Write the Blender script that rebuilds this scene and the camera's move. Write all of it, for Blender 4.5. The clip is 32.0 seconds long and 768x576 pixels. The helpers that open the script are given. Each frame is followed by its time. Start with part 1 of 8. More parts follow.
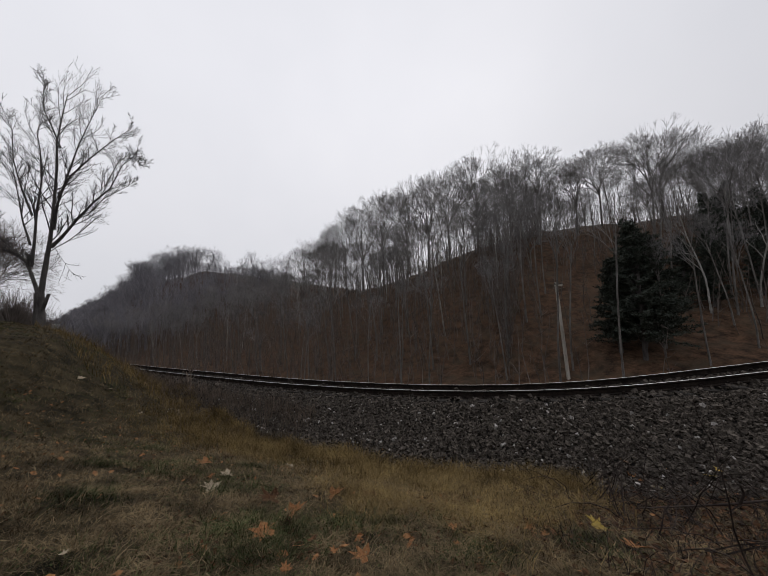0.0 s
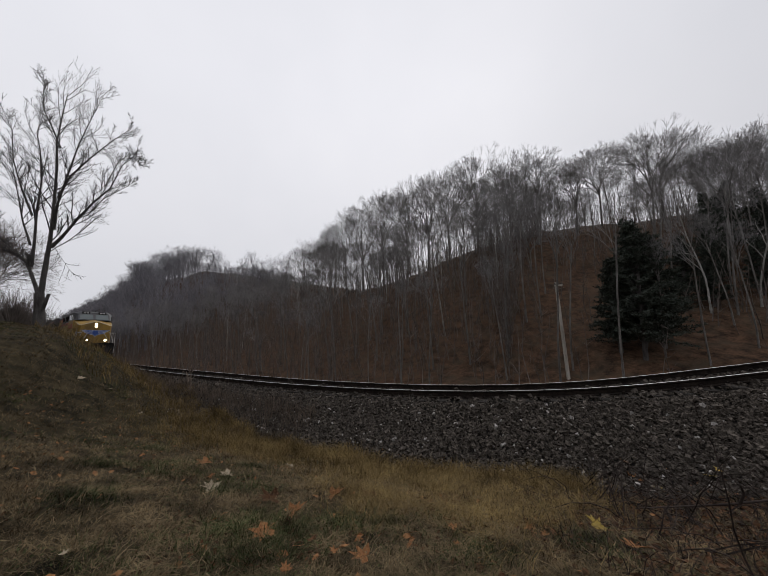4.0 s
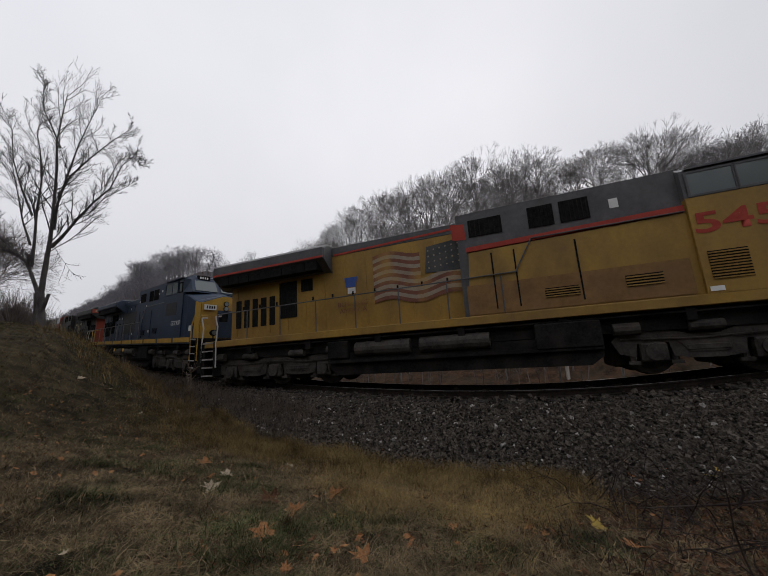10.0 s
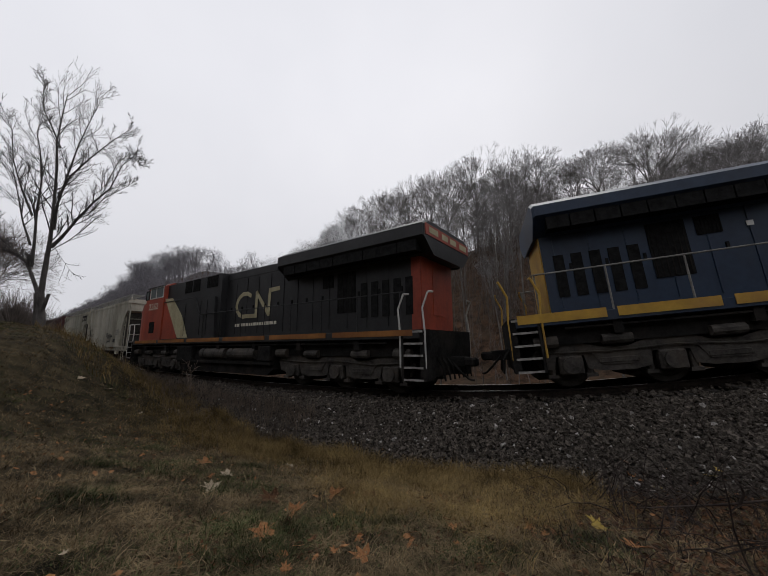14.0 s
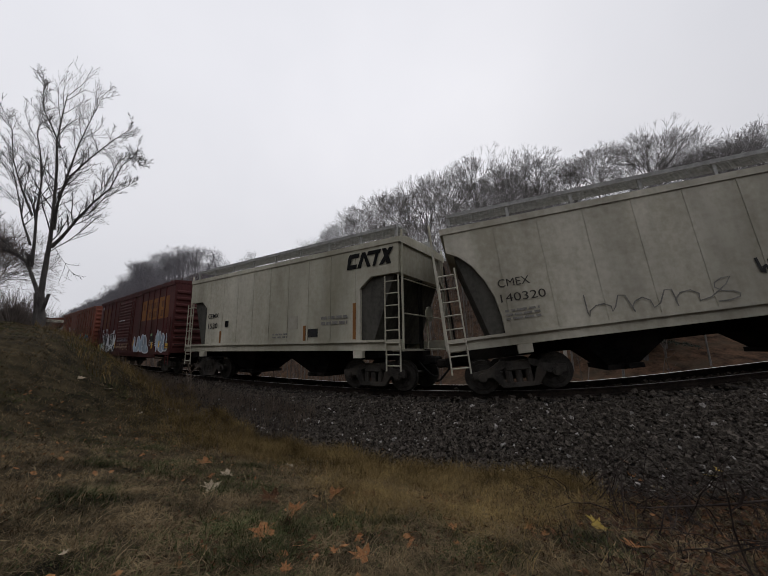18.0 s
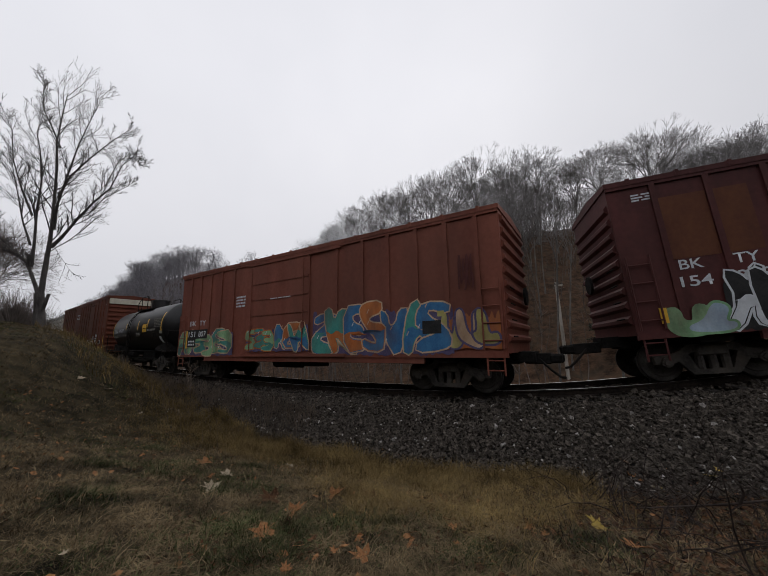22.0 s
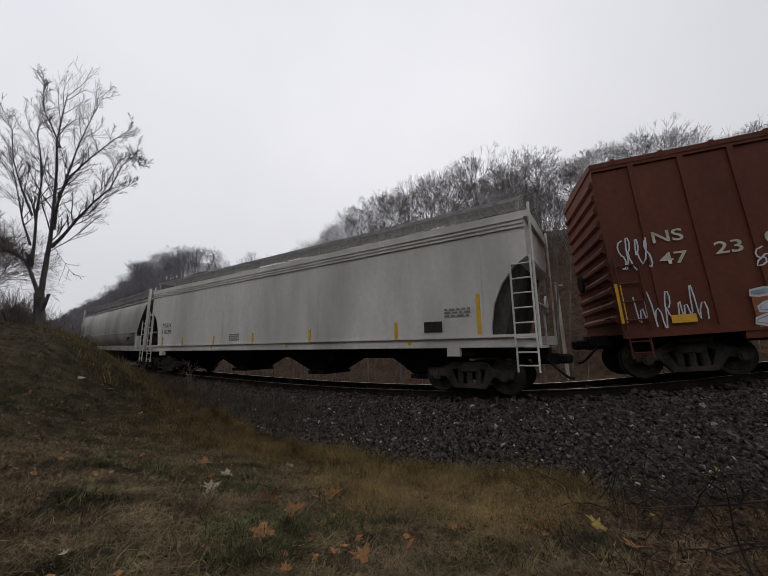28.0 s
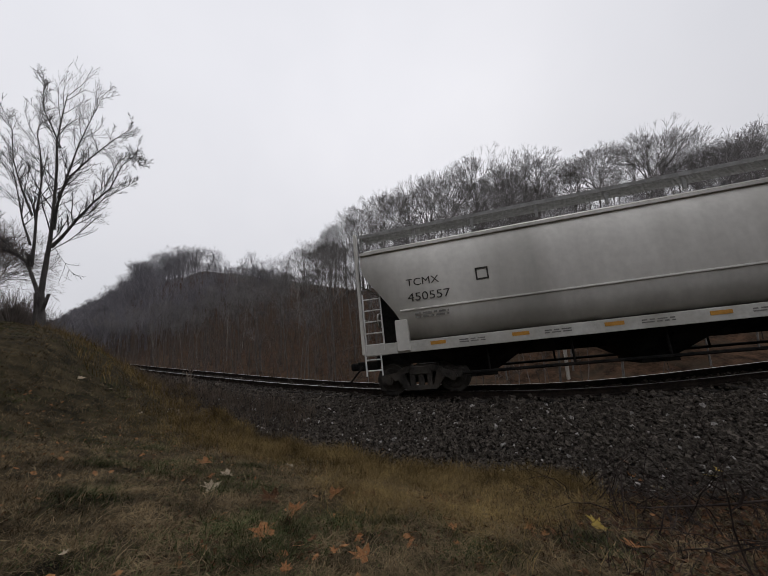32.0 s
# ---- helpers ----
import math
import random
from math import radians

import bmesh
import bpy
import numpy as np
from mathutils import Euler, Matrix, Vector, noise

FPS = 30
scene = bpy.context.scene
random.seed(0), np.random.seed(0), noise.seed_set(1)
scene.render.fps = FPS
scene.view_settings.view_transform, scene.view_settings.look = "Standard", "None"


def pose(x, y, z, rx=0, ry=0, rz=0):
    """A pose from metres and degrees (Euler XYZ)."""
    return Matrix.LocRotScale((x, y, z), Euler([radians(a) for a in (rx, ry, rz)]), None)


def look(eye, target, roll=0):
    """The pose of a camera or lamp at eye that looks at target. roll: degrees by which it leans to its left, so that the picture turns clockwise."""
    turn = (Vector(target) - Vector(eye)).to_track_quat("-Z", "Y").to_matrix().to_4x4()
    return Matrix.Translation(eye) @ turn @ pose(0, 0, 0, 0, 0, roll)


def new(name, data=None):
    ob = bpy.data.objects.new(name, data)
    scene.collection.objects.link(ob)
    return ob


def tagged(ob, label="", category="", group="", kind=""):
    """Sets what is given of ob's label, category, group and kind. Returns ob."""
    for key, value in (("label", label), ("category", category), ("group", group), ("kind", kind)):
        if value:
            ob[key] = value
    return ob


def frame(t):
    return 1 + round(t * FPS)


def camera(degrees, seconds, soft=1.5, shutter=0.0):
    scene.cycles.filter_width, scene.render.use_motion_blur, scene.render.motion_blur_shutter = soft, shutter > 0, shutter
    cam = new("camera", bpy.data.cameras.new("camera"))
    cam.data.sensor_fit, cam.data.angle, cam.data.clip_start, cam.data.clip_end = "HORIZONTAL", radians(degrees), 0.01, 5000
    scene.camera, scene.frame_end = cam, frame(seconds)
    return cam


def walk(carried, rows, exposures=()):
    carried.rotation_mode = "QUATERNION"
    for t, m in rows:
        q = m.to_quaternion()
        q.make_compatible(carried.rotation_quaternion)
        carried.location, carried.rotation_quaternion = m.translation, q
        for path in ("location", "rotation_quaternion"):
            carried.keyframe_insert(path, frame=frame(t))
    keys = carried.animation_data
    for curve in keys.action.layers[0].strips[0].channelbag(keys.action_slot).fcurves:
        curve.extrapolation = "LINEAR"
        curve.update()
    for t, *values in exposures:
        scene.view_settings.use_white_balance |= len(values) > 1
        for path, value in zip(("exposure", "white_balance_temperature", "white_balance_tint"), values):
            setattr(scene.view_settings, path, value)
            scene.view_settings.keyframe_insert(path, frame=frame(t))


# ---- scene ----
# the camera stands still on the grass beside the line
cam = camera(97.82, 32.0, 0.6)
EYE = pose(0, 0, 0, 96.93, 0, 0) @ pose(0, 0, 0, 0, 0, -2.33)
walk(cam, [(0, EYE), (32, EYE)])

# ---- world and light: a closed winter overcast ----
world = bpy.data.worlds.new("overcast_sky")
scene.world = world
world.use_nodes = True
wn, wl = world.node_tree.nodes, world.node_tree.links
wn.clear()
w_out = wn.new("ShaderNodeOutputWorld")
w_bg = wn.new("ShaderNodeBackground")
w_sky = wn.new("ShaderNodeTexSky")
w_sky.sky_type, w_sky.sun_disc = "NISHITA", False
w_sky.sun_elevation, w_sky.sun_rotation = radians(33), radians(20)
w_sky.air_density, w_sky.dust_density = 1.0, 4.0
w_grey = wn.new("ShaderNodeHueSaturation")
w_grey.inputs["Saturation"].default_value = 0.25
w_co = wn.new("ShaderNodeTexCoord")
w_noise = wn.new("ShaderNodeTexNoise")
w_noise.inputs["Scale"].default_value, w_noise.inputs["Detail"].default_value = 1.6, 4
w_ramp = wn.new("ShaderNodeValToRGB")
w_ramp.color_ramp.elements[0].position, w_ramp.color_ramp.elements[1].position = 0.3, 0.75
w_ramp.color_ramp.elements[0].color = (7.35, 7.42, 7.95, 1)
w_ramp.color_ramp.elements[1].color = (8.35, 8.33, 8.8, 1)
# the cloud is thinner overhead and thicker low down; w_east puts lens vignetting into the sky
w_sep = wn.new("ShaderNodeSeparateXYZ")
w_up = wn.new("ShaderNodeMapRange")
w_up.inputs["From Min"].default_value, w_up.inputs["From Max"].default_value = 0.1, 0.6
w_up.inputs["To Min"].default_value, w_up.inputs["To Max"].default_value = 0.88, 1.05
w_east = wn.new("ShaderNodeMapRange")
w_east.interpolation_type = "SMOOTHSTEP"
w_east.inputs["From Min"].default_value, w_east.inputs["From Max"].default_value = -0.1, 0.85
w_east.inputs["To Min"].default_value, w_east.inputs["To Max"].default_value = 1.0, 0.87
w_tone = wn.new("ShaderNodeMath")
w_tone.operation = "MULTIPLY"
w_cloud = wn.new("ShaderNodeVectorMath")
w_cloud.operation = "SCALE"
wl.new(w_co.outputs["Generated"], w_sep.inputs["Vector"])
wl.new(w_sep.outputs["Z"], w_up.inputs["Value"])
wl.new(w_sep.outputs["X"], w_east.inputs["Value"])
wl.new(w_up.outputs["Result"], w_tone.inputs[0])
wl.new(w_east.outputs["Result"], w_tone.inputs[1])
wl.new(w_ramp.outputs["Color"], w_cloud.inputs[0])
wl.new(w_tone.outputs[0], w_cloud.inputs["Scale"])
w_mix = wn.new("ShaderNodeMix")
w_mix.data_type = "RGBA"
w_mix.inputs["Factor"].default_value = 0.99
wl.new(w_co.outputs["Generated"], w_noise.inputs["Vector"])
wl.new(w_noise.outputs["Fac"], w_ramp.inputs["Fac"])
wl.new(w_sky.outputs["Color"], w_grey.inputs["Color"])
wl.new(w_grey.outputs["Color"], w_mix.inputs["A"])
wl.new(w_cloud.outputs["Vector"], w_mix.inputs["B"])
wl.new(w_mix.outputs["Result"], w_bg.inputs["Color"])
wl.new(w_bg.outputs["Background"], w_out.inputs["Surface"])
w_bg.inputs["Strength"].default_value = 0.1
sun = new("sun", bpy.data.lights.new("sun", "SUN"))
sun.data.energy, sun.data.angle, sun.data.color = 1.25, radians(35), (1, 0.97, 0.93)
sun.matrix_world = look((22, 60, 42), (0, 0, 0))
scene.view_settings.exposure = 0.0

# ---- the line of the track, in plan and height ----
KNOT = np.array([-130, -90, -62, -40, -22, -12, -5, 0, 5, 11, 18.0])
TURN = np.array([-0.6896, -0.6909, -0.6829, -0.6775, -0.6835, -0.6435, -0.5725, -0.4603, -0.2255, -0.2632, -0.343])
RISE = np.array([-1.5677, -1.5501, -1.9429, -1.9732, -1.9775, -1.9149, -1.9077, -1.8425, -1.6054, -0.9509, -0.689])
LEAN = -0.0586


def glide(k, v, s):
    """A natural cubic spline through the knots."""
    n, h = len(k), np.diff(k)
    a, r = np.eye(n), np.zeros(n)
    for i in range(1, n - 1):
        a[i, i - 1], a[i, i], a[i, i + 1] = h[i - 1], 2 * (h[i - 1] + h[i]), h[i]
        r[i] = 6 * ((v[i + 1] - v[i]) / h[i] - (v[i] - v[i - 1]) / h[i - 1])
    m = np.linalg.solve(a, r)
    s = np.clip(s, k[0], k[-1])
    i = np.clip(np.searchsorted(k, s) - 1, 0, n - 2)
    d = s - k[i]
    b = (v[i + 1] - v[i]) / h[i] - h[i] * (2 * m[i] + m[i + 1]) / 6
    return v[i] + d * (b + d * (m[i] / 2 + d * (m[i + 1] - m[i]) / (6 * h[i])))


SS = np.linspace(-420, 180, 6001)
TH = glide(KNOT, TURN, SS)
TX = np.concatenate([[0], np.cumsum((np.cos(TH[1:]) + np.cos(TH[:-1])) * 0.05)])
TY = np.concatenate([[0], np.cumsum((np.sin(TH[1:]) + np.sin(TH[:-1])) * 0.05)])
TX += 1.3218 - TX[4200]
TY += 10.5738 - TY[4200]
TZ = glide(KNOT, RISE, SS)


def on_track(s, lat=0.0, up=0.0):
    """A place beside the centre line: lat metres to the right of travel, up metres over the rail heads."""
    x, y, z, th = (np.interp(s, SS, a) for a in (TX, TY, TZ, TH))
    c, b = math.cos(LEAN), math.sin(LEAN)
    o = lat * c + up * b
    return x + np.sin(th) * o, y - np.cos(th) * o, z - lat * b + up * c


def beside(x, y):
    """For plan places: s along the track, metres to its right, height of the rails."""
    x, y = np.atleast_1d(x).astype(float), np.atleast_1d(y).astype(float)
    cs = np.arange(0, 6001, 20)
    i = np.empty(len(x), int)
    for a in range(0, len(x), 4000):
        q = (x[a:a + 4000, None] - TX[cs]) ** 2 + (y[a:a + 4000, None] - TY[cs]) ** 2
        i[a:a + 4000] = cs[np.argmin(q, 1)]
    t = (x - TX[i]) * np.cos(TH[i]) + (y - TY[i]) * np.sin(TH[i])
    s = np.clip(SS[i] + t, SS[0], SS[-1])
    px, py, pz, th = (np.interp(s, SS, a) for a in (TX, TY, TZ, TH))
    return s, (x - px) * np.sin(th) - (y - py) * np.cos(th), pz


def train_at(t):
    return 8.3521 * (t - 18) + 0.5 * 0.0134 * (t - 18) ** 2


def car_pose(s, half):
    """The pose of a vehicle whose trucks stand half metres before and behind s."""
    a, b = Vector(on_track(s + half)), Vector(on_track(s - half))
    d = (a - b).normalized()
    n = Vector((d.y, -d.x, 0)).normalized()
    up = n.cross(d)
    n, up = n * math.cos(LEAN) - up * math.sin(LEAN), up * math.cos(LEAN) + n * math.sin(LEAN)
    m = Matrix((d, -n, up)).transposed().to_4x4()
    m.translation = (a + b) / 2
    return m


def smooth(a, b, x):
    t = np.clip((x - a) / (b - a), 0, 1)
    return t * t * (3 - 2 * t)


def wave(x, y, size, seed=0.0):
    """A cheap smooth noise of plan places, -1 to 1."""
    x, y = np.asarray(x) / size + seed * 7.3, np.asarray(y) / size - seed * 3.1
    return (np.sin(x * 1.7 + 1.3 * np.sin(y * 1.1)) + np.sin(y * 1.9 + 1.7 * np.sin(x * 0.9 + 2)) + np.sin((x + y) * 1.3 + 4 + np.sin(x * 2.3 - y))) / 3


def height(x, y):
    """The ground over a plan place."""
    x, y = np.atleast_1d(x).astype(float), np.atleast_1d(y).astype(float)
    s, l, zr = beside(x, y)
    k = smooth(-16, -3, s)
    toe = 1.75 + 1.55 * k
    drop = 0.3 + 0.88 * k
    slope = 0.92 - 0.58 * k
    bed = zr - 0.25 + 0.056 * np.clip(l, -1.6, 1.6)
    near = np.where(l < 1.5, bed, bed - (drop - 0.25) * np.clip((l - 1.5) / np.maximum(toe - 1.5, 0.05), 0, 1))
    rise = np.maximum(l - toe - 0.25, 0) * slope
    # the last term adds an unseen hill behind the lawn that blocks sky light
    lawn = -1.25 - 0.1256 * np.clip(x, -21, 12) - 0.024 * np.clip(y, -14, 22) - 0.02 * np.clip(l - 16, 0, 8) + np.clip(0.62 * (l - 24), 0, 32)
    lawn = lawn + 0.3 * smooth(7, 14, -x) * smooth(7, 14, y)
    lawn = np.maximum(lawn + 0.05 * wave(x, y, 1.7) + 0.025 * wave(x, y, 0.6, 1) - near, 0.12)
    w = 0.25
    rise = np.maximum(-w * np.log(np.exp(-rise / w) + np.exp(-lawn / w) - np.exp(-(rise + lawn) / w)), 0)
    near = near + rise + 0.02 * wave(x, y, 0.4, 2) * np.clip(l - toe, 0, 1)
    L = -l
    far = bed - 0.6 * np.clip(L - 1.6, 0, 5.2)
    ridge = np.interp(s, [-400, -330, -250, -200, -165, -123, -90, -75, -50, -31, -20, 10, 23, 35, 60, 120], [28, 36, 40, 38, 36, 25, 17.5, 16.5, 16, 19.5, 21.5, 22, 21, 22, 23, 24])
    ridge = ridge * (1 + 0.05 * wave(s, s * 0, 21))
    hill = np.clip((L - 13) / 48, 0, 1)
    far = far + ridge * (0.35 * hill + 0.65 * smooth(0, 1, hill)) + np.clip((L - 5) / 6, 0, 1) * (0.35 * wave(x, y, 3.1, 3) + 0.5 * wave(x, y, 9, 5)) - 0.03 * np.maximum(L - 75, 0)
    far = np.maximum(far, -14)
    return np.where(l >= 0, np.maximum(near, -6), far)


# ---- materials ----
def rgb(c):
    return (*c, 1.0) if len(c) == 3 else c


def material(name, a, b, scale=4.0, rough=0.8, metal=0.0, bump=0.2, fine=0.0, streak=0.0, space="Object", dirt=None, dirt_amount=0.5, each=0.0, spread=(0.35, 0.65)):
    """Two tones mixed by noise at two scales, with relief; dirt adds a third tone in patches or runs."""
    m = bpy.data.materials.new(name)
    m.use_nodes = True
    n, l = m.node_tree.nodes, m.node_tree.links
    p = n["Principled BSDF"]
    co = n.new("ShaderNodeTexCoord") if space == "Object" else n.new("ShaderNodeNewGeometry")
    src = co.outputs["Object"] if space == "Object" else co.outputs["Position"]
    mp = n.new("ShaderNodeMapping")
    mp.inputs["Scale"].default_value = (1, 1, 1 - 0.92 * streak)
    l.new(src, mp.inputs["Vector"])
    n1 = n.new("ShaderNodeTexNoise")
    n1.inputs["Scale"].default_value, n1.inputs["Detail"].default_value, n1.inputs["Roughness"].default_value = scale, 6, 0.65
    l.new(mp.outputs["Vector"], n1.inputs["Vector"])
    n2 = n.new("ShaderNodeTexNoise")
    n2.inputs["Scale"].default_value, n2.inputs["Detail"].default_value = fine or scale * 9, 3
    l.new(src, n2.inputs["Vector"])
    add = n.new("ShaderNodeMath")
    add.operation = "MULTIPLY_ADD"
    add.inputs[1].default_value = 0.35
    l.new(n2.outputs["Fac"], add.inputs[0])
    l.new(n1.outputs["Fac"], add.inputs[2])
    ramp = n.new("ShaderNodeValToRGB")
    e = ramp.color_ramp.elements
    e[0].position, e[1].position = spread[0] + 0.17, spread[1] + 0.17
    e[0].color, e[1].color = rgb(a), rgb(b)
    l.new(add.outputs[0], ramp.inputs["Fac"])
    col = ramp.outputs["Color"]
    if dirt:
        n3 = n.new("ShaderNodeTexNoise")
        n3.inputs["Scale"].default_value, n3.inputs["Detail"].default_value = scale * 0.6, 8
        l.new(mp.outputs["Vector"], n3.inputs["Vector"])
        r3 = n.new("ShaderNodeValToRGB")
        r3.color_ramp.elements[0].position, r3.color_ramp.elements[1].position = 0.62 - 0.25 * dirt_amount, 0.78
        r3.color_ramp.elements[0].color, r3.color_ramp.elements[1].color = (0, 0, 0, 1), (0.85, 0.85, 0.85, 1)
        l.new(n3.outputs["Fac"], r3.inputs["Fac"])
        mx = n.new("ShaderNodeMix")
        mx.data_type = "RGBA"
        mx.inputs["B"].default_value = rgb(dirt)
        l.new(r3.outputs["Color"], mx.inputs["Factor"])
        l.new(col, mx.inputs["A"])
        col = mx.outputs["Result"]
    if each:
        info = n.new("ShaderNodeObjectInfo")
        geo = n.new("ShaderNodeNewGeometry")
        s2 = n.new("ShaderNodeMath")
        s2.operation = "ADD"
        l.new(info.outputs["Random"], s2.inputs[0])
        l.new(geo.outputs["Random Per Island"], s2.inputs[1])
        rng = n.new("ShaderNodeMapRange")
        rng.inputs["From Max"].default_value = 2
        rng.inputs["To Min"].default_value, rng.inputs["To Max"].default_value = 1 - each, 1 + each
        l.new(s2.outputs[0], rng.inputs["Value"])
        hs = n.new("ShaderNodeHueSaturation")
        l.new(rng.outputs["Result"], hs.inputs["Value"])
        l.new(col, hs.inputs["Color"])
        col = hs.outputs["Color"]
    l.new(col, p.inputs["Base Color"])
    p.inputs["Roughness"].default_value, p.inputs["Metallic"].default_value = rough, metal
    p.inputs["Specular IOR Level"].default_value = 0.04 if rough > 0.78 else 0.2 if rough > 0.58 else 0.4
    if bump:
        bp = n.new("ShaderNodeBump")
        bp.inputs["Strength"].default_value, bp.inputs["Distance"].default_value = bump, 0.02
        l.new(add.outputs[0], bp.inputs["Height"])
        l.new(bp.outputs["Normal"], p.inputs["Normal"])
    return m


def glow(name, colour, strength):
    m = bpy.data.materials.new(name)
    m.use_nodes = True
    p = m.node_tree.nodes["Principled BSDF"]
    p.inputs["Base Color"].default_value = rgb(colour)
    p.inputs["Emission Color"].default_value, p.inputs["Emission Strength"].default_value = rgb(colour), strength
    return m


# the low tone also carries the shade in gaps between tufts
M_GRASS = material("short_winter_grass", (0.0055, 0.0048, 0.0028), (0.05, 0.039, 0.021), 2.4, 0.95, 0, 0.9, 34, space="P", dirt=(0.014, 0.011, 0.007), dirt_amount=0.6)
# near black: shade between the stones is put into the bed's colour
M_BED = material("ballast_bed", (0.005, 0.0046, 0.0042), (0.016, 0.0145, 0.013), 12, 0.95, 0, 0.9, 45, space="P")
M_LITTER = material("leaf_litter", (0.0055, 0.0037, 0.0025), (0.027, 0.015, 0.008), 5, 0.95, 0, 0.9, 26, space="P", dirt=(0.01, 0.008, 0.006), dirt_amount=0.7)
M_WOODS = material("wooded_slope_floor", (0.022, 0.015, 0.011), (0.095, 0.056, 0.035), 1.3, 0.95, 0, 0.9, 7, space="P", dirt=(0.06, 0.048, 0.034), dirt_amount=0.6)
M_BARK = material("grey_bark", (0.08, 0.074, 0.068), (0.19, 0.177, 0.164), 3, 0.9, 0, 0.5, 25, streak=0.8, each=0.25)
M_PALE = material("pale_bark", (0.15, 0.143, 0.13), (0.34, 0.33, 0.305), 2.5, 0.85, 0, 0.3, 20, streak=0.5, dirt=(0.16, 0.15, 0.13))
# twig tones raised, so the haze over the hillside sits in the colour
M_TWIG = material("twigs", (0.14, 0.132, 0.129), (0.235, 0.225, 0.222), 2, 0.9, 0, 0, 10, each=0.25)
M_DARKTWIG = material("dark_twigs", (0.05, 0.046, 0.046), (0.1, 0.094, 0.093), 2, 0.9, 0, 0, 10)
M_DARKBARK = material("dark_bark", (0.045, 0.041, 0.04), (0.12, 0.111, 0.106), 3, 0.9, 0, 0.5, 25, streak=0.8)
# pale bluish grey: the distance haze is put into the base colour
M_HAZETWIG = material("far_woods", (0.13, 0.125, 0.134), (0.22, 0.212, 0.227), 0.1, 0.95, 0, 0, 1, space="P", each=0.3)
M_STONE = material("ballast_stone", (0.011, 0.0094, 0.008), (0.092, 0.079, 0.067), 14, 0.9, 0, 0.4, 60, space="P", each=0.95)
M_RAILTOP = material("worn_rail_head", (0.34, 0.33, 0.32), (0.5, 0.49, 0.48), 3, 0.5, 0.85, 0.03)
M_RAIL = material("rusty_rail", (0.012, 0.01, 0.009), (0.03, 0.023, 0.019), 6, 0.85, 0, 0.3)
M_TIE = material("weathered_tie", (0.012, 0.011, 0.01), (0.045, 0.04, 0.036), 5, 0.9, 0, 0.6, 40, each=0.4)
M_BRUSH = material("dark_brush", (0.07, 0.06, 0.054), (0.15, 0.128, 0.115), 1.5, 0.9, 0, 0, 10, space="P", each=0.4)
M_NEEDLE = material("evergreen_needles", (0.03, 0.036, 0.03), (0.07, 0.08, 0.066), 1.2, 0.8, 0, 0, 10, each=0.35)
M_BLADE = material("green_grass_blade", (0.022, 0.028, 0.011), (0.1, 0.112, 0.048), 2.5, 0.85, 0, 0, 30, space="P", each=0.7)
M_DULL = material("withered_grass_blade", (0.014, 0.0105, 0.0065), (0.155, 0.115, 0.066), 2.5, 0.85, 0, 0, 30, space="P", each=0.95)
M_STRAW = material("golden_straw", (0.045, 0.03, 0.012), (0.26, 0.185, 0.078), 1.6, 0.85, 0, 0, 30, space="P", each=0.6)
M_STEM = material("bleached_grass_stem", (0.07, 0.054, 0.03), (0.26, 0.2, 0.12), 3, 0.85, 0, 0, 30, space="P", each=0.8)
M_WEED = material("dry_weed_stem", (0.055, 0.042, 0.034), (0.19, 0.15, 0.118), 2, 0.85, 0, 0, 20, space="P", each=0.35)
M_BRAMBLE = material("dark_bramble_stem", (0.018, 0.014, 0.0125), (0.055, 0.043, 0.038), 2, 0.85, 0, 0, 20, space="P", each=0.35)
M_LEAF = material("fallen_tan_leaf", (0.13, 0.056, 0.024), (0.27, 0.135, 0.06), 14, 0.8, 0, 0.3, 60, each=0.4)
M_BROWNLEAF = material("fallen_brown_leaf", (0.018, 0.01, 0.0065), (0.115, 0.058, 0.03), 10, 0.85, 0, 0.3, 60, space="P", each=0.7)
M_PALELEAF = material("bleached_leaf", (0.2, 0.16, 0.11), (0.36, 0.3, 0.22), 12, 0.8, 0, 0.3, 60, each=0.3)
M_YELLOWLEAF = material("yellowed_leaf", (0.24, 0.17, 0.04), (0.4, 0.29, 0.08), 12, 0.8, 0, 0.3, 60, each=0.3)
M_BIGSTONE = material("pale_ballast_stone", (0.16, 0.15, 0.14), (0.34, 0.32, 0.3), 12, 0.9, 0, 0.4, 60, space="P", each=0.3)
M_POLE = material("weathered_grey_pole", (0.24, 0.22, 0.19), (0.46, 0.43, 0.385), 2.5, 0.85, 0, 0.3, 25, streak=0.9)


# ---- mesh helpers ----
def mesh_of(name, verts, faces, mats, index=None, shade=False):
    me = bpy.data.meshes.new(name)
    me.from_pydata([tuple(v) for v in verts] if not isinstance(verts, np.ndarray) else verts.tolist(), [], faces if isinstance(faces, list) else faces.tolist())
    for m in mats if isinstance(mats, (list, tuple)) else [mats]:
        me.materials.append(m)
    if index is not None:
        me.polygons.foreach_set("material_index", np.asarray(index, dtype=np.int32))
    if shade:
        me.polygons.foreach_set("use_smooth", np.ones(len(me.polygons), dtype=bool))
    me.update()
    return me


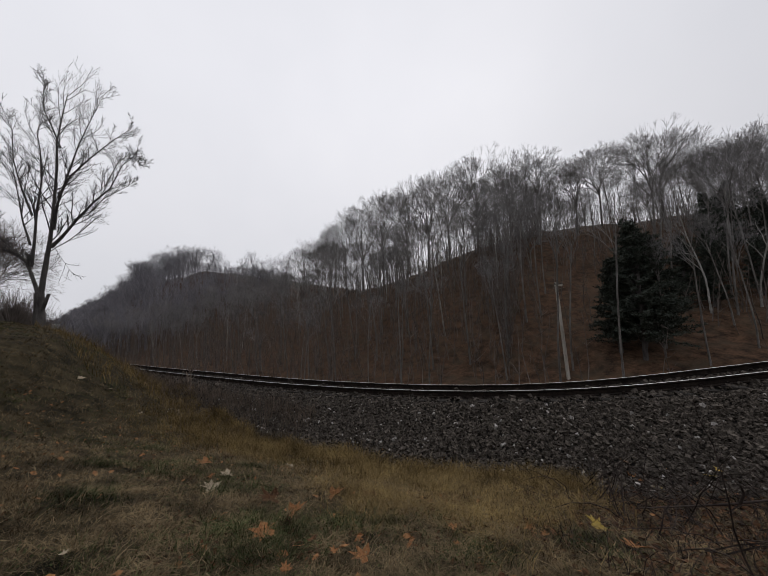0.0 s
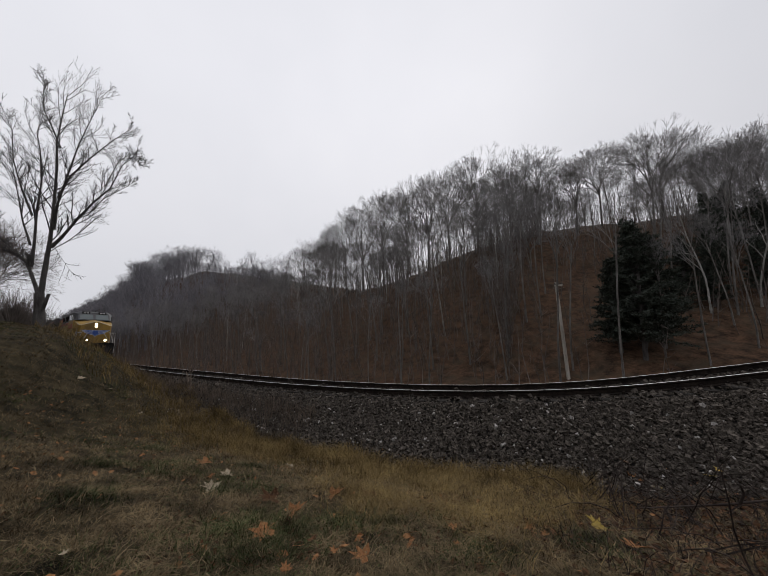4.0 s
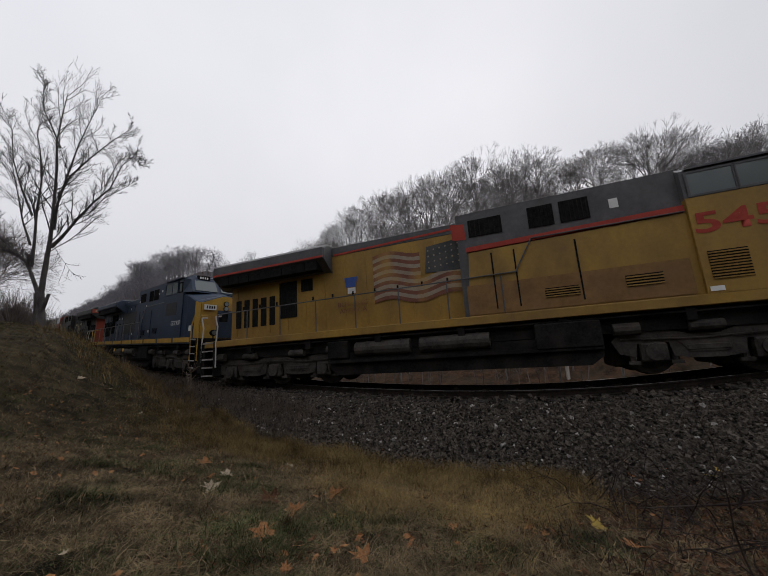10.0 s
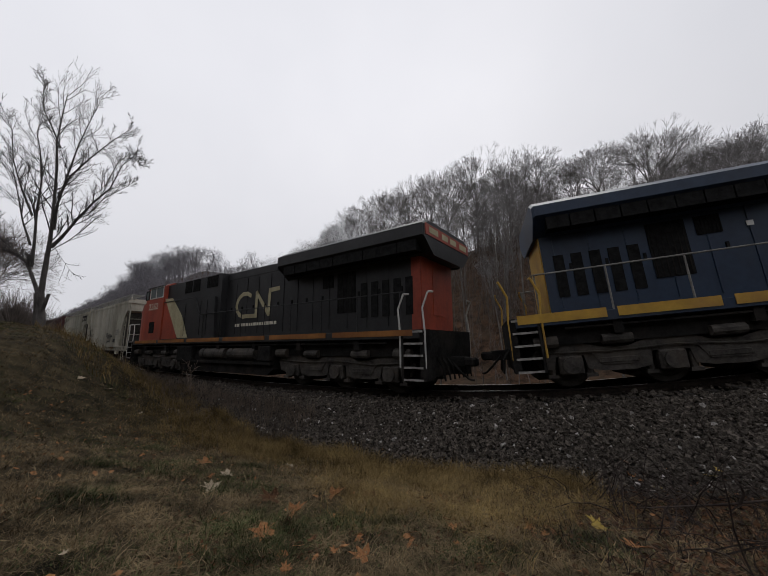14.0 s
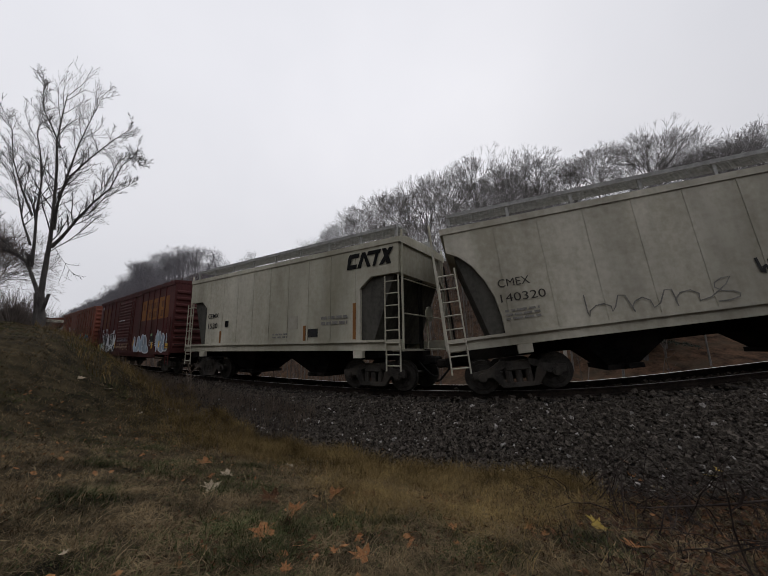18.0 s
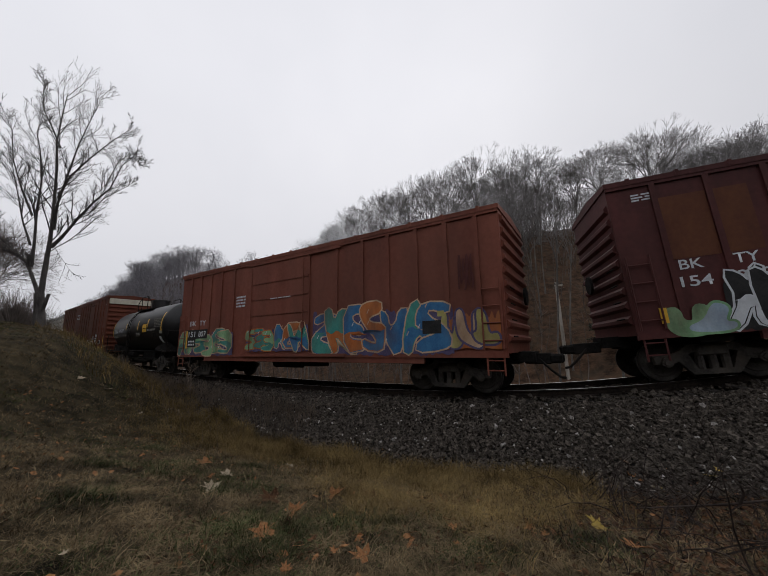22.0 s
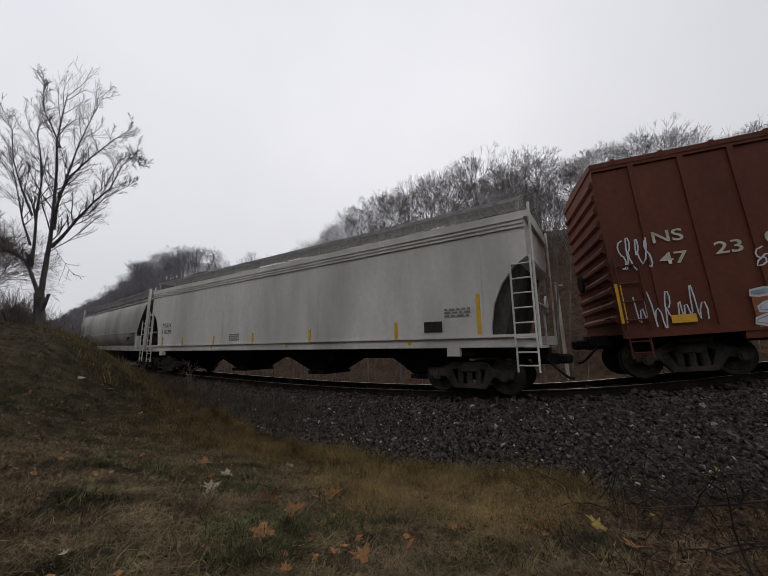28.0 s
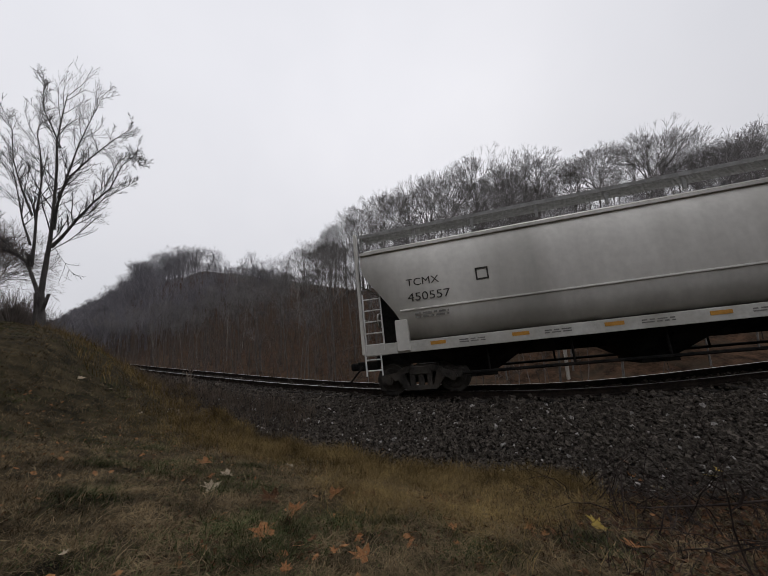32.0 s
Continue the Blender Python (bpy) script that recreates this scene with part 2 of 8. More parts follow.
# ---- the ground, one sheet to the horizon ----
def steps(lo, hi, fine, lo2, hi2):
    """Lines that are fine between lo and hi and grow coarser outwards."""
    v = list(np.arange(lo, hi + fine / 2, fine))
    d = fine
    while v[-1] < hi2:
        d *= 1.06
        v.append(v[-1] + d)
    d = fine
    while v[0] > lo2:
        d *= 1.06
        v.insert(0, v[0] - d)
    return np.array(v)


gx, gy = steps(-16, 12, 0.16, -900, 900), steps(-2, 16, 0.16, -500, 1200)
GX, GY = np.meshgrid(gx, gy)
gz = height(GX.ravel(), GY.ravel())
gv = np.stack([GX.ravel(), GY.ravel(), gz], 1)
nx, ny = len(gx), len(gy)
gi = (np.arange(ny - 1)[:, None] * nx + np.arange(nx - 1)[None, :]).ravel()
gf = np.stack([gi, gi + 1, gi + nx + 1, gi + nx], 1)
cx, cy = gv[gf, 0].mean(1), gv[gf, 1].mean(1)
gs, gl, _ = beside(cx, cy)
edge = 3.35 + 0.35 * wave(cx, cy, 0.9, 4)
edge = np.where(gs < -4, np.maximum(1.9, 3.3 + 0.2 * (gs + 4)) + 0.3 * wave(cx, cy, 0.9, 4), edge)
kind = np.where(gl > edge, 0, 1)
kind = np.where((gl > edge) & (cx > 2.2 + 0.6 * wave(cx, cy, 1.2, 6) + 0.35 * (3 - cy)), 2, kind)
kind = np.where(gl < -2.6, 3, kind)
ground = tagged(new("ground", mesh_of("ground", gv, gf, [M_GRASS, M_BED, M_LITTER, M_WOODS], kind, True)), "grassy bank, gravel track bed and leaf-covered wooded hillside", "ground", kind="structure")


# ---- bare trees ----
RING = {k: [(math.cos(2 * math.pi * i / k), math.sin(2 * math.pi * i / k)) for i in range(k)] for k in range(3, 13)}


def tube(V, F, pts, radii, sides):
    """A tapered limb along pts."""
    base = len(V)
    n = len(pts)
    P = [(float(p[0]), float(p[1]), float(p[2])) for p in pts]
    for i in range(n):
        p, q = P[max(i - 1, 0)], P[min(i + 1, n - 1)]
        dx, dy, dz = q[0] - p[0], q[1] - p[1], q[2] - p[2]
        ln = math.sqrt(dx * dx + dy * dy + dz * dz) + 1e-9
        dx, dy, dz = dx / ln, dy / ln, dz / ln
        ax, ay, az = dy * 0.1 - dz * 0.95, dz * 0.31 - dx * 0.1, dx * 0.95 - dy * 0.31
        ln = math.sqrt(ax * ax + ay * ay + az * az) + 1e-9
        ax, ay, az = ax / ln, ay / ln, az / ln
        bx, by, bz = dy * az - dz * ay, dz * ax - dx * az, dx * ay - dy * ax
        r, (x, y, z) = radii[i], P[i]
        for c, s in RING[sides]:
            V.append((x + r * (c * ax + s * bx), y + r * (c * ay + s * by), z + r * (c * az + s * bz)))
    for i in range(n - 1):
        o = base + i * sides
        for k in range(sides):
            j = (k + 1) % sides
            F.append((o + k, o + j, o + sides + j, o + sides + k))


def spread_copies(name, templates, places, mat, label, category):
    """Many copies of a few templates, joined: places are x, y, z, size, turn and which."""
    VV, FF, base = [], [], 0
    arr = [(np.array(v), np.array(f)) for v, f in templates]
    for x, y, z, size, turn, k in places:
        v, f = arr[k]
        c, q = math.cos(turn) * size, math.sin(turn) * size
        VV.append(np.stack([v[:, 0] * c - v[:, 1] * q + x, v[:, 0] * q + v[:, 1] * c + y, v[:, 2] * size + z], 1))
        FF.append(f + base)
        base += len(v)
    return tagged(new(name, mesh_of(name, np.concatenate(VV), np.concatenate(FF), mat)), label, category, kind="stuff")


def grow_limb(rng, start, way, length, radius, bend, up, n):
    pts = [np.array(start, float)]
    d = np.array(way, float)
    d /= np.linalg.norm(d)
    for i in range(n):
        d = d + rng.normal(0, bend, 3) + np.array((0, 0, up))
        d /= np.linalg.norm(d)
        pts.append(pts[-1] + d * length / n)
    return pts, [radius * (1 - 0.72 * i / n) for i in range(n + 1)]


def branch_out(rng, parts, pts, radii, level, plan):
    """Side limbs along a limb, down to twigs; plan holds for each level: count, length, angle, bend, lift, pieces."""
    if level >= len(plan):
        return
    count, share, angle, bend, up, pieces, first = plan[level]
    total = sum(np.linalg.norm(pts[i + 1] - pts[i]) for i in range(len(pts) - 1))
    for c in range(count):
        f = first + (1 - first) * (c + rng.random()) / count
        q = f * (len(pts) - 1)
        i = min(int(q), len(pts) - 2)
        p = pts[i] + (pts[i + 1] - pts[i]) * (q - i)
        d = pts[i + 1] - pts[i]
        d = d / (np.linalg.norm(d) + 1e-9)
        a = np.cross(d, rng.normal(0, 1, 3))
        a /= np.linalg.norm(a) + 1e-9
        turn = radians(angle) * (0.7 + 0.6 * rng.random())
        way = d * math.cos(turn) + a * math.sin(turn)
        r = max((radii[i] + (radii[i + 1] - radii[i]) * (q - i)) * 0.62, 0.006)
        ln = total * share * (0.65 + 0.7 * rng.random()) * (1.15 - 0.5 * f)
        q2, r2 = grow_limb(rng, p, way, ln, r, bend, up, pieces)
        parts.append((level, q2, r2))
        branch_out(rng, parts, q2, r2, level + 1, plan)


def tree_meshes(name, seed, tall, trunk_r, plan, thick=1.0, bark=None, twig=None):
    rng = np.random.default_rng(seed)
    pts, radii = grow_limb(rng, (0, 0, -0.4), (0, 0, 1), tall * 0.92 + 0.4, trunk_r, 0.045, 0.05, 9)
    radii[0] *= 1.35
    parts = []
    branch_out(rng, parts, pts, radii, 0, plan)
    V, F, V2, F2 = [], [], [], []
    tube(V, F, pts, radii, 7)
    for level, p, r in parts:
        if level == 0:
            tube(V, F, p, r, 5)
        else:
            tube(V2, F2, p, [max(q * thick, 0.008) for q in r], 3)
    a = mesh_of(name + "_trunk", np.array(V), F, bark or M_BARK, shade=True)
    b = mesh_of(name + "_crown", np.array(V2), F2, twig or M_TWIG)
    return a, b


def plant(name, meshes, m, label, group="", category="tree"):
    root = tagged(new(name), label, category, group)
    root.matrix_world = m
    for part_name, me in zip(("trunk", "crown"), meshes):
        ob = new(part_name, me)
        ob.parent = root
    return root


def ground_at(x, y):
    return float(height(x, y)[0])


def fork_tree(seed, tall, trunk_r, bole, levels, spread, lift, limbs=4, thin=0.006, drop=0.8, limb_r=0.62):
    """A bole that forks and forks again into a fan of fine twigs; returns limbs as (level, points, radii)."""
    rg = np.random.default_rng(seed)
    parts = []
    pts, radii = grow_limb(rg, (0, 0, -0.4), (rg.normal(0, 0.03), rg.normal(0, 0.03), 1), tall * bole + 0.4, trunk_r, 0.03, 0.05, 5)
    radii = [trunk_r * (1.3 if k == 0 else 1 - 0.07 * k) for k in range(6)]
    parts.append((0, pts, radii))
    reach = sum(drop ** k for k in range(levels))

    def fork(p, d, ln, r, level):
        bend = rg.normal(0, 0.13, 3)
        mid = p + (d + bend * 0.5) * ln * 0.5
        d2 = d + bend + np.array((0, 0, lift))
        d2 = d2 / np.linalg.norm(d2)
        end = mid + d2 * ln * 0.5
        parts.append((level, [p, mid, end] if level < 4 else [p, end], [r, r * 0.88, r * 0.74] if level < 4 else [r, r * 0.7]))
        if level >= levels:
            return
        k = 3 if rg.random() < 0.35 else 2
        turn = rg.uniform(0, 6.28)
        side = np.cross(d2, (0.3, 0.8, 0.1))
        side /= np.linalg.norm(side)
        up = np.cross(d2, side)
        for q in range(k):
            a = turn + 6.28 * q / k + rg.normal(0, 0.3)
            an = spread * rg.uniform(0.55, 1.35)
            w = d2 * math.cos(an) + (side * math.cos(a) + up * math.sin(a)) * math.sin(an)
            fork(end, w, ln * drop * rg.uniform(0.88, 1.1), max(r * 0.66, thin), level + 1)

    for q in range(limbs):
        a = 6.28 * q / limbs + rg.normal(0, 0.35)
        tilt = rg.uniform(0.2, 0.62)
        f = 1 - 0.35 * rg.random() * (q > 0)
        p = pts[-1] + (pts[2] - pts[-1]) * (1 - f)
        fork(p, np.array((math.cos(a) * math.sin(tilt), math.sin(a) * math.sin(tilt), math.cos(tilt))), tall * (1 - bole) / reach * rg.uniform(0.92, 1.1), trunk_r * limb_r, 1)
    grown = sorted(p[-1][2] for _, p, _ in parts)[int(len(parts) * 0.97)]
    return [(level, [q * tall / grown for q in p], r) for level, p, r in parts]


def forked_meshes(name, parts, bark, twig, thick=1.0):
    V, F, V2, F2 = [], [], [], []
    for level, p, r in parts:
        if level < 2:
            tube(V, F, p, r, 7 if level == 0 else 5)
        else:
            tube(V2, F2, p, [q * thick for q in r], 3)
    return mesh_of(name + "_trunk", np.array(V), F, bark, shade=True), mesh_of(name + "_crown", np.array(V2), F2, twig)


kinds = [forked_meshes("woodland_tree", fork_tree(11 + i, 15, 0.2 + 0.02 * (i % 3), 0.4 + 0.05 * (i % 2), 8, 0.36, 0.0, 6, 0.012, 0.84), M_BARK, M_TWIG) for i in range(5)]
slims = [forked_meshes("slim_tree", fork_tree(31 + i, 15, 0.085, 0.72, 7, 0.27, 0.07, 6, 0.007, 0.8, 0.36), M_PALE if i == 3 else M_BARK, M_TWIG) for i in range(4)]
# how high the tree tops stand over the eye, as a slope, by the direction from the lawn
def tops(x, y):
    return np.interp(np.asarray(x) / y, [-1.2, -0.86, -0.735, -0.6, -0.45, -0.27, -0.195, 0.0, 0.287, 0.63, 0.867, 1.046, 1.194], [0.06, 0.1, 0.2, 0.235, 0.222, 0.225, 0.28, 0.415, 0.485, 0.455, 0.435, 0.37, 0.375]) * np.hypot(x, y)


# the tall crowns along the ridge: plan places
CROWNS = [(-24.0, 100), (-19.0, 96.8), (-14.5, 90), (-9.2, 84), (-5.2, 82.1), (0.1, 84.3), (5.2, 72), (9.0, 66), (13, 64.2), (18.4, 63.5), (23.6, 60.0), (28.2, 58.9), (31.4, 52.5), (36.8, 54.3), (39.2, 47.1), (45.8, 52.6), (48.8, 49.5), (51.6, 46.0), (57.0, 47.7), (53.4, 40.3)]
rng = np.random.default_rng(5)
spots = []


def upright(x, y, turn, wide, tall, lean=0.02):
    return Matrix.Translation((x, y, ground_at(x, y))) @ Euler((rng.normal(0, lean), rng.normal(0, lean), turn)).to_matrix().to_4x4() @ Matrix.Diagonal((wide, wide, tall, 1))


for i, (x, y) in enumerate(CROWNS):
    spots.append((x, y))
    sc = (float(tops(x, y)) * rng.uniform(0.94, 1.03) - ground_at(x, y)) / 15
    plant("woodland_tree", kinds[i % 5], upright(x, y, rng.uniform(0, 6.28), 0.22 + 0.7 * sc, sc), "bare grey winter tree with a fine rounded crown on the ridge", "ridge trees")
tries = 0
while len(spots) < 400 and tries < 9000:
    tries += 1
    ridge_tree = len(spots) < 46
    s, L = rng.uniform(-110, 62), rng.uniform(38, 63) if ridge_tree else rng.uniform(11, 60)
    x, y, _ = on_track(s, -L)
    x, y = float(x), float(y)
    if y < 21 or not (-0.3 if ridge_tree else -1.25) < x / y < 1.3:
        continue
    if any((x - a) ** 2 + (y - b) ** 2 < (8 if ridge_tree else 2.6) for a, b in spots):
        continue
    sc = rng.uniform(0.45, 0.7) if ridge_tree else rng.uniform(0.6, 1.0) * (0.8 if x / y < -0.2 else 1)
    sc = min(sc, (float(tops(x, y)) * 0.9 - ground_at(x, y)) / 15)
    if sc < 0.25:
        continue
    spots.append((x, y))
    me = kinds[rng.integers(5)] if ridge_tree else slims[rng.choice(4, p=(0.33, 0.33, 0.32, 0.02))]
    plant("woodland_tree" if ridge_tree else "slim_tree", me, upright(x, y, rng.uniform(0, 6.28), sc, sc * rng.uniform(0.9, 1.1), 0.03), "bare grey winter tree among others below the ridge" if ridge_tree else "slender bare grey tree on the leaf-covered hillside", "ridge trees" if ridge_tree else "hillside trees")

# understorey of saplings and brush on the slope
def sapling_template(seed):
    rg, V, F = np.random.default_rng(seed), [], []
    p, r = grow_limb(rg, (0, 0, -0.1), (rg.normal(0, 0.12), rg.normal(0, 0.12), 1), 4, 0.035, 0.08, 0.05, 4)
    tube(V, F, p, r, 3)
    for k in range(12):
        q = p[rg.integers(1, 5)]
        a = rg.uniform(0, 6.28)
        c, d = grow_limb(rg, q, (math.cos(a), math.sin(a), rg.uniform(0.2, 1.3)), rg.uniform(0.35, 1.0), 0.011, 0.15, 0.05, 2)
        tube(V, F, c, d, 3)
    return V, F


n = 5600
s, L = rng.uniform(-110, 58, n) - 25 * rng.random(n), 8 + 54 * rng.random(n) ** 0.8
x, y, _ = on_track(s, -L)
keep = (y > 14) & ((x - 20) ** 2 + (y - 23) ** 2 > 40) & ((L > 20) | (x < 4) | (rng.random(n) < 0.4))
x, y = x[keep], y[keep]
z = height(x, y)
spread_copies("undergrowth", [sapling_template(80 + i) for i in range(9)], [(x[i], y[i], z[i], rng.uniform(0.35, 1.5), rng.uniform(0, 6.28), i % 9) for i in range(len(x))], M_BRUSH, "tangled bare saplings and brush on the hillside", "undergrowth")


# the far woods, too many to count
def far_template(seed, levels):
    V, F = [], []
    for level, p, r in fork_tree(seed, 13, 0.16, 0.42, levels, 0.44, 0.0, 5, 0.02, 0.8):
        if level > 0:
            p, r = [p[0], p[-1]], [r[0], r[-1]]
        else:
            p, r = [p[0], p[2], p[-1]], [r[0], r[2], r[-1]]
        tube(V, F, p, [max(q, 0.02) for q in r], 3)
    return V, F


far_kinds = [far_template(100 + i, 3) for i in range(8)]
fine_kinds = [far_template(120 + i, 5) for i in range(5)]
n = 2200
s, L = rng.uniform(-420, -95, n), rng.uniform(5, 70, n)
x, y, _ = on_track(s, -L)
z = height(x, y)
spread_copies("far_woods", far_kinds, [(x[i], y[i], z[i], float(np.clip((tops(x[i], y[i]) * rng.uniform(0.72, 0.88) - z[i]) / 13, 0.25, rng.uniform(0.55, 0.95))), rng.uniform(0, 6.28), i % 8) for i in range(n)], M_HAZETWIG, "hazy bare winter woods covering the long ridge", "woods")
n = 150
s, L = rng.uniform(-420, -95, n), rng.uniform(48, 72, n)
x, y, _ = on_track(s, -L)
z = height(x, y)
spread_copies("far_ridge_trees", fine_kinds, [(x[i], y[i], z[i], float(np.clip((tops(x[i], y[i]) * rng.uniform(0.8, 1.05) - z[i]) / 13, 0.35, 1.3)), rng.uniform(0, 6.28), i % 5) for i in range(n)], M_HAZETWIG, "rounded bare crowns along the far ridge", "woods")
n = 90
s, L = rng.uniform(-100, 90, n), rng.uniform(60, 84, n)
x, y, _ = on_track(s, -L)
keep = (y > 30) & (np.abs(x / y) < 1.5)
x, y = x[keep], y[keep]
z = height(x, y)
spread_copies("ridge_woods", fine_kinds, [(x[i], y[i], z[i], float(np.clip((tops(x[i], y[i]) * rng.uniform(0.6, 0.9) - z[i]) / 13, 0.2, 0.8)), rng.uniform(0, 6.28), i % 5) for i in range(len(x))], M_TWIG, "bare winter woods running on behind the ridge", "woods")

# unseen woods, added on that rear hill to dim the light from behind
n = 500
s, L = rng.uniform(-120, 120, n), rng.uniform(26, 80, n)
x, y, _ = on_track(s, L)
z = height(x, y)
spread_copies("rear_woods", far_kinds, [(x[i], y[i], z[i], rng.uniform(0.8, 1.2), rng.uniform(0, 6.28), i % 8) for i in range(n)], M_TWIG, "unseen bare woods added behind the lawn to cut the sky light", "woods")

# the large tree on the bank: its stems fork low and sweep up and over the line
STEMS = [
    ((-20.53, 0.92), (-20.63, 2.03), (-20.71, 2.97)),
    ((-20.76, 2.91), (-21.16, 4.12), (-21.4, 4.8), (-22.12, 5.59), (-22.85, 6.32), (-23.48, 7.21), (-24.34, 8.25)),
    ((-21.32, 4.58), (-21.4, 6.26), (-21.56, 8.13), (-21.56, 10.2), (-21.93, 12.34), (-22.42, 14.37), (-22.17, 16.58), (-21.8, 17.96)),
    ((-20.61, 2.91), (-20.4, 4.69), (-20.2, 6.21), (-20.1, 8.07), (-20.05, 10.62), (-20.14, 12.59), (-19.88, 14.93), (-19.58, 16.98), (-19.25, 18.65)),
    ((-20.22, 5.75), (-19.73, 6.34), (-18.97, 7.46), (-17.99, 8.68), (-17.13, 9.53), (-16.51, 11.12), (-15.56, 11.9), (-14.1, 12.6)),
    ((-20.13, 6.83), (-19.88, 8.38), (-19.18, 10.43), (-18.53, 12.19), (-17.73, 14.33), (-16.9, 16.34), (-16.59, 17.2)),
    ((-20.04, 8.86), (-19.47, 10.28), (-18.33, 11.53), (-17.02, 12.96), (-15.92, 14.08), (-14.84, 15.22)),
    ((-21.54, 7.82), (-22.24, 9.59), (-22.77, 11.39), (-22.86, 13.71), (-23.4, 15.43), (-23.68, 16.47)),
    ((-21.5, 5.96), (-22.3, 7.54), (-22.9, 9.14), (-23.52, 10.77), (-24.14, 12.44), (-24.66, 14.46)),
    ((-20.12, 12.26), (-20.62, 13.95), (-21.2, 15.67), (-21.28, 17.41), (-21.19, 18.28)),
    ((-18.97, 7.46), (-18.23, 7.74), (-17.39, 8.84), (-16.21, 9.56), (-15.62, 10.05)),
    ((-17.13, 9.53), (-16.14, 11.11), (-15.06, 11.06), (-14.32, 10.38)),
    ((-20.19, 6.06), (-19.77, 5.27), (-19.29, 4.5), (-18.95, 3.97)),
]
GIRTH = (0.3, 0.12, 0.1, 0.16, 0.11, 0.085, 0.075, 0.065, 0.065, 0.055, 0.045, 0.035, 0.02)
SHOOTS = [(20, 0.19, 36, 0.07, 0.07, 6, 0.2), (7, 0.5, 34, 0.1, 0.08, 4, 0.2), (4, 0.55, 32, 0.12, 0.07, 3, 0.2)]
rng2 = np.random.default_rng(17)
V, F, V2, F2 = [], [], [], []
BX, BY = -20.53, 19.9
BZ = ground_at(BX, BY)
parts = []
for i, st in enumerate(STEMS):
    st = st[:-1] if len(st) > 5 else st
    pts = [np.array((x - BX, (0.0 if i == 0 else (j / len(st)) * (-1) ** i * (0.4 + 0.25 * (i % 3))), z - BZ - (0.6 if i == j == 0 else 0) - 1.6 * max(0, z - 12) / 6)) for j, (x, z) in enumerate(st)]
    r0 = GIRTH[i]
    if i:
        radii = [r0 * (1 - 0.88 * (j / (len(pts) - 1)) ** 0.8) for j in range(len(pts))]
        branch_out(rng2, parts, pts, [max(q, 0.03) for q in radii], 0 if i < 12 else 1, SHOOTS)
    else:
        radii = [0.34, 0.26, 0.25]
    tube(V, F, pts, radii, 8)
# a broken stub by the fork
tube(V, F, [np.array(q) for q in ((0.2, -0.1, 1.9 - BZ), (0.5, -0.2, 2.5 - BZ), (0.62, -0.2, 2.85 - BZ))], [0.1, 0.09, 0.08], 6)
for level, p, r in parts:
    tube(V2, F2, p, [min(max(q, 0.006), (0.034, 0.02, 0.012, 0.009)[level]) for q in r], 4 if level == 0 else 3)
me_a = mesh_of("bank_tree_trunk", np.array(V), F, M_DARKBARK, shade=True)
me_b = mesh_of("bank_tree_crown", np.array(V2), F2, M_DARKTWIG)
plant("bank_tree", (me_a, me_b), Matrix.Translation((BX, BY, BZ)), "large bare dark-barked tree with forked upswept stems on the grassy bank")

# a thicket behind it
bushy = [forked_meshes("thicket_tree", fork_tree(51 + i, 10, 0.12, 0.22, 8, 0.42, 0.03, 6, 0.009, 0.82), M_DARKBARK, M_BRUSH) for i in range(2)]
for x, y, k, sc in ((-31.2, 25, 1, 0.8), (-34.5, 28, 0, 0.95), (-33, 23, 0, 0.85), (-37, 26, 1, 0.95), (-33, 26.6, 0, 0.8), (-40, 31, 1, 1.0)):
    plant("thicket_tree", bushy[k], Matrix.Translation((x, y, ground_at(x, y))) @ Euler((0, 0, x)).to_matrix().to_4x4() @ Matrix.Diagonal((sc, sc, sc, 1)), "bushy bare tree at the edge of the lawn", "thicket")
V, F = [], []
for i in range(420):
    x, y = rng.uniform(-40, -26.5), rng.uniform(21, 31)
    z = ground_at(x, y)
    for k in range(5):
        c, d = grow_limb(rng, (x, y, z - 0.1), (rng.normal(0, 0.4), rng.normal(0, 0.4), 1), rng.uniform(1.2, 3.8), 0.02, 0.1, 0.02, 3)
        tube(V, F, c, d, 3)
for i in range(240):
    r, a = rng.uniform(33, 46), radians(rng.uniform(-48.5, -45.2))
    x, y = r * math.sin(a), r * math.cos(a)
    z = ground_at(x, y)
    for k in range(5):
        c, d = grow_limb(rng, (x, y, z - 0.1), (rng.normal(0, 0.3), rng.normal(0, 0.3), 1), rng.uniform(1.2, 2.9), 0.02, 0.1, 0.02, 3)
        tube(V, F, c, d, 3)
tagged(new("hedge_brush", mesh_of("hedge_brush", np.array(V), F, M_BRUSH)), "dense dark bare brush at the lawn's edge", "brush", kind="stuff")


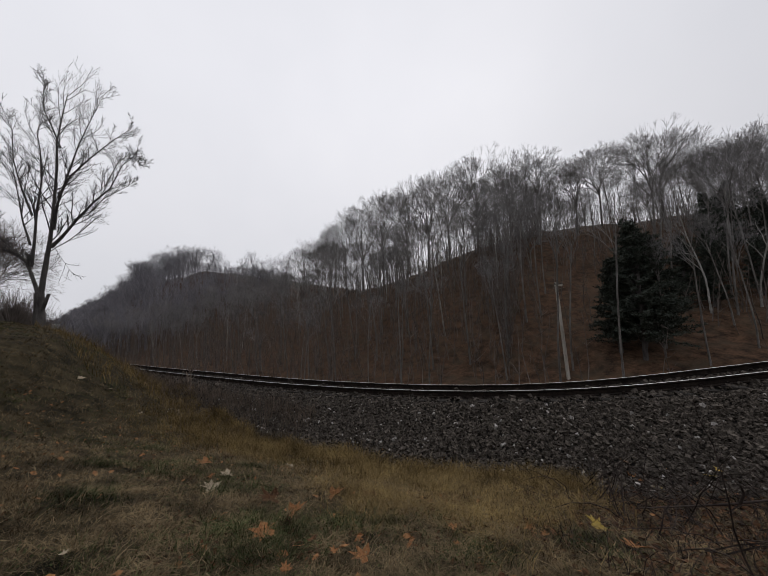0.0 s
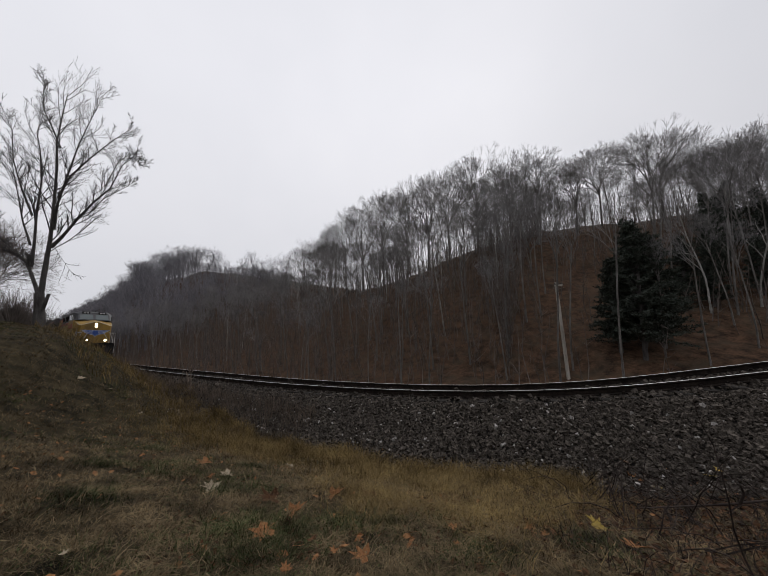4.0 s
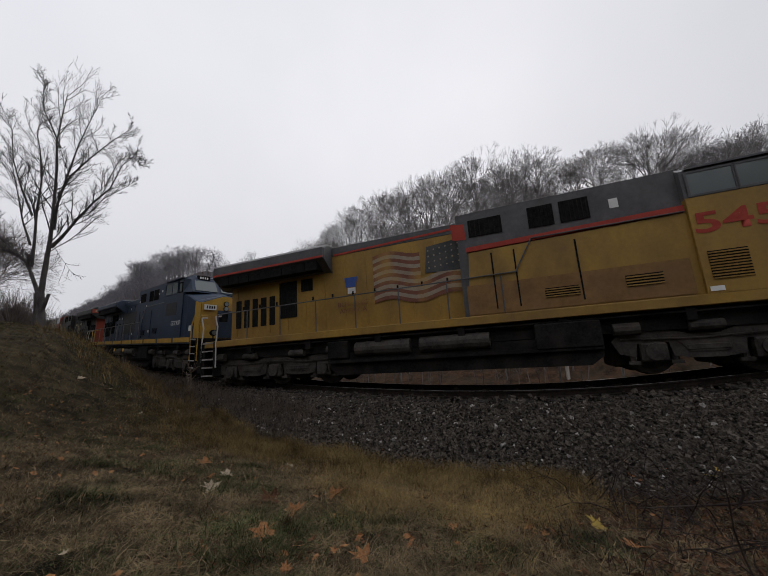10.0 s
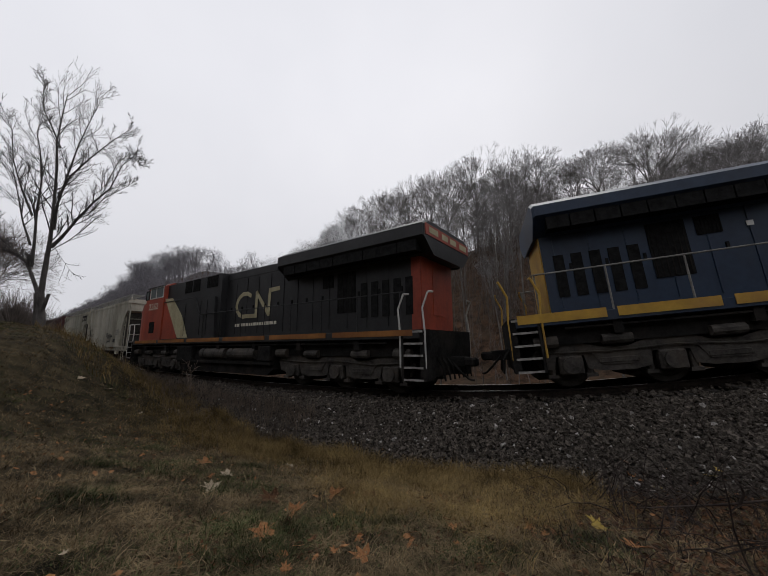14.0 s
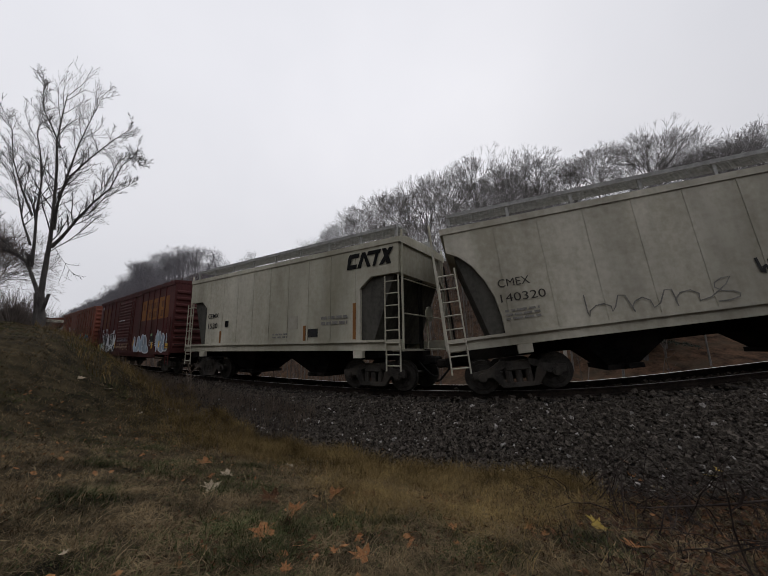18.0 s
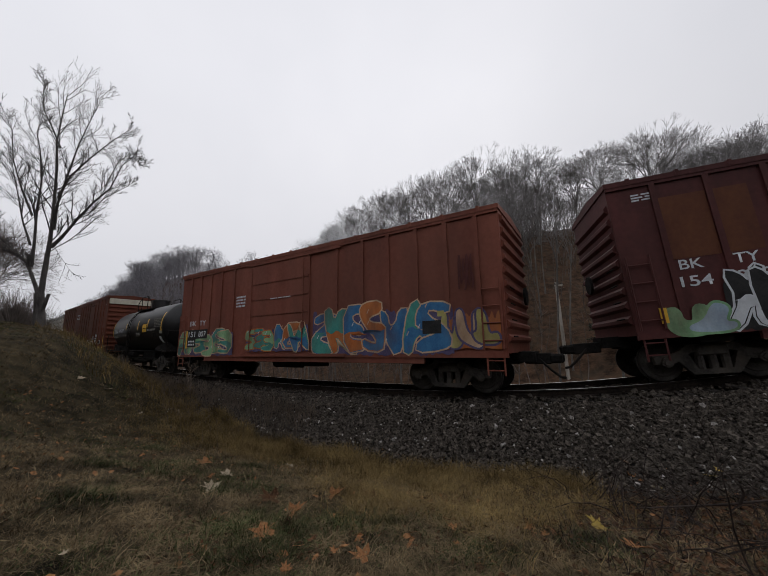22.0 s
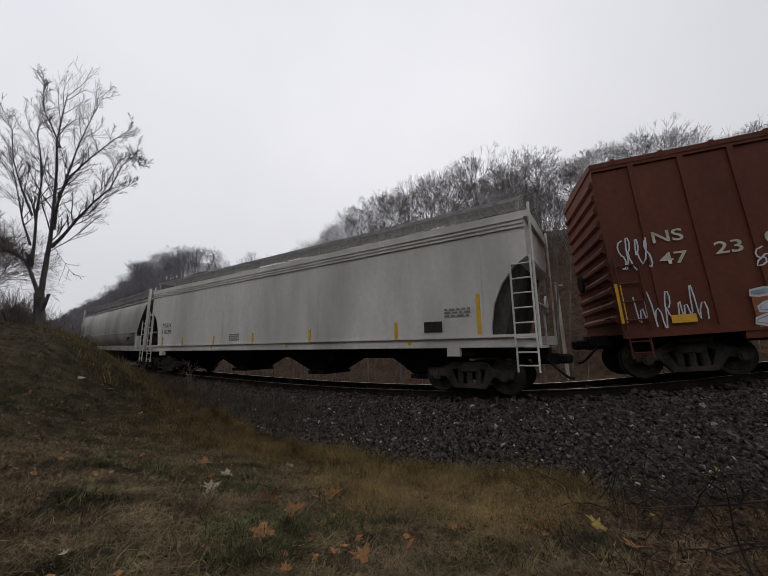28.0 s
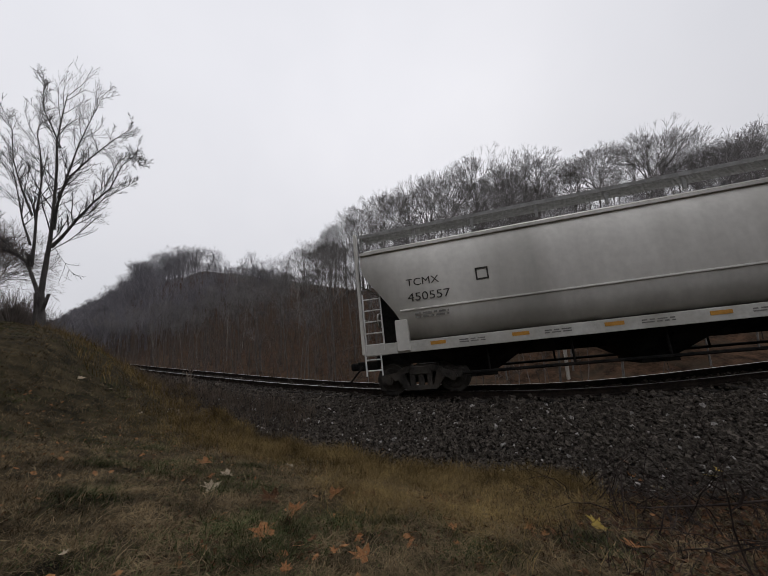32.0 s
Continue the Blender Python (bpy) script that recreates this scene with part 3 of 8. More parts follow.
# ---- evergreens ----
def conifer_meshes(seed, tall, spread):
    rg = np.random.default_rng(seed)
    V, F, N, NF = [], [], [], []
    pts, radii = grow_limb(rg, (0, 0, -0.3), (0, 0, 1), tall + 0.3, 0.2, 0.01, 0.05, 8)
    tube(V, F, pts, radii, 7)
    n = 250
    for i in range(n):
        f = 0.1 + 0.88 * i / n
        z = tall * f
        ln = spread * (1 - f) ** 0.6 * rg.uniform(0.45, 1.1) + 0.3
        a = rg.uniform(0, 6.28)
        c, d = grow_limb(rg, (0, 0, z), (math.cos(a), math.sin(a), rg.uniform(-0.1, 0.75)), ln, 0.03, 0.06, -0.02, 4)
        tube(V, F, c, d, 3)
        for k in range(int(20 + 34 * ln)):
            q = rg.uniform(0.25, 1.0) * 4
            j = min(int(q), 3)
            o = c[j] + (c[j + 1] - c[j]) * (q - j)
            w = rg.normal(0, 1, 3)
            w[2] = w[2] * 0.7 + 0.15
            w = w / np.linalg.norm(w) * rg.uniform(0.16, 0.34)
            t = np.cross(w, rg.normal(0, 1, 3))
            t = t / np.linalg.norm(t) * 0.035
            b = len(N)
            N += [o - t * 0.4, o + t * 0.4, o + w * 0.6 + t, o + w, o + w * 0.6 - t]
            NF.append((b, b + 1, b + 2, b + 3, b + 4))
    return mesh_of("conifer_trunk", np.array(V), F, M_DARKBARK, shade=True), mesh_of("conifer_needles", np.array(N), NF, M_NEEDLE)


pines = [conifer_meshes(3, 11.5, 3.4), conifer_meshes(4, 9, 2.4)]
for x, y, k, sc in ((18.3, 24.2, 0, 0.88), (19.6, 25.8, 1, 1.0), (17.6, 25.6, 1, 0.8), (20.6, 25.2, 0, 0.75), (36, 36, 0, 0.75), (40, 38, 1, 0.85), (44, 38, 1, 0.8), (39, 33, 0, 0.65), (28, 31, 1, 0.7), (33, 33, 1, 0.7), (45, 42, 0, 0.6), (29, 29.5, 1, 0.6), (34, 30, 1, 0.6)):
    root = plant("evergreen_tree", pines[k], Matrix.Translation((x, y, ground_at(x, y))) @ Euler((0, 0, x * 2.1)).to_matrix().to_4x4() @ Matrix.Diagonal((sc, sc, sc, 1)), "dark dense evergreen tree among the bare woods", "evergreens")
    root.children[1].name = "needles"

# pale-barked trees near the line
PALE = [(9, 0.34, 48, 0.14, 0.06, 5, 0.4), (4, 0.5, 45, 0.18, 0.03, 3, 0.3), (3, 0.5, 45, 0.2, 0.0, 2, 0.3)]
pale = [tree_meshes("pale_tree", 61 + i, 13, 0.11, PALE, thick=1.2, bark=M_PALE, twig=M_TWIG) for i in range(2)]
for x, y, k, sc in ((27.6, 28.5, 0, 0.8), (32.0, 28.6, 1, 0.8), (-16.0, 62, 0, 0.7), (-37, 66, 1, 0.7), (38, 31, 0, 1.0), (-52, 76, 1, 0.7)):
    plant("pale_tree", pale[k], Matrix.Translation((x, y, ground_at(x, y))) @ Euler((0, 0.05, x)).to_matrix().to_4x4() @ Matrix.Diagonal((sc, sc, sc, 1)), "bare tree with pale whitish bark", "pale trees")


# ---- the track ----
def part(name, bm, mat, parent, label="", m=None):
    """Link a bmesh as one mesh object under a thing or a part."""
    me = bpy.data.meshes.new(name)
    bm.to_mesh(me)
    bm.free()
    for q in mat if isinstance(mat, (list, tuple)) else [mat]:
        me.materials.append(q)
    ob = new(name, me)
    ob.parent = parent
    if m is not None:
        ob.matrix_basis = m
    if label:
        tagged(ob, label)
    return ob


def sweep(profile, s, mats, index):
    """A profile of (lat, up) drawn along the track."""
    V = []
    for q in profile:
        V.append(np.stack(on_track(s, q[0], q[1]), 1))
    V = np.stack(V, 1)
    n, k = V.shape[0], V.shape[1]
    F, I = [], []
    for i in range(n - 1):
        for j in range(k):
            F.append((i * k + j, i * k + (j + 1) % k, (i + 1) * k + (j + 1) % k, (i + 1) * k + j))
            I.append(index[j])
    return mesh_of("rail", V.reshape(-1, 3), F, mats, I)


RAIL = [(-0.036, 0), (0.036, 0), (0.036, -0.035), (0.012, -0.05), (0.012, -0.145), (0.07, -0.165), (0.07, -0.18), (-0.07, -0.18), (-0.07, -0.165), (-0.012, -0.145), (-0.012, -0.05), (-0.036, -0.035)]
rs = np.concatenate([np.arange(-320, -60, 2.0), np.arange(-60, 30, 0.4), np.arange(30, 120, 2.0)])
track = tagged(new("railway_track"), "single railway track with rusty rails on dark weathered ties", "railway track", kind="structure")
for side in (0.75, -0.75):
    rail = new("rail", sweep([(a + side, b) for a, b in RAIL], rs, [M_RAILTOP, M_RAIL], [0] + [1] * 11))
    rail.parent = track
    tagged(rail, "rusty steel rail with a bright worn head")

# ties, each with its own wear, on shared meshes
tie_meshes = []
for i in range(3):
    bm = bmesh.new()
    bmesh.ops.create_cube(bm, size=1, matrix=Matrix.Diagonal((0.225, 2.62, 0.18, 1)))
    bmesh.ops.bevel(bm, geom=bm.edges[:], offset=0.012 + 0.006 * i, segments=1, affect="EDGES")
    me = bpy.data.meshes.new("tie")
    bm.to_mesh(me)
    bm.free()
    me.materials.append(M_TIE)
    tie_meshes.append(me)
plate_v, plate_f = [], []
rng = np.random.default_rng(8)
for i, s in enumerate(np.arange(-58, 32, 0.51)):
    s = s + rng.normal(0, 0.02)
    ob = new("tie", tie_meshes[i % 3])
    ob.parent = track
    x, y, z = on_track(s, rng.normal(0, 0.03), -0.275 + rng.normal(0, 0.006))
    th = float(np.interp(s, SS, TH))
    ob.matrix_basis = Matrix.Translation((float(x), float(y), float(z))) @ Euler((0, 0, th + rng.normal(0, 0.01))).to_matrix().to_4x4() @ Euler((LEAN * 1.0, 0, 0)).to_matrix().to_4x4()
    for side in (0.75, -0.75):
        for d, h in ((0.17, 0.0), (0.1, 0.018)):
            b = len(plate_v)
            for ds, dl in ((-0.09, -d), (0.09, -d), (0.09, d), (-0.09, d)):
                plate_v.append(on_track(s + ds, side + dl, -0.178 + h))
            plate_f.append((b, b + 1, b + 2, b + 3))
        for dl in (-0.1, 0.1):
            b = len(plate_v)
            for ds, e, h in ((-0.02, -0.03, -0.17), (0.02, -0.03, -0.17), (0.02, 0.03, -0.17), (-0.02, 0.03, -0.17), (-0.02, -0.03, -0.115), (0.02, -0.03, -0.115), (0.02, 0.03, -0.115), (-0.02, 0.03, -0.115)):
                plate_v.append(on_track(s + ds, side + dl + e, h))
            plate_f += [(b + 4, b + 5, b + 6, b + 7), (b, b + 1, b + 5, b + 4), (b + 1, b + 2, b + 6, b + 5), (b + 2, b + 3, b + 7, b + 6), (b + 3, b, b + 4, b + 7)]
plates = tagged(new("tie_plates", mesh_of("tie_plates", [tuple(float(c) for c in v) for v in plate_v], plate_f, M_RAIL)), "rusty tie plates and spikes", kind="stuff")
plates.parent = track

# ballast: loose angular stones over the bed and the shoulder
lump_v = np.array([(a, b, c) for a in (-1, 1) for b in (-1, 1) for c in (-1, 1)], float)
lump_f = np.array([(0, 1, 3), (0, 3, 2), (4, 6, 7), (4, 7, 5), (0, 4, 5), (0, 5, 1), (2, 3, 7), (2, 7, 6), (0, 2, 6), (0, 6, 4), (1, 5, 7), (1, 7, 3)])


def stones(n, s0, s1, l0, l1, size, seed):
    """Broken angular lumps, turned every way, half sunk among one another."""
    rg = np.random.default_rng(seed)
    s, l = rg.uniform(s0, s1, n), rg.uniform(l0, l1, n)
    x, y, _ = on_track(s, l)
    z = height(x, y)
    r = size * rg.lognormal(0, 0.28, n)
    z = np.where(np.abs(l) < 1.35, z + 0.05 * rg.random(n), z) + r * rg.uniform(0.0, 0.8, n)
    V = lump_v[None] * rg.uniform(0.45, 0.95, (n, 8, 3)) * (r[:, None] * rg.uniform(0.7, 1.2, (n, 3)))[:, None, :]
    q = rg.normal(0, 1, (n, 4))
    q /= np.linalg.norm(q, axis=1)[:, None]
    w, a, b, c = q.T
    R = np.stack([np.stack([1 - 2 * (b * b + c * c), 2 * (a * b - c * w), 2 * (a * c + b * w)], 1), np.stack([2 * (a * b + c * w), 1 - 2 * (a * a + c * c), 2 * (b * c - a * w)], 1), np.stack([2 * (a * c - b * w), 2 * (b * c + a * w), 1 - 2 * (a * a + b * b)], 1)], 1)
    P = np.einsum("nij,nkj->nki", R, V) + np.stack([x, y, z], 1)[:, None, :]
    F = lump_f[None] + (np.arange(n) * 8)[:, None, None]
    return P.reshape(-1, 3), F.reshape(-1, 3)


for nm, n, s0, s1, l0, l1, size, seed, mat in (("ballast", 46000, -8, 14, 1.4, 3.7, 0.03, 1, M_STONE), ("ballast", 15000, -40, -8, 1.0, 2.6, 0.046, 2, M_STONE), ("ballast", 8000, -14, 13, -1.4, 1.3, 0.04, 3, M_STONE), ("ballast_pale", 1100, -8, 14, 1.4, 3.9, 0.029, 4, M_BIGSTONE), ("ballast", 2600, -2, 12, 3.5, 4.3, 0.034, 5, M_STONE)):
    v, fc = stones(n, s0, s1, l0, l1, size, seed)
    tagged(new(nm, mesh_of(nm, v, fc, mat)), "loose dark grey crushed-stone ballast" if mat is M_STONE else "scattered paler ballast stones", "ballast", kind="stuff")


# ---- grass, weeds and fallen leaves ----
def blades(name, x, y, tall, bend, width, mat, seed, label):
    """Curved blades that stand on the ground."""
    rg = np.random.default_rng(seed)
    n = len(x)
    z = height(x, y) - 0.01
    a = rg.uniform(0, 6.28, n)
    dx, dy = np.cos(a), np.sin(a)
    b = rg.uniform(0, 6.28, n)
    wx, wy = np.cos(b), np.sin(b)
    lv = []
    for t, w in ((0, 1), (0.45, 0.85), (0.8, 0.5)):
        ox = dx * tall * bend * t * t
        oy = dy * tall * bend * t * t
        oz = tall * (t - 0.45 * bend * t * t)
        for s in (-1, 1):
            lv.append(np.stack([x + ox + s * wx * width * w, y + oy + s * wy * width * w, z + oz], 1))
    lv.append(np.stack([x + dx * tall * bend, y + dy * tall * bend, z + tall * (1 - 0.45 * bend)], 1))
    V = np.stack(lv, 1).reshape(-1, 3)
    f = np.array([(0, 1, 3), (0, 3, 2), (2, 3, 5), (2, 5, 4), (4, 5, 6)])
    F = (f[None] + (np.arange(n) * 7)[:, None, None]).reshape(-1, 3)
    return tagged(new(name, mesh_of(name, V, F, mat)), label, "grass", kind="stuff")


def lawn_edge(s, x, y):
    e = 3.45 + 0.3 * wave(x, y, 0.9, 4)
    return np.where(s < -4, np.maximum(1.9, 3.3 + 0.2 * (s + 4)) + 0.3 * wave(x, y, 0.9, 4), e)


rg = np.random.default_rng(21)
n = 300000
r = np.exp(rg.uniform(math.log(1.25), math.log(28), n))
a = rg.uniform(-1.02, 0.98, n)
x, y = r * np.sin(a), r * np.cos(a)
s, l, _ = beside(x, y)
damp = wave(x, y, 0.9, 7) + 0.7 * wave(x, y, 0.33, 8) + rg.normal(0, 0.35, n)
tuft = wave(x, y, 0.11, 31) + wave(x, y, 0.06, 32) + 0.8 * wave(x, y, 0.4, 33)
keep = ((tuft > 0.0) | (rg.random(n) < 0.05 * r)) & (l > lawn_edge(s, x, y) + 0.1) & ((x < 2.0 + 0.6 * wave(x, y, 1.2, 6) + 0.35 * (3 - y)) | (rg.random(n) < 0.25))
x, y, r, damp, tuft = x[keep], y[keep], r[keep], damp[keep], tuft[keep]
hh = (0.022 + 0.05 * rg.random(len(x))) * (1 + 0.7 * np.clip(tuft, 0, 1.2)) * (1 + 0.5 * (wave(x, y, 0.5, 9) > 0.45)) * (1 + 0.02 * r)
ww = 0.0014 * (1 + 0.3 * r)
g = damp > 0.6
blades("green_grass", x[g], y[g], hh[g] * 1.15, rg.uniform(0.3, 1.3, g.sum()), ww[g], M_BLADE, 1, "short green winter grass in patches")
blades("withered_grass", x[~g], y[~g], hh[~g], rg.uniform(0.5, 1.7, (~g).sum()), ww[~g], M_DULL, 2, "short withered brown grass on the bank")
# single bleached stems standing out of the short grass
n = 26000
r = np.exp(rg.uniform(math.log(1.3), math.log(16), n))
a = rg.uniform(-1.0, 0.9, n)
x, y = r * np.sin(a), r * np.cos(a)
s, l, _ = beside(x, y)
keep = (l > lawn_edge(s, x, y)) & (wave(x, y, 0.35, 35) + rg.normal(0, 0.4, n) > 0) & (x < 2.2 + 0.35 * (3 - y))
x, y, r = x[keep], y[keep], r[keep]
blades("bleached_stems", x, y, rg.uniform(0.05, 0.16, len(x)), rg.uniform(0.6, 2.0, len(x)), 0.0015 * (1 + 0.3 * r), M_STEM, 15, "single bleached stems in the short grass")
# tussocks of longer green grass
cx = np.array([-1.75, -3.6, -0.9, -2.6, 0.6, -0.4, -4.2, -2.2])
cy = np.array([3.7, 4.4, 2.3, 3.0, 2.5, 3.1, 6.3, 5.6])
k = rg.integers(0, 8, 2600)
x, y = cx[k] + rg.normal(0, 0.16, 2600), cy[k] + rg.normal(0, 0.13, 2600)
blades("grass_tussocks", x, y, rg.uniform(0.08, 0.19, 2600), rg.uniform(0.5, 1.4, 2600), np.full(2600, 0.0026), M_BLADE, 3, "longer green grass tussocks on the bank")
# the band of tall golden grass above the ballast
n = 74000
s = rg.uniform(-34, 3.3, n)
s[: n // 2] = rg.uniform(-7, 3.2, n // 2)
x, y, _ = on_track(s, 0)
e = lawn_edge(s, x, y)
d = rg.exponential(0.75, n)
d = np.where(s > 0, d * 1.5, d)
x, y, _ = on_track(s, e + d - 0.1)
clump = wave(x, y, 0.45, 11) + wave(x, y, 0.2, 12)
keep = (clump + rg.normal(0, 0.5, n) > -0.5) & (d < 3.0)
x, y, d, s = x[keep], y[keep], d[keep], s[keep]
blades("tall_dry_grass", x, y, rg.uniform(0.16, 0.5, len(x)) * np.clip(1.15 - 0.25 * d, 0.4, 1), rg.uniform(0.2, 1.5, len(x)), 0.0014 + 0.0004 * np.hypot(x, y) * 0.6, M_STRAW, 4, "tall golden dry grass along the ballast")
n = 40000
x, y = rg.uniform(-1.3, 2.5, n), rg.uniform(2.2, 6.4, n)
s, l, _ = beside(x, y)
keep = (l > lawn_edge(s, x, y)) & (wave(x, y, 0.5, 14) + rg.normal(0, 0.4, n) > -0.1 + 1.2 * np.clip(x - 1.5, 0, 1) + 1.5 * np.clip(-0.3 - x, 0, 1) + 1.2 * np.clip(3.3 - y, 0, 1))
x, y = x[keep], y[keep]
blades("matted_dry_grass", x, y, rg.uniform(0.08, 0.34, len(x)), rg.uniform(0.7, 2.1, len(x)), np.full(len(x), 0.0018), M_STRAW, 9, "matted golden dry grass below the ballast")
n = 9000
x, y = rg.uniform(-26, -9, n), rg.uniform(8, 24, n)
s, l, _ = beside(x, y)
keep = (l > 1.9) & (l < 5.5) & (wave(x, y, 0.8, 13) > -0.3)
x, y = x[keep], y[keep]
blades("bank_top_grass", x, y, rg.uniform(0.2, 0.62, len(x)), rg.uniform(0.2, 1.0, len(x)), np.full(len(x), 0.009), M_STRAW, 5, "dry straw-coloured grass on top of the bank")
n = 6500
s = rg.uniform(-26, -2.5, n)
x, y, _ = on_track(s, np.clip(2.3 + 0.05 * s, 1.75, 2.6) + rg.exponential(0.5, n))
blades("dry_weeds", x, y, rg.uniform(0.22, 0.8, n), rg.uniform(0.05, 0.6, n), np.full(n, 0.0045), M_WEED, 6, "grey-brown dry weed stems at the ballast edge")
n = 7000
x, y = rg.uniform(0.5, 6.5, n), rg.uniform(1.8, 6.2, n)
s, l, _ = beside(x, y)
keep = (l > 3.5) & (x > 1.2 + 0.3 * (3 - y))
x, y = x[keep], y[keep]
blades("dead_stalks", x, y, rg.uniform(0.05, 0.3, len(x)), rg.uniform(0.4, 1.8, len(x)), np.full(len(x), 0.003), M_BRAMBLE, 7, "flattened dead stalks among the leaf litter")


def leaf_mesh(name, seed, mat):
    """A lobed, curled leaf, one metre wide, pointing along y."""
    rg = random.Random(seed)
    ring = []
    lobes = [(-100, 0.42), (-62, 0.2), (-38, 0.5), (-18, 0.3), (0, 0.58), (18, 0.3), (38, 0.5), (62, 0.2), (100, 0.42), (140, 0.26), (178, 0.12), (-178, 0.12), (-140, 0.26)]
    for a, q in lobes:
        q *= rg.uniform(0.85, 1.12)
        ring.append((q * math.sin(radians(a)), q * math.cos(radians(a))))
    V = [(0, 0, 0)]
    F = []
    cur = rg.uniform(0.3, 0.8)
    for f in (0.5, 1.0):
        for u, v in ring:
            V.append((u * f, v * f, cur * (u * f) ** 2 + 0.25 * cur * (v * f) ** 2 + rg.uniform(-0.03, 0.05) * f))
    m = len(ring)
    for i in range(m):
        j = (i + 1) % m
        F.append((0, 1 + i, 1 + j))
        F.append((1 + i, 1 + m + i, 1 + m + j, 1 + j))
    V += [(0, 0, 0.01), (0.01, -0.35, 0.06), (-0.01, -0.35, 0.06)]
    F.append((len(V) - 3, len(V) - 2, len(V) - 1))
    return mesh_of(name, [tuple(v) for v in V], F, mat)


leaves = [leaf_mesh("leaf", i, M_LEAF) for i in range(4)] + [leaf_mesh("leaf", 7 + i, M_BROWNLEAF) for i in range(3)] + [leaf_mesh("leaf", 12, M_PALELEAF), leaf_mesh("leaf", 14, M_YELLOWLEAF)]
FALLEN = [(-2.77, 5.27, 0.22, 0), (-0.93, 2.61, 0.18, 1), (-0.62, 3.76, 0.18, 2), (-0.23, 4.04, 0.2, 5), (-0.2, 2.36, 0.14, 3), (-0.87, 3.14, 0.16, 2), (-1.15, 3.43, 0.22, 6), (-0.84, 2.76, 0.12, 4), (-0.64, 2.39, 0.08, 1), (-0.39, 2.37, 0.06, 2), (-0.57, 2.52, 0.07, 6), (-1.77, 6.23, 0.16, 7), (-1.81, 7.13, 0.1, 7), (0.48, 3.16, 0.11, 5), (0.49, 2.96, 0.09, 3), (-0.63, 2.1, 0.08, 3), (0.46, 2.64, 0.05, 0), (1.8, 2.74, 0.16, 0), (2.9, 2.99, 0.21, 1), (4.3, 5.74, 0.15, 8), (5.24, 5.82, 0.19, 8), (4.22, 6.36, 0.17, 1), (2.69, 6.49, 0.19, 1), (2.6, 5.66, 0.12, 0), (1.22, 2.93, 0.07, 2), (5.41, 5.89, 0.12, 8), (1.83, 3.25, 0.17, 8), (4.13, 6.13, 0.14, 3), (1.15, 3.12, 0.08, 0), (-1.86, 3.67, 0.18, 7), (-2.06, 4.46, 0.17, 7), (-7.21, 11.8, 0.22, 7), (-8.47, 10.34, 0.22, 7), (-7.93, 10.59, 0.22, 4), (-9.04, 10.08, 0.21, 7), (-2.13, 4.2, 0.1, 1), (-6.87, 9.58, 0.14, 7), (-1.87, 2.05, 0.05, 7)]
lr = random.Random(4)
for i, (x, y, size, k) in enumerate(FALLEN):
    ob = new("fallen_leaf", leaves[k])
    ob.matrix_basis = Matrix.Translation((x, y, ground_at(x, y) + 0.045)) @ Euler((lr.uniform(-0.1, 0.5), lr.uniform(-0.35, 0.35), lr.uniform(0, 6.28))).to_matrix().to_4x4() @ Matrix.Diagonal((1.35 * size, 1.35 * size, 1.35 * size, 1))
    tagged(ob, ("large curled tan fallen leaf on the grass" if k < 4 else "large dark brown fallen leaf on the grass" if k < 7 else "pale bleached fallen leaf lying on the grass" if k == 7 else "yellowed fallen leaf among the dead stalks"), "leaf", "fallen leaves")
# small litter
base = np.array([(0, -0.5, 0), (0.3, -0.1, 0.08), (0.2, 0.3, 0.1), (0, 0.55, 0.02), (-0.22, 0.28, 0.12), (-0.3, -0.12, 0.05)])


def litter(name, x, y, size, mat, seed, label):
    rg = np.random.default_rng(seed)
    n = len(x)
    z = height(x, y) + 0.02
    a = rg.uniform(0, 6.28, n)
    c, q = np.cos(a)[:, None], np.sin(a)[:, None]
    u, v, w = base[:, 0][None] * size[:, None], base[:, 1][None] * size[:, None], base[:, 2][None] * size[:, None] * rg.uniform(0.2, 2.5, n)[:, None]
    tx, ty = rg.normal(0, 0.35, n)[:, None], rg.normal(0, 0.35, n)[:, None]
    V = np.stack([x[:, None] + u * c - v * q, y[:, None] + u * q + v * c, z[:, None] + w + u * tx + v * ty], -1).reshape(-1, 3)
    F = np.arange(n * 6).reshape(n, 6)
    tagged(new(name, mesh_of(name, V, F, mat)), label, "leaves", kind="stuff")


n = 9000
x, y = rg.uniform(0.2, 8, n), rg.uniform(1.6, 7.5, n)
s, l, _ = beside(x, y)
keep = (l > 3.1 + 0.3 * rg.random(n)) & (x > 1.0 + 0.6 * rg.normal(0, 1, n) + 0.3 * (3 - y))
litter("leaf_litter", x[keep], y[keep], rg.uniform(0.03, 0.1, keep.sum()), M_BROWNLEAF, 1, "brown leaf litter below the ballast")
n = 700
x, y = rg.uniform(-9, 6.5, n), rg.uniform(1.6, 9, n)
s, l, _ = beside(x, y)
keep = (l > 2.9) & (x / y > -1.2)
litter("scattered_leaves", x[keep], y[keep], rg.uniform(0.03, 0.085, keep.sum()), M_LEAF, 2, "scattered small tan leaves on the bank")

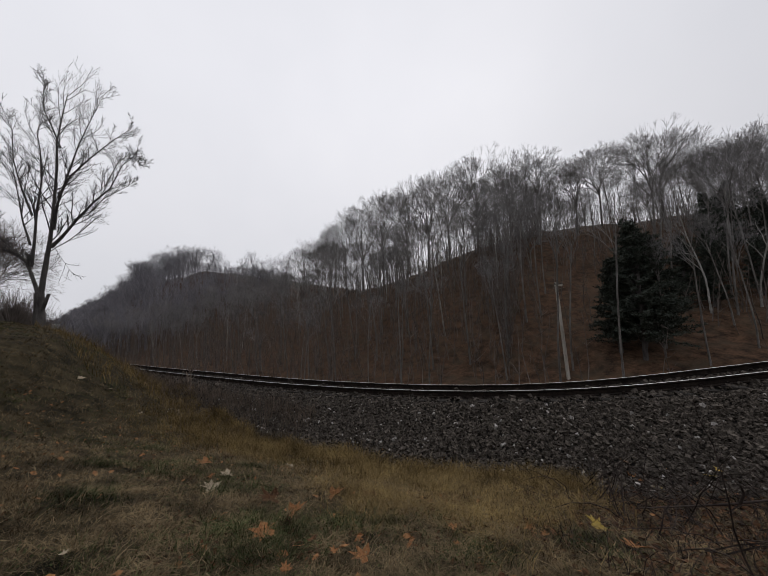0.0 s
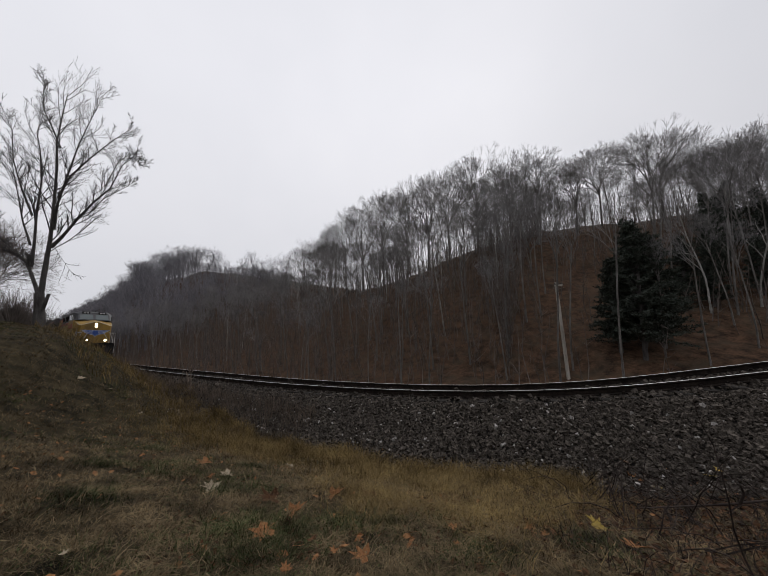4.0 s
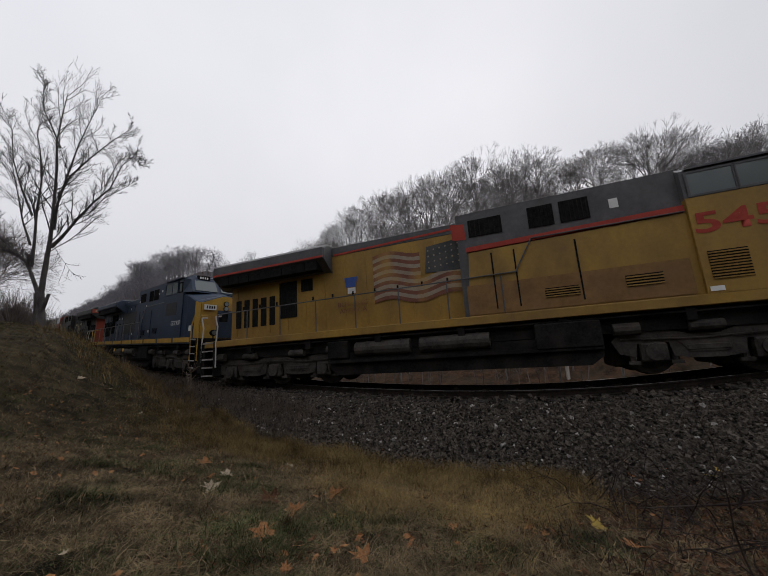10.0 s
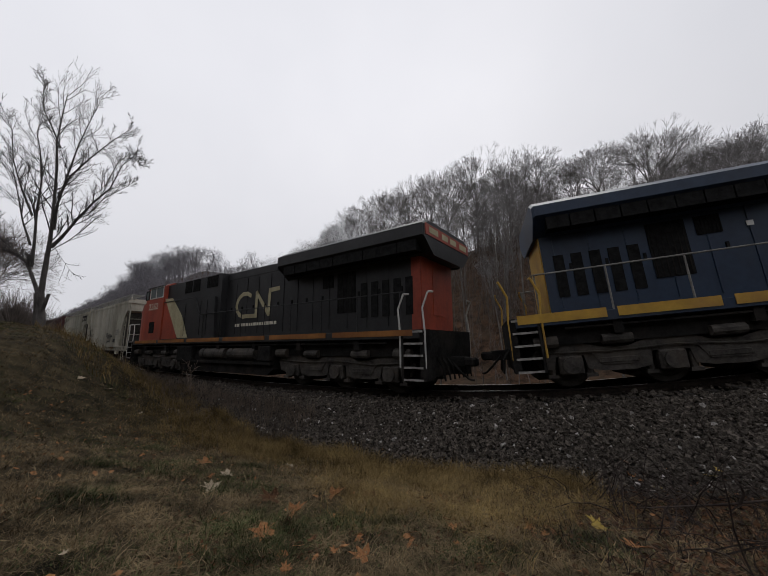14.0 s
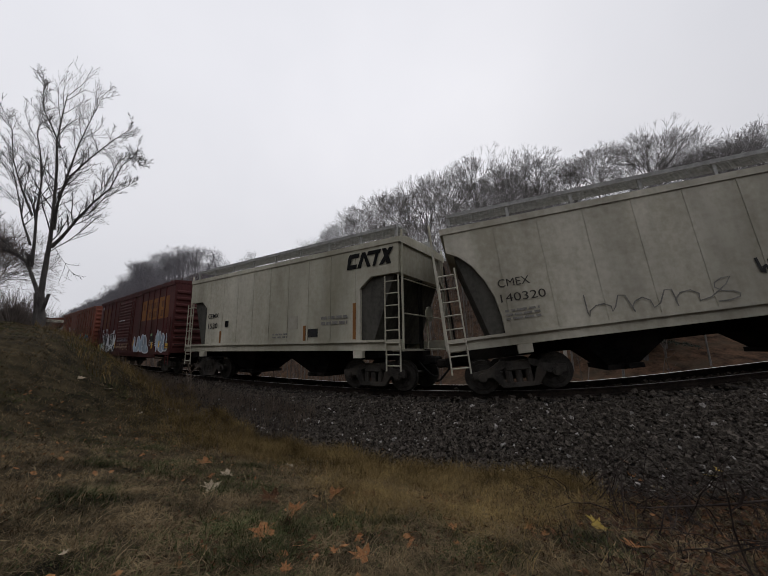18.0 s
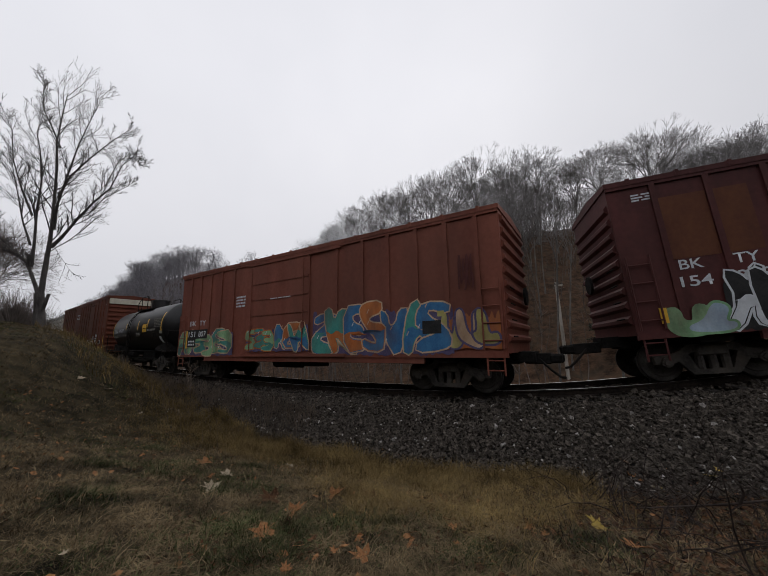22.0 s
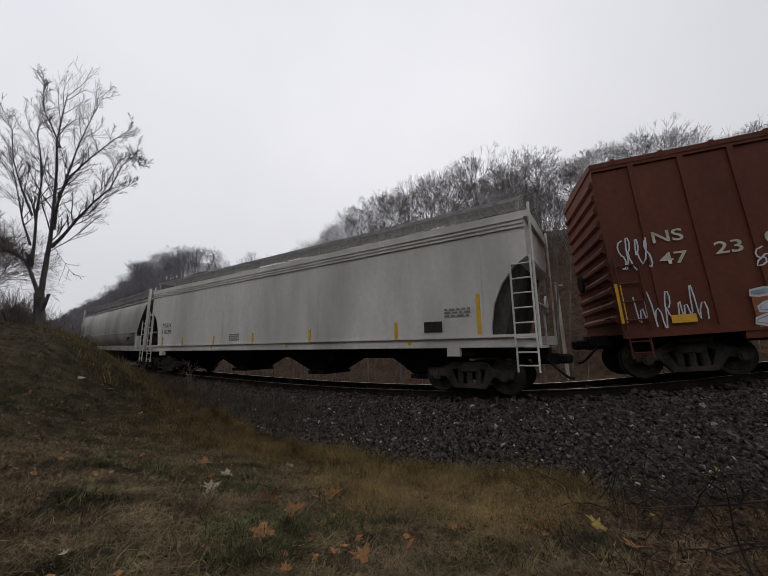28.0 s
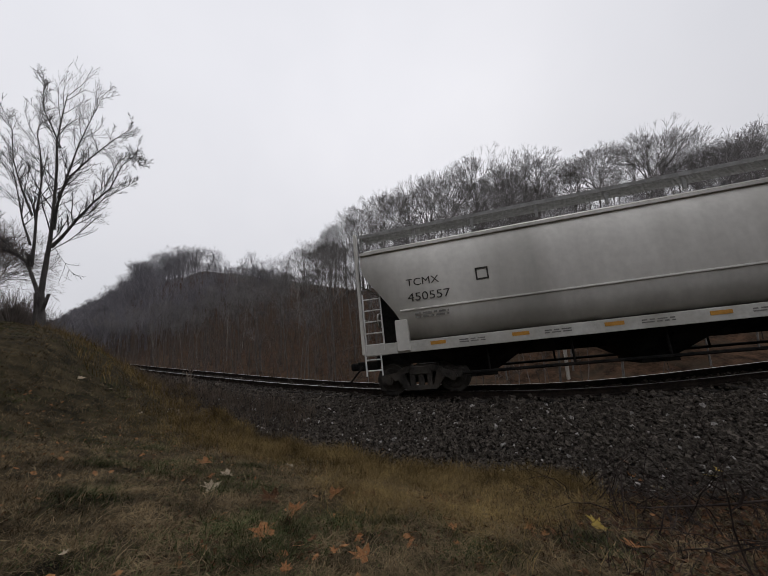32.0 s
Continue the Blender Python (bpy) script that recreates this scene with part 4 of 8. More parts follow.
# the lawn's fine thatch: fallen blades, clover and rotting bits
rg = np.random.default_rng(43)
n = 90000
r = np.exp(rg.uniform(math.log(1.25), math.log(14), n))
a = rg.uniform(-1.0, 0.9, n)
x, y = r * np.sin(a), r * np.cos(a)
s, l, _ = beside(x, y)
keep = (l > lawn_edge(s, x, y) + 0.1) & (wave(x, y, 0.5, 5) + wave(x, y, 0.17, 8) + rg.normal(0, 0.5, n) > -0.2)
x, y, r = x[keep], y[keep], r[keep]
blades("thatch", x, y, rg.uniform(0.06, 0.15, len(x)), rg.uniform(1.6, 2.15, len(x)), 0.0012 * (1 + 0.3 * r), M_DULL, 5, "fallen withered grass stems matted on the lawn")
for nm, n, mat, sd, lab, size in (("clover", 30000, M_BLADE, 6, "low clover and moss in the lawn", 0.02), ("dark_thatch", 7000, M_BROWNLEAF, 7, "dark rotting leaf bits in the lawn", 0.032)):
    r = np.exp(rg.uniform(math.log(1.3), math.log(13), n))
    a = rg.uniform(-1.0, 0.9, n)
    x, y = r * np.sin(a), r * np.cos(a)
    s, l, _ = beside(x, y)
    keep = (l > lawn_edge(s, x, y) + 0.1) & (wave(x, y, 0.9, sd) + wave(x, y, 0.3, sd + 3) + rg.normal(0, 0.25, n) > 0.35)
    litter(nm, x[keep], y[keep], size * rg.uniform(0.4, 1.1, keep.sum()) * (1 + 0.08 * r[keep]), mat, sd, lab)

# brambles on the right of the bank and a bare sapling by the ballast
rg = np.random.default_rng(31)
V, F = [], []
for i in range(330):
    x, y = rg.uniform(2.2, 6.8), rg.uniform(2.2, 5.8)
    z = ground_at(x, y)
    c, d = grow_limb(rg, (x, y, z), (rg.normal(0, 1), rg.normal(0, 0.6), rg.uniform(0.4, 1.3)), rg.uniform(0.4, 1.3), 0.007, 0.22, -0.12, 7)
    tube(V, F, c, d, 3)
tagged(new("brambles", mesh_of("brambles", np.array(V), F, M_BRAMBLE)), "low tangle of dark bare brambles", "brambles", kind="stuff")
sap = tree_meshes("sapling", 71, 1.7, 0.014, [(8, 0.4, 35, 0.12, 0.06, 3, 0.3), (4, 0.5, 35, 0.15, 0.03, 2, 0.3)], bark=M_WEED, twig=M_WEED, thick=0.6)
sx, sy, _ = on_track(-8.6, 2.6)
plant("bare_sapling", sap, Matrix.Translation((float(sx), float(sy), ground_at(float(sx), float(sy)))), "thin bare sapling at the edge of the ballast")

# a dead branch lying on the litter, with the stubs of its side shoots
V, F = [], []
zb = ground_at(3.4, 3.8)
tube(V, F, [np.array(q) for q in ((2.5, 3.72, zb + 0.2), (3.0, 3.78, zb + 0.17), (3.6, 3.84, zb + 0.14), (4.3, 3.86, zb + 0.17))], [0.006, 0.01, 0.013, 0.015], 6)
for q, h in ((2.86, -0.16), (3.08, -0.2), (3.66, 0.2), (3.95, -0.2)):
    tube(V, F, [np.array(c) for c in ((q, 3.8, zb + 0.16), (q + 0.02, 3.76, zb + 0.16 + h * 0.6), (q - 0.02, 3.74, zb + 0.16 + h))], [0.017, 0.015, 0.01], 6)
tagged(new("fallen_branch", mesh_of("fallen_branch", np.array(V), F, M_BRAMBLE, shade=True)), "dark dead branch with stubs lying on the leaf litter", "branch")

# the old line-side pole
pole = tagged(new("utility_pole"), "leaning weathered grey wooden line-side pole with crossarm", "pole")
px, py = 13.15, 25.04
pole.matrix_world = Matrix.Translation((px, py, ground_at(px, py))) @ Euler((0, -0.03, 0)).to_matrix().to_4x4()
hp = 7.1
bm = bmesh.new()
bmesh.ops.create_cone(bm, cap_ends=True, segments=10, radius1=0.13, radius2=0.1, depth=hp + 0.5, matrix=Matrix.Translation((0, 0, hp / 2 - 0.25)))
part("shaft", bm, M_POLE, pole)
bm = bmesh.new()
bmesh.ops.create_cube(bm, size=1, matrix=Matrix.Translation((0.1, -0.15, hp - 0.25)) @ Matrix.Diagonal((0.62, 0.09, 0.11, 1)))
arm = part("crossarm", bm, M_POLE, pole)
for q in (-0.15, 0.1, 0.35):
    bm = bmesh.new()
    bmesh.ops.create_cone(bm, cap_ends=True, segments=8, radius1=0.05, radius2=0.03, depth=0.16, matrix=Matrix.Translation((q, -0.15, hp - 0.12)))
    part("insulator", bm, M_DARKBARK, arm)


# ---- a kit for rolling stock: x forward, y to the left of travel, z over the rail heads; the side at -y faces the bank ----
def box(bm, x0, x1, y0, y1, z0, z1, bevel=0.0):
    r = bmesh.ops.create_cube(bm, size=1, matrix=Matrix.Translation(((x0 + x1) / 2, (y0 + y1) / 2, (z0 + z1) / 2)) @ Matrix.Diagonal((abs(x1 - x0), abs(y1 - y0), abs(z1 - z0), 1)))
    if bevel:
        es = list({e for v in r["verts"] for e in v.link_edges})
        bmesh.ops.bevel(bm, geom=es, offset=bevel, segments=1, affect="EDGES")
    return bm


def prism(bm, outline, y0, y1, inset=0.0):
    """An outline of (x, z) drawn across from y0 to y1; inset narrows nothing but the far face."""
    a = [bm.verts.new((x, y0, z)) for x, z in outline]
    b = [bm.verts.new((x, y1, z)) for x, z in outline]
    n = len(outline)
    fs = [bm.faces.new(a), bm.faces.new(b[::-1])]
    for i in range(n):
        fs.append(bm.faces.new((a[i], b[i], b[(i + 1) % n], a[(i + 1) % n])))
    bmesh.ops.recalc_face_normals(bm, faces=fs)
    return bm


def rod(bm, p0, p1, r, n=8, r2=None):
    p0, p1 = Vector(p0), Vector(p1)
    d = p1 - p0
    m = Matrix.Translation((p0 + p1) / 2) @ d.to_track_quat("Z", "Y").to_matrix().to_4x4()
    bmesh.ops.create_cone(bm, cap_ends=True, segments=n, radius1=r, radius2=r if r2 is None else r2, depth=d.length, matrix=m)
    return bm


def pipe(bm, pts, r, n=6):
    for i in range(len(pts) - 1):
        rod(bm, pts[i], pts[i + 1], r, n)
    return bm


def loft(bm, rings, cap=True):
    """Skin through rings of points."""
    vs = [[bm.verts.new(p) for p in ring] for ring in rings]
    k = len(rings[0])
    fs = []
    for a, b in zip(vs, vs[1:]):
        for i in range(k):
            fs.append(bm.faces.new((a[i], b[i], b[(i + 1) % k], a[(i + 1) % k])))
    if cap:
        fs += [bm.faces.new(vs[0]), bm.faces.new(vs[-1][::-1])]
    bmesh.ops.recalc_face_normals(bm, faces=fs)
    return bm


B = bmesh.new


def lettering(name, text, x0, x1, z, tall, y, mat, parent, bold=0.0, slant=0.0):
    """Painted characters on the side at y, from x0 to x1, with their feet at z."""
    cu = bpy.data.curves.new(name, "FONT")
    cu.body, cu.size, cu.offset, cu.extrude = text, 1.0, bold, 0.0
    tmp = bpy.data.objects.new("tmp", cu)
    scene.collection.objects.link(tmp)
    bpy.context.view_layer.update()
    me = bpy.data.meshes.new_from_object(tmp.evaluated_get(bpy.context.evaluated_depsgraph_get()))
    bpy.data.objects.remove(tmp)
    co = np.empty(len(me.vertices) * 3)
    me.vertices.foreach_get("co", co)
    co = co.reshape(-1, 3)
    lo, hi = co.min(0), co.max(0)
    out = np.empty_like(co)
    out[:, 0] = x0 + (co[:, 0] - lo[0]) / (hi[0] - lo[0]) * (x1 - x0)
    out[:, 1] = y
    out[:, 2] = z + (co[:, 1] - lo[1]) / (hi[1] - lo[1]) * tall
    me.vertices.foreach_set("co", out.ravel())
    me.materials.clear()
    me.materials.append(mat)
    me.update()
    ob = new(name, me)
    ob.parent = parent
    return ob


def sheet(bm, pts, y):
    """A flat painted patch from (x, z) points on the side at y."""
    f = bm.faces.new([bm.verts.new((x, y, z)) for x, z in pts])
    f.normal_update()
    if f.normal.y > 0:
        f.normal_flip()
    return f


def patch(name, x0, x1, z0, z1, y, mat, parent, label=""):
    bm = B()
    box(bm, x0, x1, y, y + 0.012, z0, z1)
    return part(name, bm, mat, parent, label)


def bars(name, x0, x1, z0, z1, rows, y, mat, parent, seed=0):
    """Small stencilled lines too fine to read."""
    rng = random.Random(seed)
    bm = B()
    h = (z1 - z0) / rows
    for i in range(rows):
        x = x0
        while x < x1 - 0.03:
            w = min(rng.uniform(0.08, 0.25), x1 - x)
            box(bm, x, x + w, y, y + 0.004, z0 + i * h + 0.2 * h, z0 + i * h + 0.75 * h)
            x += w + 0.05
    return tagged(part(name, bm, mat, parent), kind="stuff")


GLYPHS = {
    "block": [
        [(0, 0), (0.3, 0), (0.38, 0.3), (0.6, 0.3), (0.68, 0), (1, 0), (0.72, 1), (0.33, 1)],
        [(0, 0), (1, 0.05), (0.95, 0.25), (0.35, 0.25), (0.35, 0.4), (0.8, 0.42), (0.8, 0.6), (0.35, 0.6), (0.35, 0.78), (1, 0.8), (0.95, 1), (0.05, 1)],
        [(0, 0), (0.8, 0), (1, 0.2), (0.95, 0.5), (0.4, 0.65), (0.42, 0.78), (0.95, 0.75), (1, 0.98), (0.25, 1), (0.02, 0.8), (0.08, 0.5), (0.62, 0.35), (0.6, 0.24), (0.02, 0.25)],
        [(0, 0), (0.3, 0), (0.3, 0.35), (0.65, 0), (1, 0.02), (0.6, 0.5), (1, 1), (0.65, 1), (0.3, 0.65), (0.3, 1), (0, 1)],
        [(0, 0), (0.25, 0), (0.27, 0.5), (0.5, 0.2), (0.73, 0.5), (0.75, 0), (1, 0), (0.95, 1), (0.7, 1), (0.5, 0.6), (0.3, 1), (0.05, 1)],
    ],
    "round": [
        [(0.05, 1), (0.32, 1), (0.36, 0.45), (0.5, 0.32), (0.64, 0.45), (0.68, 1), (0.95, 1), (1, 0.3), (0.75, 0), (0.25, 0), (0, 0.3)],
        [(0.1, 0), (0.9, 0), (1, 0.3), (0.62, 0.36), (0.6, 0.9), (0.42, 1.05), (0.22, 0.9), (0.24, 0.36), (0, 0.3)],
        [(0, 0.1), (0.2, 0), (0.34, 0.4), (0.5, 0.06), (0.72, 0.08), (0.74, 0.5), (0.9, 0), (1.05, 0.2), (0.96, 0.9), (0.7, 1.02), (0.52, 0.6), (0.36, 1), (0.08, 0.95)],
    ],
}


def rounded(pts, times=1):
    """Corners cut off, again and again."""
    for _ in range(times):
        out = []
        for k in range(len(pts)):
            (ax, az), (bx, bz) = pts[k], pts[(k + 1) % len(pts)]
            out += [(ax * 0.75 + bx * 0.25, az * 0.75 + bz * 0.25), (ax * 0.25 + bx * 0.75, az * 0.25 + bz * 0.75)]
        pts = out
    return pts


def grown(pts, d):
    """An outline moved outwards by d."""
    n = len(pts)
    area = sum(pts[k][0] * pts[(k + 1) % n][1] - pts[(k + 1) % n][0] * pts[k][1] for k in range(n))
    sg = 1 if area > 0 else -1
    out = []
    for k in range(n):
        (ax, az), (bx, bz) = pts[k - 1], pts[(k + 1) % n]
        ln = math.hypot(bx - ax, bz - az) + 1e-6
        out.append((pts[k][0] + sg * d * (bz - az) / ln, pts[k][1] - sg * d * (bx - ax) / ln))
    return out


def graffiti(parent, x0, x1, z0, z1, y, fills, outline, count, seed, back=None, label="", style="block"):
    """A row of sprayed letter shapes, leaning and overlapping: outline, fill, a second tone and glints."""
    rng = random.Random(seed)
    w, h = x1 - x0, z1 - z0
    if back is not None:
        n = 8 * count
        up = [(x0 + w * (k / n * 1.04 - 0.02), z0 + h * (0.62 + 0.3 * rng.random())) for k in range(n + 1)]
        down = [(x0 + w * (1.02 - k / n * 1.04), z0 + h * 0.06 * rng.random()) for k in range(n + 1)]
        bm = B()
        sheet(bm, rounded(up + down), y - 0.0012)
        part("sprayed_ground", bm, back, parent)
    step = w / count
    for i in range(count):
        shape = rng.choice(GLYPHS[style])
        lean, wide, tall = rng.uniform(-0.5, 0.5), step * rng.uniform(1.25, 1.6), h * rng.uniform(0.8, 1.0)
        ox, oz = min(x0 + step * i - 0.2 * step, x1 - wide), z0 + (h - tall) * rng.uniform(0.1, 0.9)
        flip, turned = rng.random() < 0.5, rng.random() < 0.5 and style == "block"

        def put(a, b):
            a, b = (1 - a if flip else a), (1 - b if turned else b)
            return ox + wide * (a + lean * (b - 0.5) * 0.6) + 0.08 * step * math.sin(9 * b + i), oz + tall * (b * 0.9 + 0.05 + 0.07 * math.sin(7 * a + seed + i))

        pts = rounded([put(a, b) for a, b in shape], 2 if style == "round" else 1)
        k = y - 0.002 - 0.0012 * (i % 4)
        bm = B()
        sheet(bm, grown(pts, 0.045 if style == "block" else 0.055), k)
        letter = part("graffiti_letter", bm, outline, parent, label)
        bm = B()
        sheet(bm, pts, k - 0.0003)
        part("fill", bm, fills[i % len(fills)], letter)
        if style == "block":
            cut = oz + tall * rng.uniform(0.3, 0.55)
            low = [(a, min(z, cut + 0.06 * math.sin(14 * a))) for a, z in grown(pts, -0.02)]
            bm = B()
            sheet(bm, low, k - 0.0006)
            part("second_tone", bm, fills[(i + 1 + rng.randrange(2)) % len(fills)], letter)
            for _ in range(2):
                a, b = put(rng.uniform(0.1, 0.8), rng.uniform(0.3, 0.9))
                bm = B()
                sheet(bm, rounded([(a, b), (a + 0.03, b - 0.01), (a + 0.1, b + 0.12), (a + 0.08, b + 0.13)]), k - 0.0009)
                part("glint", bm, S_WHITE if rng.random() < 0.6 else outline, letter)


def scrawl(parent, x0, x1, z0, z1, y, mat, seed, r=0.018, loops=7):
    """A sprayed tag: one quick line of hooks and slashes."""
    rng = random.Random(seed)
    pts = []
    w, h = (x1 - x0) / loops, z1 - z0
    for i in range(loops):
        a = x0 + w * i
        hook = rng.choice(([(0.0, 0.1), (0.15, 0.95), (0.5, 1.0), (0.55, 0.55), (0.15, 0.5), (0.8, 0.0)], [(0.1, 0.9), (0.3, 0.05), (0.55, 0.7), (0.8, 0.1), (0.95, 1.0)], [(0.7, 0.95), (0.2, 0.8), (0.3, 0.5), (0.75, 0.45), (0.7, 0.05), (0.1, 0.1)], [(0.2, 1.0), (0.3, 0.0), (0.35, 0.5), (0.8, 0.6), (0.75, 0.05)]))
        pts += [(a + w * (p + rng.uniform(-0.1, 0.1)), z0 + h * (q + rng.uniform(-0.08, 0.08))) for p, q in hook]
    smooth_line = [pts[0]]
    for (ax, az), (bx, bz) in zip(pts, pts[1:]):
        smooth_line += [(ax * 0.7 + bx * 0.3, az * 0.7 + bz * 0.3), (ax * 0.3 + bx * 0.7, az * 0.3 + bz * 0.7)]
    bm = B()
    left, right = [], []
    n = len(smooth_line)
    for k, (a, b) in enumerate(smooth_line):
        (ax, az), (bx, bz) = smooth_line[max(k - 1, 0)], smooth_line[min(k + 1, n - 1)]
        ln = math.hypot(bx - ax, bz - az) + 1e-6
        px, pz = -(bz - az) / ln * r, (bx - ax) / ln * r
        y2 = y - 0.00005 * (k % 20)
        left.append(bm.verts.new((a + px, y2, b + pz)))
        right.append(bm.verts.new((a - px, y2, b - pz)))
    for k in range(n - 1):
        bm.faces.new((left[k], right[k], right[k + 1], left[k + 1]))
    part("sprayed_tag", bm, mat, parent)


# paints
P_YELLOW = material("armour_yellow_paint", (0.25, 0.145, 0.025), (0.36, 0.212, 0.036), 1.1, 0.55, 0, 0.06, 9, streak=0.5, dirt=(0.125, 0.075, 0.034), dirt_amount=0.75)
P_GREY = material("harbour_grey_paint", (0.06, 0.06, 0.064), (0.1, 0.1, 0.105), 1.2, 0.55, 0, 0.06, 9, streak=0.5, dirt=(0.07, 0.065, 0.06))
P_BROWN = material("dusty_brown_panel", (0.17, 0.095, 0.035), (0.25, 0.14, 0.055), 1.6, 0.7, 0, 0.1, 12, dirt=(0.16, 0.1, 0.06))
P_RED = material("red_lettering", (0.3, 0.04, 0.028), (0.38, 0.055, 0.036), 3, 0.6, 0, 0)
P_BLACK = material("grimy_black_steel", (0.007, 0.007, 0.007), (0.022, 0.021, 0.02), 2, 0.8, 0, 0.2, 16, dirt=(0.036, 0.03, 0.026), dirt_amount=0.55)
P_TRUCK = material("greasy_truck_steel", (0.022, 0.02, 0.018), (0.07, 0.063, 0.056), 3, 0.75, 0, 0.3, 20, dirt=(0.08, 0.064, 0.05))
P_WHEEL = material("rolled_wheel_steel", (0.022, 0.02, 0.018), (0.06, 0.055, 0.05), 4, 0.6, 0.3, 0.1)
P_DARK = material("dark_louvre", (0.008, 0.008, 0.008), (0.02, 0.02, 0.02), 6, 0.8, 0, 0)
P_NAVY = material("dark_navy_paint", (0.011, 0.023, 0.048), (0.019, 0.036, 0.07), 1.0, 0.5, 0, 0.06, 8, streak=0.5, dirt=(0.022, 0.026, 0.034), dirt_amount=0.5)
P_GOLD = material("chrome_yellow_paint", (0.34, 0.2, 0.03), (0.45, 0.27, 0.038), 2, 0.5, 0, 0.06, 10, dirt=(0.25, 0.12, 0.05))
P_CNBLACK = material("sooty_black_paint", (0.009, 0.009, 0.01), (0.021, 0.021, 0.022), 1.2, 0.55, 0, 0.06, 9, streak=0.5, dirt=(0.028, 0.026, 0.024))
P_CNRED = material("orange_red_paint", (0.21, 0.034, 0.018), (0.33, 0.055, 0.026), 1.2, 0.55, 0, 0.05, 9, streak=0.5, dirt=(0.11, 0.04, 0.028), dirt_amount=0.75)
P_CREAM = material("cream_white_paint", (0.5, 0.47, 0.38), (0.66, 0.63, 0.52), 2, 0.6, 0, 0.05, 12, dirt=(0.3, 0.27, 0.2))
P_WHITE = material("white_paint", (0.62, 0.62, 0.6), (0.75, 0.75, 0.73), 3, 0.55, 0, 0.03, 14, dirt=(0.4, 0.38, 0.34))
P_HAND = material("worn_white_handrail", (0.36, 0.35, 0.33), (0.5, 0.49, 0.46), 5, 0.5, 0, 0)
P_BLUE = material("blue_wing_paint", (0.03, 0.07, 0.26), (0.045, 0.1, 0.34), 2, 0.5, 0, 0)
P_FLAGRED = material("faded_flag_red", (0.15, 0.06, 0.045), (0.2, 0.085, 0.055), 2, 0.7, 0, 0, dirt=(0.42, 0.25, 0.06), dirt_amount=0.7)
P_FLAGWHITE = material("faded_flag_white", (0.24, 0.2, 0.15), (0.31, 0.26, 0.2), 2, 0.7, 0, 0, dirt=(0.42, 0.26, 0.06), dirt_amount=0.7)
P_FLAGBLUE = material("faded_flag_blue", (0.05, 0.055, 0.06), (0.09, 0.09, 0.085), 2, 0.7, 0, 0)
P_CEMENT = material("dirty_cement_hopper_paint", (0.4, 0.375, 0.295), (0.6, 0.575, 0.48), 0.7, 0.7, 0, 0.08, 8, streak=0.8, dirt=(0.15, 0.14, 0.09), dirt_amount=0.75)
P_STAINED = material("stained_cement_hopper_paint", (0.38, 0.355, 0.28), (0.6, 0.57, 0.48), 0.8, 0.75, 0, 0.08, 8, streak=0.7, dirt=(0.1, 0.09, 0.065), dirt_amount=0.9)
P_PALE = material("pale_grey_hopper_paint", (0.62, 0.6, 0.55), (0.76, 0.745, 0.7), 0.6, 0.6, 0, 0.03, 7, streak=0.75, dirt=(0.3, 0.29, 0.25), dirt_amount=0.45)
P_ROUND = material("smooth_grey_hopper_paint", (0.56, 0.54, 0.5), (0.71, 0.69, 0.64), 0.7, 0.55, 0, 0.03, 7, streak=0.8, dirt=(0.22, 0.21, 0.18), dirt_amount=0.65)
P_OXIDE = material("maroon_boxcar_paint", (0.06, 0.018, 0.018), (0.105, 0.032, 0.03), 0.9, 0.65, 0, 0.1, 9, streak=0.7, dirt=(0.045, 0.022, 0.018), dirt_amount=0.7)
P_RUST = material("rust_red_boxcar_paint", (0.165, 0.05, 0.033), (0.245, 0.084, 0.056), 0.8, 0.65, 0, 0.1, 9, streak=0.7, dirt=(0.11, 0.05, 0.036), dirt_amount=0.7)
P_MINERAL = material("brown_boxcar_paint", (0.105, 0.031, 0.018), (0.155, 0.049, 0.028), 0.8, 0.65, 0, 0.1, 9, streak=0.7, dirt=(0.075, 0.03, 0.02), dirt_amount=0.6)
P_DIMOCHRE = material("rusted_over_ochre_panel", (0.09, 0.032, 0.02), (0.13, 0.05, 0.024), 1.5, 0.75, 0, 0.03, 10, streak=0.6, dirt=(0.07, 0.025, 0.018))
P_OCHRE = material("faded_ochre_panel", (0.2, 0.085, 0.025), (0.27, 0.12, 0.035), 1.5, 0.75, 0, 0.03, 10, streak=0.6, dirt=(0.12, 0.045, 0.025))
P_TANK = material("black_tank_enamel", (0.005, 0.005, 0.006), (0.011, 0.011, 0.012), 0.9, 0.4, 0, 0.03, 6, dirt=(0.03, 0.028, 0.025), dirt_amount=0.5)
P_SAFETY = material("yellow_reflective_strip", (0.62, 0.36, 0.03), (0.75, 0.45, 0.05), 6, 0.45, 0, 0)
P_GALV = material("galvanised_grating", (0.24, 0.24, 0.232), (0.36, 0.36, 0.35), 6, 0.6, 0.2, 0.1)
P_GLASS = bpy.data.materials.new("cab_window_glass")
P_GLASS.use_nodes = True
g_p = P_GLASS.node_tree.nodes["Principled BSDF"]
# light base: the sky's reflection in the panes is put into the colour
g_p.inputs["Base Color"].default_value, g_p.inputs["Roughness"].default_value = (0.13, 0.15, 0.15, 1), 0.08
P_LAMP = glow("lit_headlight", (1, 0.82, 0.5), 9)
P_FADED = material("faded_brown_letter", (0.1, 0.045, 0.022), (0.16, 0.07, 0.03), 4, 0.75, 0, 0)
